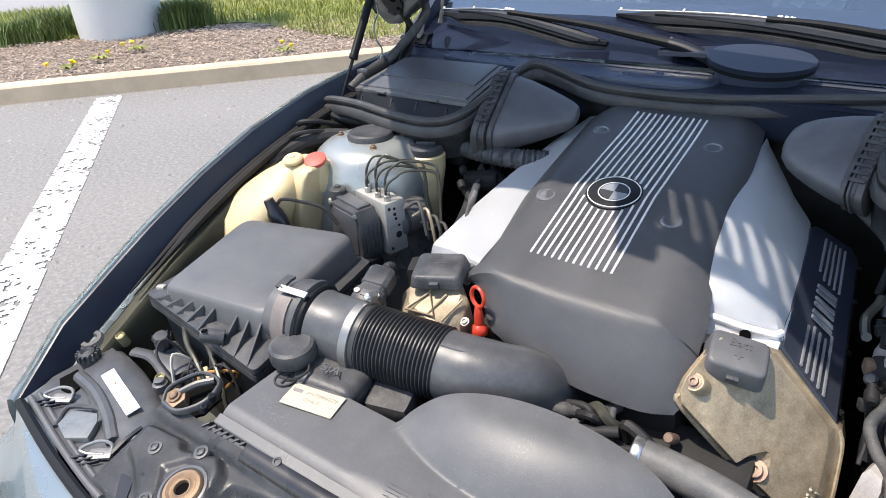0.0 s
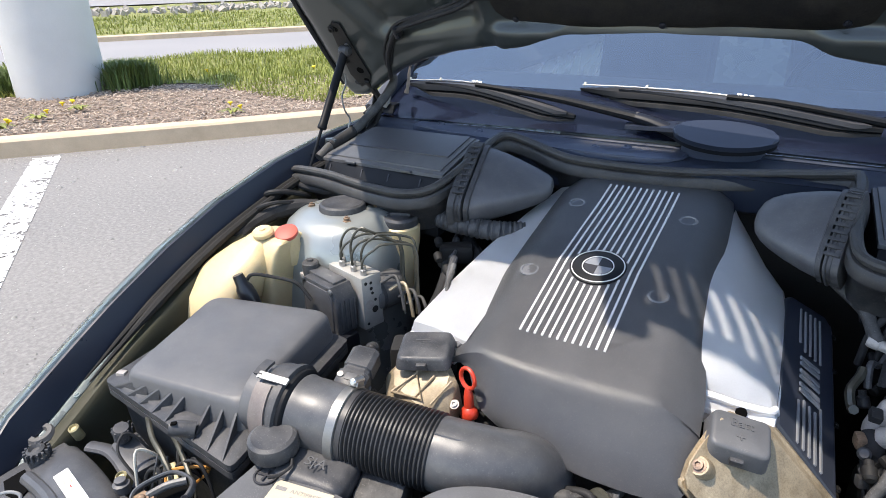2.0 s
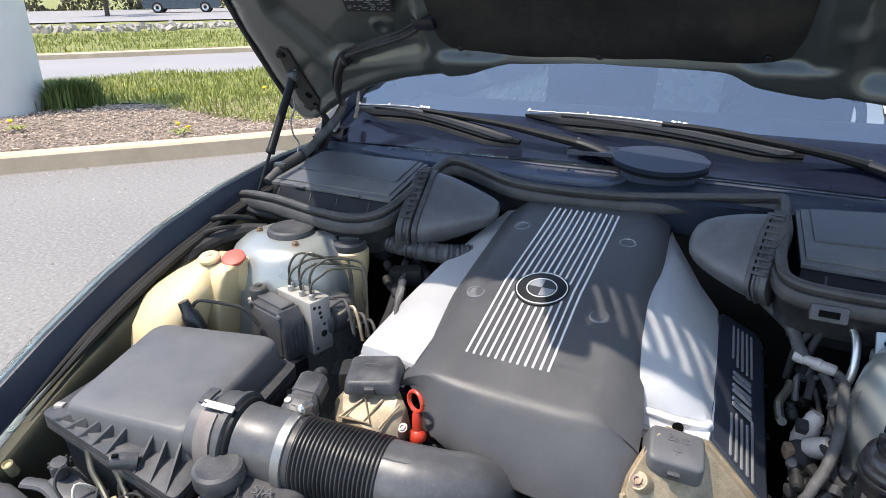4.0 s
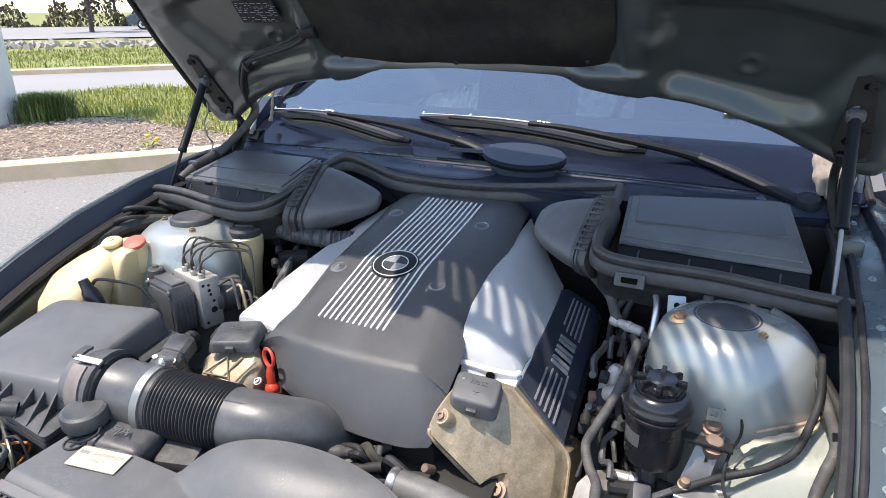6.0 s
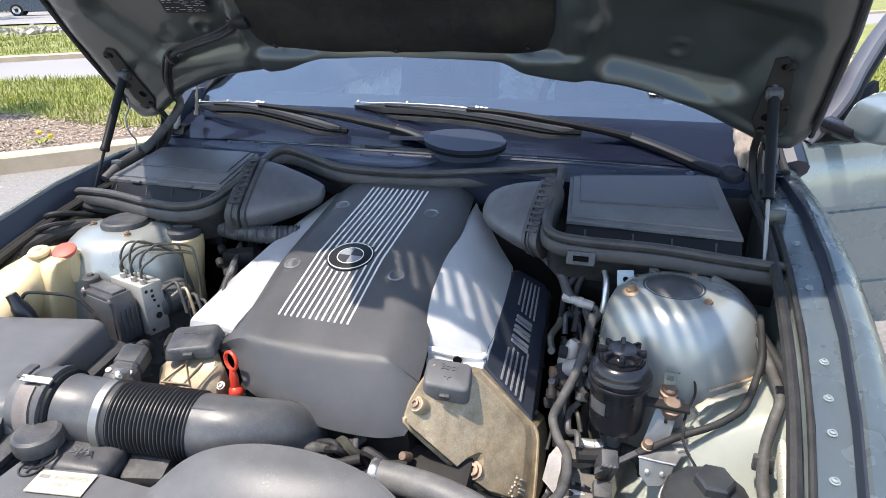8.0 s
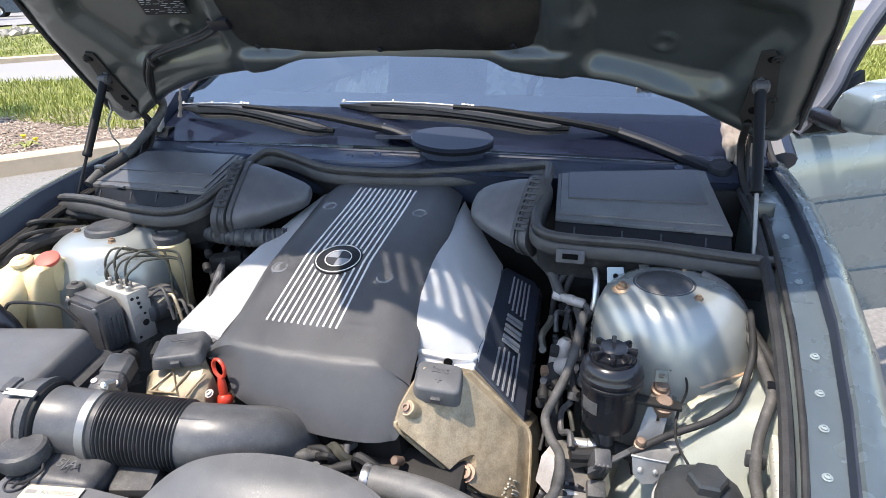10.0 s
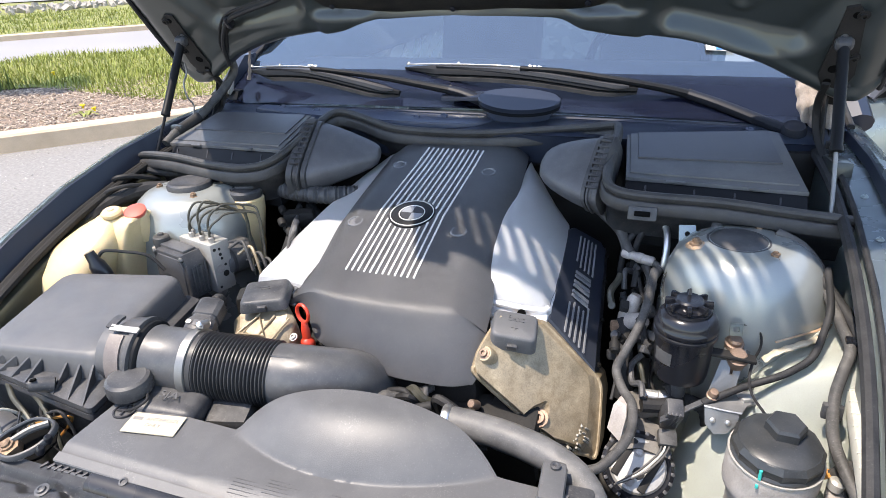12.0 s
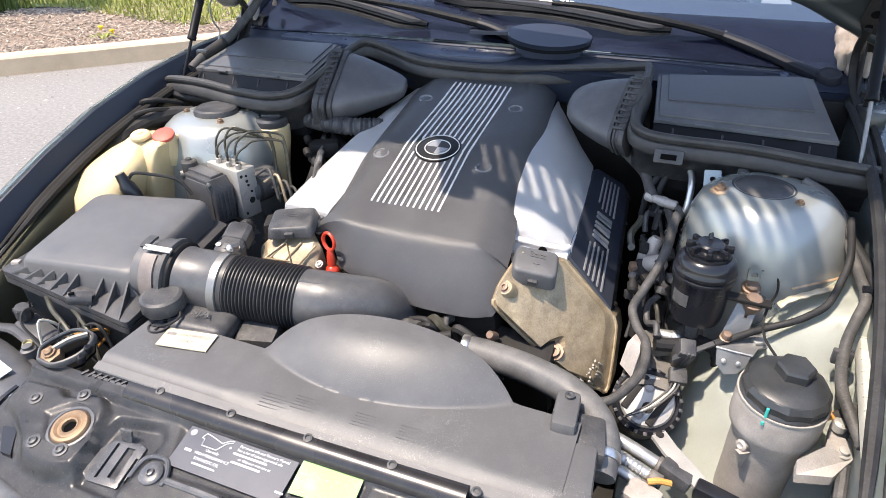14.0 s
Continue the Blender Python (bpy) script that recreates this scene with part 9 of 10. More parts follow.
def bellows_pipe():
    ob = thing("corrugated_pipe", (-0.27, 0.13, 0.85), "black corrugated plastic pipe below the duct", "pipe")
    part("pipe_run", tube([(-0.40, 0.135, 0.872), (-0.33, 0.125, 0.868), (-0.26, 0.130, 0.866), (-0.20, 0.16, 0.862)], 0.020, 16, 16, radii=lambda t: 1 + 0.10 * math.sin(t * 120)), M["plastic"], ob)
    hl = thing("heater_hose", (-0.3, 0.05, 0.80), "black rubber heater hoses below the brake reservoir", "hose")
    part("hose_run", tube([(-0.36, 0.12, 0.80), (-0.32, 0.06, 0.79), (-0.30, -0.02, 0.76), (-0.31, -0.10, 0.70)], 0.016, 10, 6), M["rubber"], hl)
    part("hose_run", tube([(-0.33, 0.16, 0.82), (-0.27, 0.10, 0.80), (-0.265, 0.0, 0.77), (-0.29, -0.08, 0.68)], 0.013, 10, 6), M["rubber"], hl)
    for k in range(7):
        x, y = -0.355 + 0.014 * k, 0.10 - 0.028 * k
        part("small_hose", tube([(x, y + 0.06, 0.83), (x + 0.012, y + 0.02, 0.825 - 0.006 * (k % 3)), (x + 0.03, y - 0.02, 0.80), (x + 0.035, y - 0.07, 0.76)], (0.004, 0.007, 0.005)[k % 3], 8, 6), M[("rubber_dusty", "plastic_mid", "hose_grey")[k % 3]], hl)
    for x, y, z in ((-0.36, 0.09, 0.835), (-0.30, 0.02, 0.815), (-0.335, 0.045, 0.825)):
        part("hose_fitting", lathe([(0.006, -0.012), (0.009, -0.008), (0.009, 0.006), (0.006, 0.012)], (x, y, z), (0.6, -0.7, -0.2), 12), M["dark"], hl)
    part("valve_body", box((-0.325, 0.10, 0.815), (0.07, 0.04, 0.04), 0.012, rot(0, 0, 30)), M["dark"], hl)
    part("hose_band", lathe([(0.018, -0.006), (0.018, 0.006)], (-0.345, 0.09, 0.797), (0.7, -1, -0.2), 16), M["steel"], hl)


bellows_pipe()


def left_wires():
    ob = thing("wing_wires", (-0.70, 0.0, 0.85), "black wire loops along the wing panel", "wires")
    part("wire_loop", tube([(-0.775, 0.06, 0.86), (-0.765, 0.02, 0.90), (-0.735, 0.04, 0.905), (-0.72, 0.09, 0.885), (-0.73, 0.12, 0.87)], 0.006, 8, 7), M["rubber"], ob)
    part("wire_loop", tube([(-0.755, 0.0, 0.85), (-0.745, -0.03, 0.885), (-0.715, 0.0, 0.895), (-0.69, 0.06, 0.88)], 0.005, 8, 7), M["rubber"], ob)
    part("wire_run", tube([(-0.79, 0.14, 0.90), (-0.75, 0.11, 0.90), (-0.70, 0.12, 0.89), (-0.60, 0.13, 0.895), (-0.48, 0.14, 0.895)], 0.009, 8, 6), M["rubber"], ob)
    part("clip", box((-0.52, 0.095, 0.90), (0.016, 0.016, 0.05), 0.004), M["plastic_gloss"], ob)
    part("clip", box((-0.50, 0.09, 0.885), (0.03, 0.02, 0.018), 0.004), M["plastic_gloss"], ob)


left_wires()

# ---- right side ----


def power_steering():
    ob = thing("fluid_reservoir", (0.513, -0.137, 0.71), "round glossy black power steering reservoir with star-shaped cap", "reservoir")
    at = Vector((0.513, -0.137, 0.716))
    K = 0.89
    part("pot", lathe([(r * K, z * 0.92 + 0.010) for r, z in [(0.034, -0.012), (0.044, -0.006), (0.047, 0.006), (0.0485, 0.045), (0.0495, 0.072), (0.0500, 0.076), (0.0540, 0.079), (0.0545, 0.083), (0.0535, 0.086), (0.0515, 0.087), (0.0515, 0.090), (0.0540, 0.091), (0.0545, 0.095), (0.0535, 0.098), (0.0520, 0.100), (0.0515, 0.106), (0.0490, 0.113), (0.0440, 0.119), (0.0395, 0.121), (0.0385, 0.118), (0.0375, 0.125)]], at, (0, 0, 1), 44), M["plastic_gloss"], ob)
    part("pot_label", loft([[at + Vector((0.0435 * math.cos(q), 0.0435 * math.sin(q), z)) for z in (0.040, 0.062)] + [at + Vector((0.0440 * math.cos(q), 0.0440 * math.sin(q), z)) for z in (0.062, 0.040)] for q in (radians(205 + 6 * i) for i in range(8))]), M["plastic_mid"], ob, "faint moulded print")
    cap = part("cap", lathe([(0.029, 0.121), (0.031, 0.124), (0.031, 0.130), (0.022, 0.133), (0.022, 0.140), (0.019, 0.143), (0.0, 0.142)], at, (0, 0, 1), 32, cap=False), M["plastic_gloss"], ob, "black star-shaped cap")
    for k in range(8):
        a = 2 * math.pi * k / 8
        part("cap_lug", box(at + Vector((0.0265 * math.cos(a), 0.0265 * math.sin(a), 0.135)), (0.018, 0.0075, 0.012), 0.0025, rot(0, 0, math.degrees(a))), M["plastic_gloss"], cap)
    part("cap_spike", lathe([(0.003, 0), (0.002, 0.010)], at + Vector((0.0, 0.012, 0.143)), (0, 0, 1), 8), M["plastic"], cap)
    part("drain_boss", lathe([(0.012, -0.03), (0.012, 0.0)], at + Vector((0.0, -0.01, 0.0)), (0, 0, 1), 12), M["plastic"], ob)
    # cradle
    part("cradle_arm", box((0.575, -0.140, 0.770), (0.09, 0.020, 0.006), 0.002, rot(0, 6, 4)), M["dark"], ob)
    part("return_hose", tube([(0.50, -0.14, 0.70), (0.515, -0.15, 0.675), (0.49, -0.165, 0.67), (0.46, -0.175, 0.672)], 0.012, 10, 6), M["rubber"], ob)


power_steering()


def steel_bracket():
    ob = thing("mounting_bracket", (0.585, -0.15, 0.70), "bare zinc-plated sheet bracket with rusty bolts", "bracket")

    def plate(pts, off):
        return loft([[Vector(q) for q in pts], [Vector(q) + Vector(off) for q in pts]])
    up = cut(plate([(0.571, -0.138, 0.758), (0.604, -0.132, 0.758), (0.594, -0.158, 0.712), (0.556, -0.166, 0.712)], (0.0, 0.003, -0.002)), [box((0.588, -0.140, 0.748), (0.005, 0.04, 0.022), 0, rot(0, 8, 8))])
    part("upright", up, M["zinc"], ob)
    part("top_flange", plate([(0.571, -0.138, 0.758), (0.604, -0.132, 0.758), (0.608, -0.104, 0.762), (0.576, -0.106, 0.762)], (0, 0, -0.003)), M["zinc"], ob)
    part("foot", plate([(0.552, -0.186, 0.701), (0.606, -0.188, 0.699), (0.614, -0.170, 0.702), (0.630, -0.158, 0.700), (0.626, -0.134, 0.704), (0.600, -0.146, 0.710), (0.556, -0.164, 0.711)], (0, 0, -0.003)), M["zinc"], ob)
    part("foot_edge", tube([(0.552, -0.1865, 0.7005), (0.580, -0.1885, 0.700), (0.606, -0.1885, 0.699)], 0.0018, 6, 4), M["zinc_bright"], ob, "bright folded edge")
    part("skirt", plate([(0.553, -0.187, 0.699), (0.604, -0.188, 0.698), (0.600, -0.196, 0.682), (0.588, -0.203, 0.668), (0.570, -0.205, 0.664), (0.556, -0.198, 0.676)], (0, 0.003, 0)), M["zinc"], ob)
    for x in (0.566, 0.588):
        part("rivet", lathe([(0.004, -0.002), (0.004, 0.002), (0.002, 0.003)], (x, -0.197, 0.684), (0, -0.9, 0.4), 10), M["zinc_bright"], ob)
    part("clip", box((0.616, -0.152, 0.705), (0.026, 0.018, 0.007), 0.003, rot(0, 0, 30)), M["zinc_bright"], ob)
    for q, r, m in (((0.590, -0.104, 0.772), 0.0115, "copper"), ((0.594, -0.134, 0.764), 0.0130, "copper"), ((0.564, -0.170, 0.711), 0.0075, "copper")):
        part("bolt", lathe([(r * 0.9, -0.03), (r * 1.15, -0.008), (r * 1.3, -0.003), (r * 1.3, 0.0), (r, 0.001), (r, 0.007), (r * 0.8, 0.010), (r * 0.3, 0.0105)], Vector(q), (0.1, -0.30, 1), 18), M[m], ob, "dull copper-brown bolt")
    part("tower_tab", cut(box((0.588, -0.112, 0.800), (0.020, 0.005, 0.020), 0.002, rot(-18, 0, 4)), [box((0.588, -0.112, 0.801), (0.009, 0.03, 0.007), 0, rot(-18, 0, 4))]), M["paint_dirty"], ob)
    part("tower_hook", tube([(0.60, -0.092, 0.80), (0.622, -0.088, 0.795), (0.628, -0.105, 0.775), (0.618, -0.122, 0.752)], 0.003, 6, 5, flat=0.6), M["dark"], ob)
    part("strap", loft([[Vector((x, y - 0.007, z)), Vector((x, y + 0.007, z)), Vector((x, y + 0.007, z + 0.003)), Vector((x, y - 0.007, z + 0.003))] for x, y, z in ((0.490, -0.214, 0.678), (0.520, -0.196, 0.688), (0.556, -0.172, 0.700))]), M["blackmetal"], ob, "dark strap to the alternator")
    part("thin_wire", tube([(0.617, -0.128, 0.752), (0.612, -0.155, 0.742), (0.613, -0.20, 0.744), (0.625, -0.25, 0.750), (0.64, -0.27, 0.735)], 0.0022, 6, 7), M["rubber"], ob, "thin black wire")


steel_bracket()


def oil_filter():
    ob = thing("oil_filter_housing", (0.655, -0.31, 0.50), "cast aluminium oil filter housing with black hexagonal screw cap", "oil filter")
    ax = Vector((0.02, -0.07, 1)).normalized()
    at = Vector((0.637, -0.298, 0.724))
    part("cast_body", lathe([(0.046, -0.30), (0.0475, -0.16), (0.049, -0.085), (0.0515, -0.066), (0.0585, -0.056), (0.0595, -0.048), (0.0595, -0.006), (0.058, -0.001), (0.054, 0.0)], at, ax, 40), M["alu_dull"], ob)
    part("rim", lathe([(0.0555, -0.001), (0.0600, -0.001), (0.0600, 0.0015), (0.0555, 0.0015)], at, ax, 40), M["alu_bare"], ob, "bright machined rim")
    cap = part("screw_cap", lathe([(0.054, -0.004), (0.0575, 0.001), (0.0575, 0.004), (0.0550, 0.007)], at, ax, 40), M["cap_black"], ob, "black faceted screw cap")
    part("cap_side", lathe([(0.0560, 0.005), (0.0575, 0.018), (0.0520, 0.0265)], at, ax, 12), M["cap_black"], cap, smooth=12)
    part("cap_dome", lathe([(0.0515, 0.0255), (0.046, 0.0290), (0.030, 0.0325), (0.0, 0.0345)], at, ax, 40, cap=False), M["cap_black"], cap)
    part("hex_nut", lathe([(0.026, 0.028), (0.0255, 0.046), (0.0225, 0.050), (0.0, 0.0505)], at + Vector((0.006, 0.012, 0)), ax, 6, cap=False), M["cap_black"], cap, smooth=12)
    part("paint_mark", box(at + Vector((-0.024, -0.0525, 0.006)), (0.004, 0.004, 0.016), 0.001, rot(0, 0, -25)), M["turq"], ob, "turquoise paint mark", 0)
    part("paint_mark", box(at + Vector((-0.026, -0.0545, -0.012)), (0.004, 0.0025, 0.006), 0.001, rot(0, 0, -25)), M["turq"], ob, "turquoise paint mark", 0)
    ear = ((0.028, -0.055, -0.060), (0.062, -0.030, -0.046), (0.070, 0.010, -0.040), (0.098, 0.0, -0.052), (0.100, -0.026, -0.060), (0.075, -0.055, -0.075), (0.030, -0.066, -0.076))
    part("mounting_ear", loft([[at + Vector(p) - Vector((0, 0, 0.016)) for p in ear], [at + Vector(p) for p in ear]]), M["alu_dull"], ob)
    part("ear_bolt", lathe([(0.011, -0.002), (0.011, 0.002), (0.007, 0.003), (0.007, 0.008), (0.003, 0.009)], at + Vector((0.086, -0.022, -0.058)), (0.1, -0.2, 1), 14), M["alu_bare"], ob)
    part("ear_bolt", lathe([(0.010, -0.002), (0.010, 0.010), (0.006, 0.013)], at + Vector((0.078, 0.004, -0.038)), (0.2, -0.1, 1), 12), M["alu_bare"], ob)
    part("plug_boss", lathe([(0.0085, -0.004), (0.0085, 0.006), (0.005, 0.008), (0.003, 0.005)], at + Vector((-0.036, -0.036, -0.075)), (-0.6, -0.7, 0.2), 14), M["alu_dull"], ob)
    part("boss_gusset", loft([[at + Vector(q) for q in ((-0.034, -0.036, -0.082), (-0.026, -0.044, -0.080), (-0.030, -0.036, -0.12))], [at + Vector(q) for q in ((-0.046, -0.044, -0.080), (-0.040, -0.052, -0.080), (-0.034, -0.038, -0.12))]]), M["alu_dull"], ob)
    hp = thing("harness_plug", (0.735, -0.272, 0.68), "taped grey plug with orange wires beside the wing", "plug")
    part("plug_body", box((0.738, -0.275, 0.690), (0.050, 0.030, 0.040), 0.008, rot(20, 25, 30)), M["rubber_dusty"], hp)
    part("plug_collar", lathe([(0.016, 0), (0.018, 0.004), (0.018, 0.010), (0.012, 0.014)], (0.757, -0.262, 0.700), (0.8, 0.4, 0.4), 14), M["alu_dull"], hp)
    for k in range(7):
        part("wire", tube([(0.702, -0.285 + 0.003 * k, 0.688 + 0.002 * (k % 3)), (0.714, -0.282 + 0.002 * k, 0.692), (0.724, -0.279 + 0.001 * k, 0.691)], 0.0016, 6, 3), M["yellow_wire"], hp)
    part("cable_run", tube([(0.765, -0.255, 0.705), (0.772, -0.28, 0.70), (0.768, -0.34, 0.67), (0.75, -0.42, 0.62)], 0.005, 8, 6), M["rubber_dusty"], hp)
    part("cable_run", tube([(0.725, -0.28, 0.675), (0.728, -0.32, 0.655), (0.722, -0.38, 0.62), (0.715, -0.44, 0.58)], 0.008, 8, 6), M["rubber_dusty"], hp)
    part("white_shell", tube([(0.655, -0.405, 0.60), (0.69, -0.395, 0.605), (0.715, -0.385, 0.60)], 0.018, 10, 5, flat=0.6), M["white_label"], hp, "white plastic shell")
    # hydraulic lines running to the front
    ln = thing("oil_lines", (0.48, -0.38, 0.60), "bright aluminium oil cooler lines with plugs", "pipes")
    for k, (p, q, r) in enumerate((((0.405, -0.368, 0.640), (0.500, -0.394, 0.624), 0.0100), ((0.418, -0.398, 0.636), (0.492, -0.418, 0.622), 0.0085), ((0.430, -0.418, 0.626), (0.480, -0.432, 0.616), 0.0075))):
        p, q = Vector(p), Vector(q)
        part("pipe", tube([p - (q - p) * 0.25, p, p.lerp(q, 0.5) + Vector((0, 0, 0.002)), q], r, 12, 20, radii=(lambda t: 1 + 0.06 * math.sin(t * 260)) if k == 1 else None), M["zinc_bright"], ln, "bright metal oil line")
        part("line_collar", lathe([(r, -0.010), (r * 1.35, -0.008), (r * 1.35, 0.008), (r, 0.010)], q, q - p, 14), M["alu_grime"], ln)
    part("plug", box((0.518, -0.402, 0.626), (0.046, 0.026, 0.024), 0.005, rot(0, 10, -20)), M["plastic"], ln)
    part("plug", box((0.572, -0.420, 0.622), (0.060, 0.024, 0.024), 0.006, rot(0, 6, -12)), M["plastic_gloss"], ln)
    part("clip", tube([(0.482, -0.436, 0.634), (0.496, -0.432, 0.637), (0.512, -0.428, 0.634)], 0.0045, 8, 4), M["yellow_wire"], ln, "orange locking clip")
    arm = [(0.487, -0.352, 0.640), (0.505, -0.372, 0.636), (0.528, -0.392, 0.632), (0.556, -0.416, 0.624)]
    part("bracket", loft([[Vector((x - 0.009, y - 0.008, z)), Vector((x + 0.009, y + 0.008, z)), Vector((x + 0.009, y + 0.008, z + 0.006)), Vector((x - 0.009, y - 0.008, z + 0.006))] for x, y, z in arm]), M["alu_bare"], ln, "pale steel strut with an eye")
    part("bracket_eye", lathe([(0.006, 0.0), (0.006, 0.0012), (0.0, 0.0014)], (0.489, -0.354, 0.6455), (0, 0, 1), 14, cap=False), M["dark"], ln)
    part("block", box((0.478, -0.452, 0.606), (0.05, 0.04, 0.05), 0.01, rot(0, 0, -20)), M["alu_dull"], ln)


oil_filter()


def alternator():
    ob = thing("alternator", (0.465, -0.25, 0.55), "cast alloy alternator with slotted end cap and plug", "alternator")
    ax = Vector((0.10, -0.62, 0.78)).normalized()
    at = Vector((0.464, -0.238, 0.598))
    q = Vector((0, 0, 1)).rotation_difference(ax).to_matrix()
    body = part("cast_body", lathe([(0.048, -0.12), (0.054, -0.10), (0.054, -0.012), (0.052, -0.008), (0.052, 0.002), (0.0, 0.004)], at, ax, 40, cap=False), M["alu_grime"], ob)
    part("end_ring", lathe([(0.045, 0.0), (0.054, -0.004), (0.056, 0.002), (0.056, 0.010), (0.050, 0.014), (0.045, 0.010)], at, ax, 40), M["plastic_gloss"], ob, "black plastic end ring")
    for k in range(22):
        a = 2 * math.pi * k / 22
        part("ring_tooth", box(at + q @ Vector((0.0535 * math.cos(a), 0.0535 * math.sin(a), 0.0115)), (0.006, 0.006, 0.005), 0.001, q @ rot(0, 0, math.degrees(a))), M["plastic"], body)
    part("end_plate", lathe([(0.044, 0.002), (0.044, 0.013), (0.041, 0.017), (0.030, 0.019), (0.014, 0.020), (0.0, 0.020)], at, ax, 36, cap=False), M["alu_bare"], ob, "pale alloy end plate")
    for off, tw, ln in ((-0.024, -22, 0.066), (0.022, -22, 0.066)):
        part("end_slot", box(at + q @ (rot(0, 0, tw) @ Vector((off, 0.0, 0.0175))), (0.012, ln, 0.008), 0.002, q @ rot(0, 0, tw)), M["dark"], ob, "dark bar painted as slot shade in the end plate")
    for u, v in ((-0.002, 0.020), (-0.010, -0.026)):
        part("screw", lathe([(0.0085, 0.017), (0.0085, 0.021), (0.006, 0.022), (0.006, 0.026), (0.003, 0.027)], at + q @ Vector((u, v, 0)), ax, 12), M["alu_dull"], ob)
    part("end_gap", lathe([(0.010, 0.018), (0.009, 0.0212), (0.0, 0.0212)], at + q @ Vector((0.002, -0.012, 0)), ax, 12, cap=False), M["dark"], ob)
    part("shoulder", loft([[at + Vector(p) for p in ((-0.045, 0.03, 0.03), (0.0, 0.045, 0.045), (0.045, 0.035, 0.035), (0.05, 0.01, 0.02), (0.0, 0.0, 0.04), (-0.05, 0.0, 0.02))], [at + Vector(p) for p in ((-0.040, 0.06, 0.03), (0.0, 0.07, 0.045), (0.045, 0.06, 0.035), (0.05, 0.03, 0.0), (0.0, 0.02, 0.0), (-0.05, 0.02, 0.0))]]), M["alu_grime"], ob)
    pl = part("plug", box(at + Vector((0.042, 0.048, 0.078)), (0.026, 0.030, 0.056), 0.004, rot(28, 6, 12)), M["plastic"], ob)
    for k in range(4):
        part("plug_rib", box(at + Vector((0.033 + 0.006 * k, 0.032, 0.080)), (0.0025, 0.004, 0.044), 0.001, rot(28, 6, 12)), M["plastic_mid"], pl)
    part("plug_collar", box(at + Vector((0.040, 0.022, 0.050)), (0.028, 0.026, 0.014), 0.003, rot(28, 6, 12)), M["rubber_dusty"], pl)
    for k in range(3):
        part("plug_wire", tube([at + Vector((0.034 + 0.006 * k, 0.018, 0.046)), at + Vector((0.028 + 0.005 * k, -0.006, 0.040)), at + Vector((0.002 + 0.005 * k, -0.035, 0.024)), at + Vector((-0.030, -0.050, 0.002))], 0.0017, 6, 7), M["tank_pale"] if k == 1 else M["rubber_dusty"], pl)
    part("upper_bracket", prism([(-0.030, -0.016), (0.0, -0.022), (0.028, -0.014), (0.030, 0.012), (0.008, 0.022), (-0.026, 0.018)], -0.010, 0.010, 0.004, rot(12, 4, 15), at + Vector((0.0, 0.085, 0.060))), M["alu_grime"], ob)
    part("bolt", lathe([(0.012, 0), (0.012, 0.002), (0.008, 0.003), (0.008, 0.008), (0.004, 0.0085)], at + Vector((-0.002, 0.092, 0.068)), (0, -0.3, 1), 12), M["copper"], ob)
    part("hose_coupling", lathe([(0.009, -0.03), (0.011, -0.026), (0.011, -0.006), (0.0125, -0.004), (0.0125, 0.008), (0.011, 0.010), (0.010, 0.03)], at + Vector((0.026, 0.098, 0.070)), (1, 0.05, 0.02), 16), M["zinc_bright"], ob, "bright crimped hose coupling")
    part("outlet_hose", tube([at + Vector((0.04, 0.100, 0.071)), at + Vector((0.07, 0.100, 0.070)), at + Vector((0.095, 0.095, 0.062)), at + Vector((0.105, 0.10, 0.02))], 0.0115, 12, 8, radii=lambda t: 1 + 0.06 * math.sin(t * 90)), M["rubber"], ob)
    part("cast_inlet", loft([[at + Vector(p) for p in ((-0.052, 0.020, 0.050), (-0.030, 0.004, 0.040), (-0.020, 0.040, 0.040), (-0.042, 0.062, 0.050))], [at + Vector(p) for p in ((-0.046, 0.036, 0.086), (-0.024, 0.022, 0.080), (-0.014, 0.048, 0.080), (-0.034, 0.070, 0.086))], [at + Vector(p) for p in ((-0.040, 0.040, 0.094), (-0.026, 0.032, 0.090), (-0.020, 0.048, 0.090), (-0.032, 0.060, 0.094))]]), M["alu_dull"], ob, "pale cast inlet")
    part("belt_pulley", lathe([(0.035, 0), (0.038, 0.004), (0.034, 0.012), (0.038, 0.022), (0.03, 0.026)], at + ax * -0.13, ax, 24), M["dark"], ob)


alternator()


def hose_thing(name, label, runs, bands=(), category="hose"):
    ob = thing(name, runs[0][0][0], label, category)
    for pts, r, m in runs:
        part("hose_run", tube(pts, r, 12, 8), M[m], ob)
    for p, d, r in bands:
        part("hose_band", lathe([(r, -0.006), (r * 1.04, -0.004), (r * 1.04, 0.004), (r, 0.006)], p, d, 18), M["steel"], ob)
    return ob


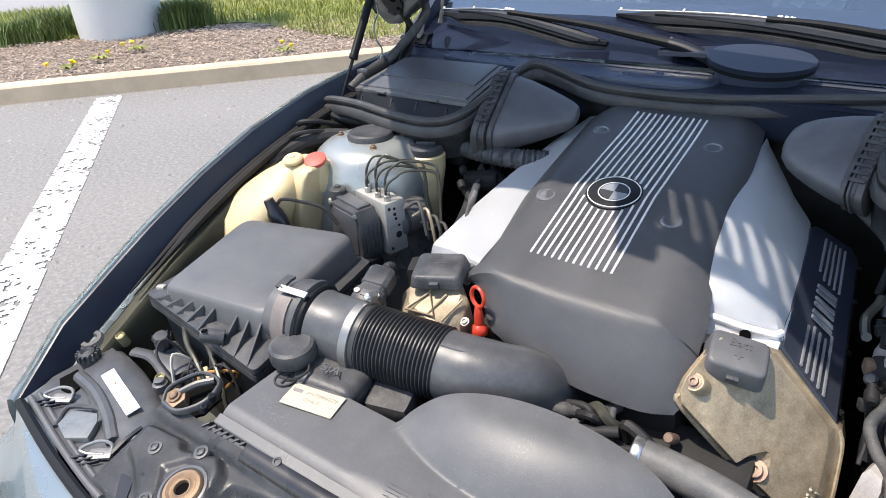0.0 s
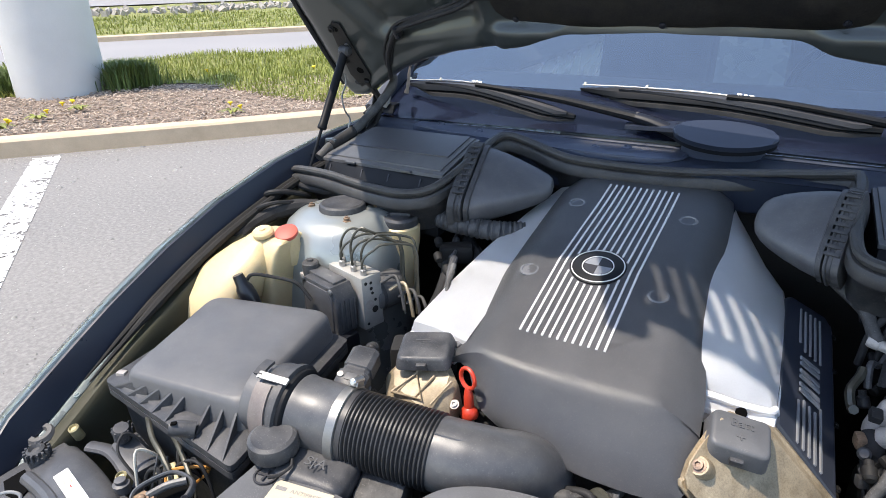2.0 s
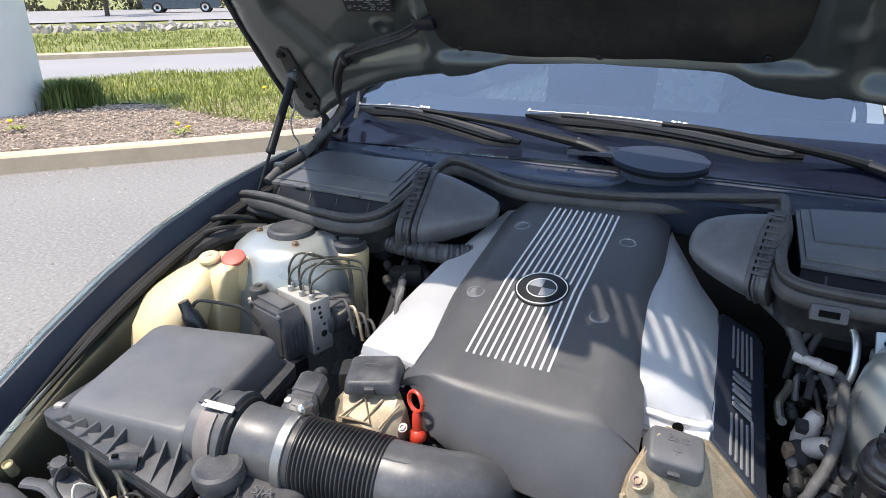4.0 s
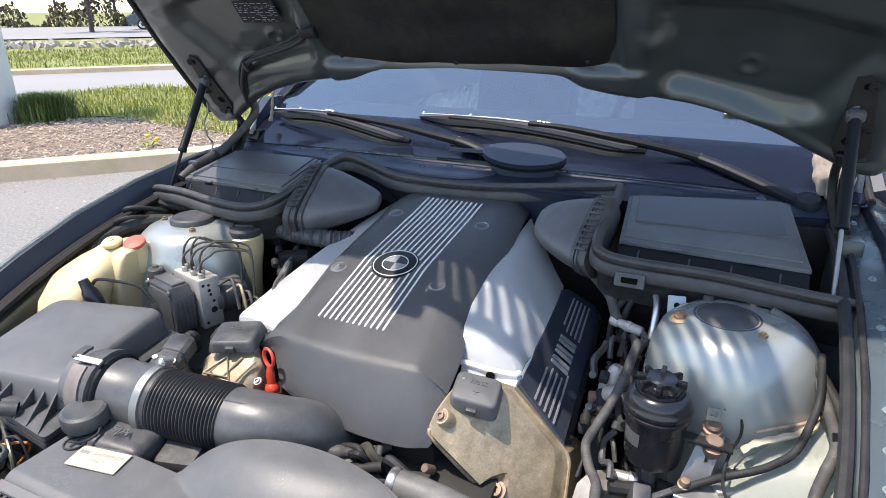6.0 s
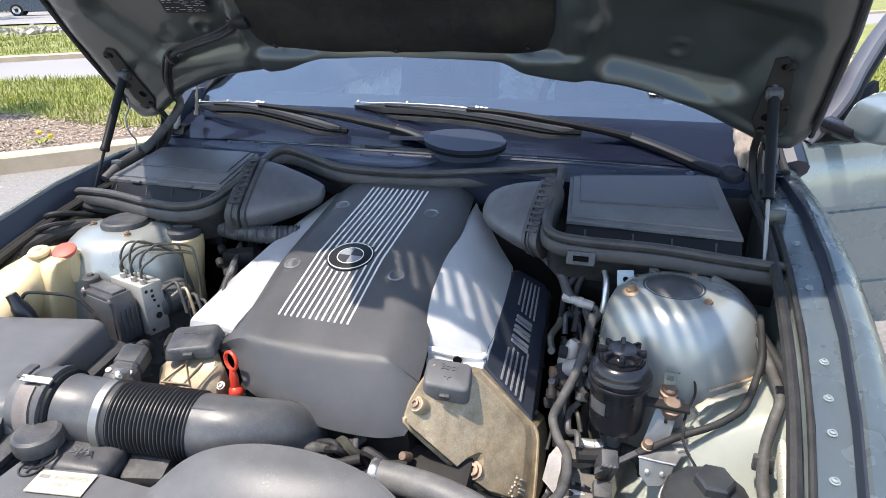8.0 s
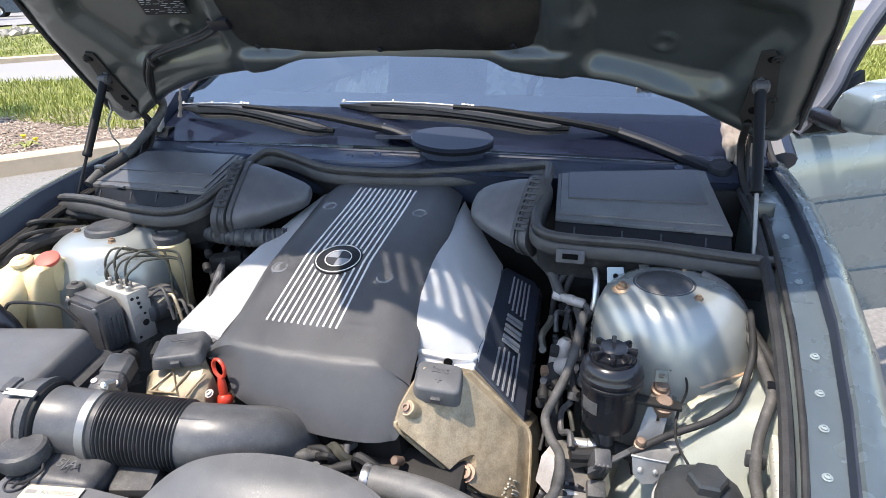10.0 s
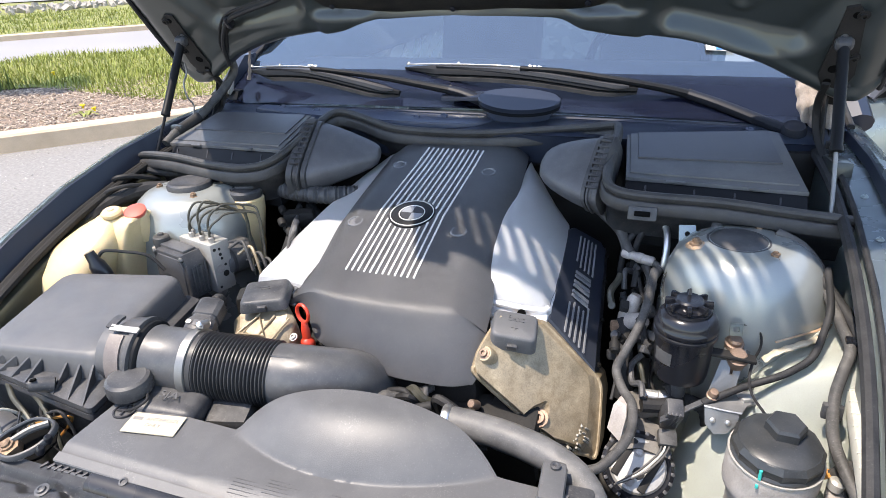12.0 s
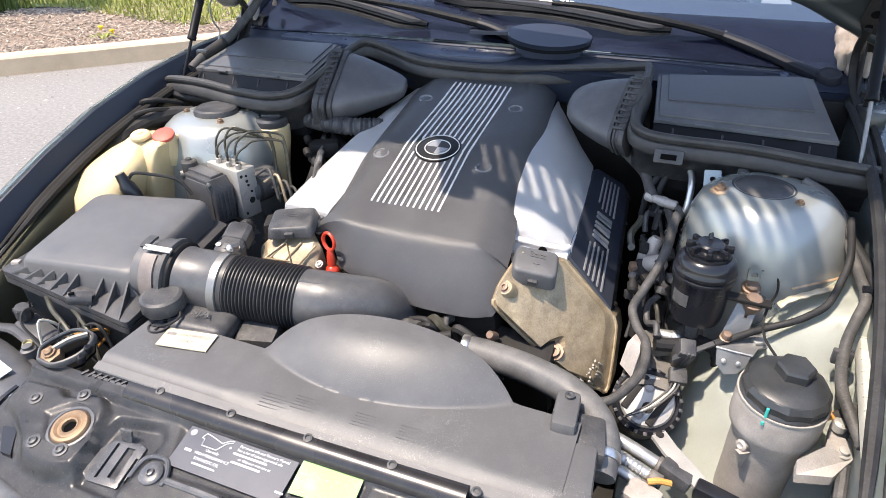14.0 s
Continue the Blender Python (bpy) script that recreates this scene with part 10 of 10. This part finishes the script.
hose_thing("coolant_hose", "dusty grey rubber hose beside the engine", [
    ([(0.458, 0.020, 0.822), (0.455, -0.020, 0.812), (0.451, -0.065, 0.795), (0.440, -0.105, 0.768), (0.424, -0.128, 0.735), (0.415, -0.142, 0.710), (0.428, -0.172, 0.696), (0.447, -0.205, 0.690), (0.447, -0.262, 0.678), (0.417, -0.318, 0.662), (0.386, -0.334, 0.655), (0.35, -0.35, 0.65)], 0.0077, "rubber_dusty")])
hose_thing("radiator_hose", "thick black rubber upper radiator hose with clip", [
    ([(0.175, -0.340, 0.705), (0.225, -0.338, 0.702), (0.290, -0.344, 0.698), (0.350, -0.362, 0.694), (0.395, -0.394, 0.690), (0.416, -0.436, 0.682), (0.418, -0.48, 0.665)], 0.0235, "hose_grey")],
    [((0.182, -0.3395, 0.7045), (1, 0.05, -0.05), 0.0243), ((0.418, -0.455, 0.677), (0.05, -1, -0.35), 0.0245)])
hose_thing("brake_hose", "braided cable crossing the strut tower", [
    ([(0.722, 0.01, 0.865), (0.720, -0.061, 0.835), (0.709, -0.101, 0.805), (0.693, -0.137, 0.785), (0.671, -0.147, 0.765), (0.650, -0.151, 0.750), (0.618, -0.158, 0.735), (0.595, -0.160, 0.72), (0.55, -0.18, 0.70)], 0.0056, "rubber")], category="cable")
ob = hose_thing("wiring_loom", "thick dusty wiring loom along the wing", [
    ([(0.650, 0.075, 0.895), (0.690, 0.055, 0.880), (0.716, 0.02, 0.855), (0.724, -0.03, 0.832), (0.736, -0.08, 0.812), (0.740, -0.13, 0.803), (0.728, -0.165, 0.782), (0.718, -0.195, 0.755), (0.712, -0.26, 0.730), (0.735, -0.34, 0.70)], 0.0082, "rubber_dusty"),
    ([(0.715, 0.0, 0.85), (0.748, -0.06, 0.818), (0.757, -0.12, 0.806), (0.758, -0.17, 0.785), (0.758, -0.22, 0.745), (0.76, -0.36, 0.70)], 0.009, "rubber")], category="wires")
part("clip", box((0.716, -0.205, 0.742), (0.027, 0.011, 0.024), 0.003, rot(0, 0, -6)), M["plastic"], ob)
part("clip", box((0.744, -0.12, 0.806), (0.020, 0.016, 0.020), 0.003), M["plastic_gloss"], ob)
part("heat_sleeve", loft([[Vector((0.747 + 0.11 * (y + 0.1) + w, y, z)) for w, z in ((0.0, 0.752), (0.002, 0.756), (0.016, 0.756), (0.018, 0.752), (0.018, 0.735), (0.0, 0.735))] for y in (-0.40, -0.30, -0.20, -0.10, -0.02)]), M["tank_pale"], ob, "pale plastic cable trough")
for k in range(12):
    y = -0.36 + 0.028 * k
    part("trough_rib", box((0.756 + 0.11 * (y + 0.1), y, 0.7555), (0.018, 0.003, 0.003), 0.0008, rot(0, 0, -6)), M["tank_pale"], ob)
ob = hose_thing("fuel_lines", "black and pale plastic lines bending down behind the engine", [
    ([(0.335, 0.185, 0.868), (0.352, 0.165, 0.862), (0.385, 0.135, 0.845), (0.402, 0.112, 0.820), (0.410, 0.105, 0.812)], 0.010, "rubber_dusty"),
    ([(0.445, 0.095, 0.805), (0.460, 0.085, 0.803), (0.466, 0.070, 0.800), (0.458, 0.050, 0.792), (0.448, 0.02, 0.78)], 0.0065, "rubber_dusty"),
    ([(0.415, 0.15, 0.86), (0.412, 0.13, 0.845), (0.398, 0.12, 0.82), (0.392, 0.12, 0.76)], 0.006, "rubber"),
    ([(0.435, 0.15, 0.87), (0.430, 0.13, 0.855), (0.418, 0.12, 0.82), (0.415, 0.12, 0.76)], 0.006, "rubber"),
    ([(0.45, 0.14, 0.88), (0.470, 0.115, 0.865), (0.474, 0.085, 0.835), (0.470, 0.075, 0.80), (0.458, 0.09, 0.79)], 0.0065, "steel"),
    ([(0.44, 0.10, 0.79), (0.452, 0.06, 0.785), (0.455, 0.02, 0.765), (0.448, -0.02, 0.755)], 0.008, "rubber_dusty")], category="pipes")
part("connector", lathe([(0.008, -0.022), (0.010, -0.018), (0.010, -0.006), (0.0085, -0.004), (0.0085, 0.006), (0.010, 0.009), (0.010, 0.018), (0.008, 0.02)], (0.416, 0.102, 0.809), (0.9, -0.25, -0.1), 14), M["alu_dull"], ob, "pale grey connector")
part("connector", lathe([(0.008, -0.018), (0.0095, -0.014), (0.0095, 0.014), (0.008, 0.018)], (0.438, 0.096, 0.806), (0.9, -0.25, -0.05), 14), M["alu_dull"], ob, "pale grey connector")
ob = hose_thing("coolant_valve", "grey metal valve with white fittings beside the engine", [
    ([(0.415, -0.02, 0.73), (0.418, -0.06, 0.715), (0.425, -0.10, 0.69), (0.43, -0.12, 0.64)], 0.016, "rubber")], category="valve")
part("valve_body", lathe([(0.014, -0.03), (0.017, -0.02), (0.017, 0.004), (0.013, 0.010), (0.013, 0.02), (0.009, 0.028)], (0.424, 0.000, 0.750), (0.3, 0.2, 1), 18), M["alu_dull"], ob)
part("fitting", lathe([(0.013, -0.02), (0.016, -0.015), (0.016, 0.012), (0.010, 0.018)], (0.438, -0.035, 0.745), (0.8, -0.2, 0.4), 14), M["alu_dull"], ob, "pale fitting")
part("fitting", box((0.400, -0.04, 0.730), (0.014, 0.022, 0.020), 0.005, rot(0, 0, 15)), M["rust"], ob)
part("strap", box((0.447, -0.060, 0.720), (0.008, 0.03, 0.03), 0.003, rot(10, 0, 8)), M["alu_grime"], ob)
# plug leads and rails low down beside the engine
ob = hose_thing("engine_loom", "black wires and small pipes below the engine cover front", [
    ([(0.02, -0.335, 0.705), (0.07, -0.342, 0.700), (0.11, -0.330, 0.700), (0.15, -0.318, 0.708)], 0.0085, "rubber"),
    ([(0.05, -0.30, 0.70), (0.10, -0.305, 0.715), (0.125, -0.325, 0.69), (0.165, -0.318, 0.685), (0.20, -0.305, 0.69)], 0.006, "rubber"),
    ([(0.13, -0.29, 0.72), (0.14, -0.32, 0.69), (0.175, -0.335, 0.672), (0.21, -0.32, 0.675)], 0.005, "rubber_dusty"),
    ([(-0.02, -0.325, 0.70), (0.03, -0.36, 0.70), (0.09, -0.362, 0.695), (0.13, -0.355, 0.68)], 0.007, "rubber"),
    ([(0.08, -0.28, 0.68), (0.11, -0.33, 0.66), (0.18, -0.36, 0.655), (0.24, -0.33, 0.66)], 0.009, "rubber")], category="wires")
part("thermostat_cap", lathe([(0.020, -0.04), (0.022, 0), (0.018, 0.012), (0.010, 0.014)], (0.082, -0.305, 0.690), (0, -0.2, 1), 18), M["plastic"], ob)
part("connector", box((0.205, -0.312, 0.688), (0.036, 0.022, 0.020), 0.005, rot(0, 10, 20)), M["plastic_grey"], ob)
for p in ((0.205, -0.285, 0.700), (0.248, -0.300, 0.668)):
    part("stud", lathe([(0.0075, -0.02), (0.0075, 0.0), (0.006, 0.003), (0.003, 0.003)], p, (-0.2, -0.7, 0.6), 14), M["copper"], ob, "copper-coloured stud")
part("timing_cover", box((0.10, -0.24, 0.60), (0.42, 0.08, 0.16), 0.02, rot(20)), M["dark"], ob)
part("timing_cover", box((0.27, -0.20, 0.60), (0.16, 0.10, 0.14), 0.02, rot(20, 30, 0)), M["dark"], ob)
part("clip", tube([(0.012, -0.345, 0.712), (0.018, -0.352, 0.735), (0.026, -0.35, 0.728), (0.024, -0.348, 0.706)], 0.0035, 6, 5), M["plastic_gloss"], ob)

blk = thing("engine_block", (0, 0, 0.45), "engine block and intake below the covers, shade painted near-black", "engine")
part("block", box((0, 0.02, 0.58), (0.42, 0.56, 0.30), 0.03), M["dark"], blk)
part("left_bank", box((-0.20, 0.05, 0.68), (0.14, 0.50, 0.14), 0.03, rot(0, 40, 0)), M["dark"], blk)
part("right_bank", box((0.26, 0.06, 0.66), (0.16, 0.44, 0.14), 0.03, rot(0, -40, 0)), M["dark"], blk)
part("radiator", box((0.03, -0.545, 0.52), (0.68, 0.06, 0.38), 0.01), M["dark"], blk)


def side_clutter():
    """Wires, clips and fittings in the gap between the engine and the strut tower."""
    ob = thing("engine_side_loom", (0.44, 0.02, 0.72), "tangle of dark wires, clips and fittings beside the engine", "wires")
    rnd = random.Random(91)
    mats = ("rubber", "dark", "rubber", "plastic", "rubber", "pipe")
    for k in range(16):
        y0 = 0.17 - 0.018 * k
        x0 = rnd.uniform(0.395, 0.47)
        z0 = 0.80 - 0.10 * (k / 16) + rnd.uniform(-0.02, 0.02)
        pts = [Vector((x0, y0, z0))]
        for j in range(4):
            pts.append(pts[-1] + Vector((rnd.uniform(-0.018, 0.018), rnd.uniform(-0.035, -0.01), rnd.uniform(-0.03, 0.014))))
        part("wire", tube(pts, rnd.choice((0.0028, 0.004, 0.0055, 0.007)), 7, 5), M[mats[k % 6]], ob)
    for k in range(11):
        p = Vector((rnd.uniform(0.40, 0.475), rnd.uniform(-0.13, 0.14), rnd.uniform(0.69, 0.77)))
        part("clip", box(p, (rnd.uniform(0.008, 0.018), rnd.uniform(0.010, 0.022), rnd.uniform(0.008, 0.016)), 0.003, rot(rnd.uniform(-30, 30), rnd.uniform(-30, 30), rnd.uniform(0, 90))), M[("plastic", "dark", "rubber", "dark", "dark")[k % 5]], ob)
    for k in range(6):
        p = Vector((rnd.uniform(0.40, 0.47), -0.12 + 0.05 * k, rnd.uniform(0.70, 0.76)))
        part("fitting", lathe([(0.006, -0.014), (0.009, -0.010), (0.009, 0.004), (0.006, 0.006), (0.006, 0.014)], p, (rnd.uniform(-1, 1), rnd.uniform(-1, 1), rnd.uniform(0.2, 1)), 12), M[("dark", "plastic", "dark")[k % 3]], ob)
    low = thing("front_loom", (0.1, -0.30, 0.66), "wires, hoses and plugs in the gap before the engine cover", "wires")
    for k in range(12):
        a = Vector((-0.02 + 0.022 * k, -0.30 + rnd.uniform(-0.02, 0.01), 0.675 + rnd.uniform(-0.015, 0.02)))
        pts = [a, a + Vector((rnd.uniform(0.0, 0.03), rnd.uniform(-0.03, 0.0), rnd.uniform(0.0, 0.03))), a + Vector((rnd.uniform(0.03, 0.06), rnd.uniform(-0.04, 0.01), rnd.uniform(-0.01, 0.03))), a + Vector((rnd.uniform(0.05, 0.09), rnd.uniform(-0.02, 0.02), rnd.uniform(-0.04, 0.0)))]
        part("wire", tube(pts, rnd.choice((0.003, 0.004, 0.006, 0.008)), 7, 6), M[mats[k % 6]], low)
    for k in range(6):
        p = Vector((0.0 + 0.042 * k, -0.315 + rnd.uniform(-0.01, 0.02), 0.672 + rnd.uniform(-0.01, 0.015)))
        part("plug", box(p, (0.026, 0.018, 0.016), 0.004, rot(rnd.uniform(-20, 20), rnd.uniform(-20, 20), rnd.uniform(0, 90))), M[("plastic", "plastic_grey", "alu_grime")[k % 3]], low)


side_clutter()

tab = thing("tower_bracket", (0.505, 0.075, 0.86), "small pale painted plate with a hole beside the strut tower", "bracket")
part("plate", cut(box((0.507, 0.080, 0.868), (0.030, 0.005, 0.044), 0.003, rot(-28, 0, 12)), [lathe([(0.005, -0.03), (0.005, 0.03)], (0.507, 0.080, 0.874), (0, -0.88, 0.47), 14)]), M["paint_in"], tab)
part("foot", box((0.509, 0.096, 0.84), (0.030, 0.026, 0.02), 0.004), M["paint_in"], tab)
strap = thing("cowl_strap", (0.555, 0.105, 0.89), "black strap and nut holding the cowl box", "bracket")
part("strap", box((0.555, 0.104, 0.895), (0.018, 0.008, 0.05), 0.003, rot(-12)), M["plastic"], strap)
part("strap_nut", lathe([(0.014, 0), (0.014, 0.004), (0.008, 0.005), (0.008, 0.012), (0.005, 0.013)], (0.555, 0.090, 0.876), (0, -0.4, 1), 10), M["alu_grime"], strap)
part("strap", box((-0.525, 0.112, 0.895), (0.016, 0.008, 0.045), 0.003, rot(-12)), M["plastic"], strap)
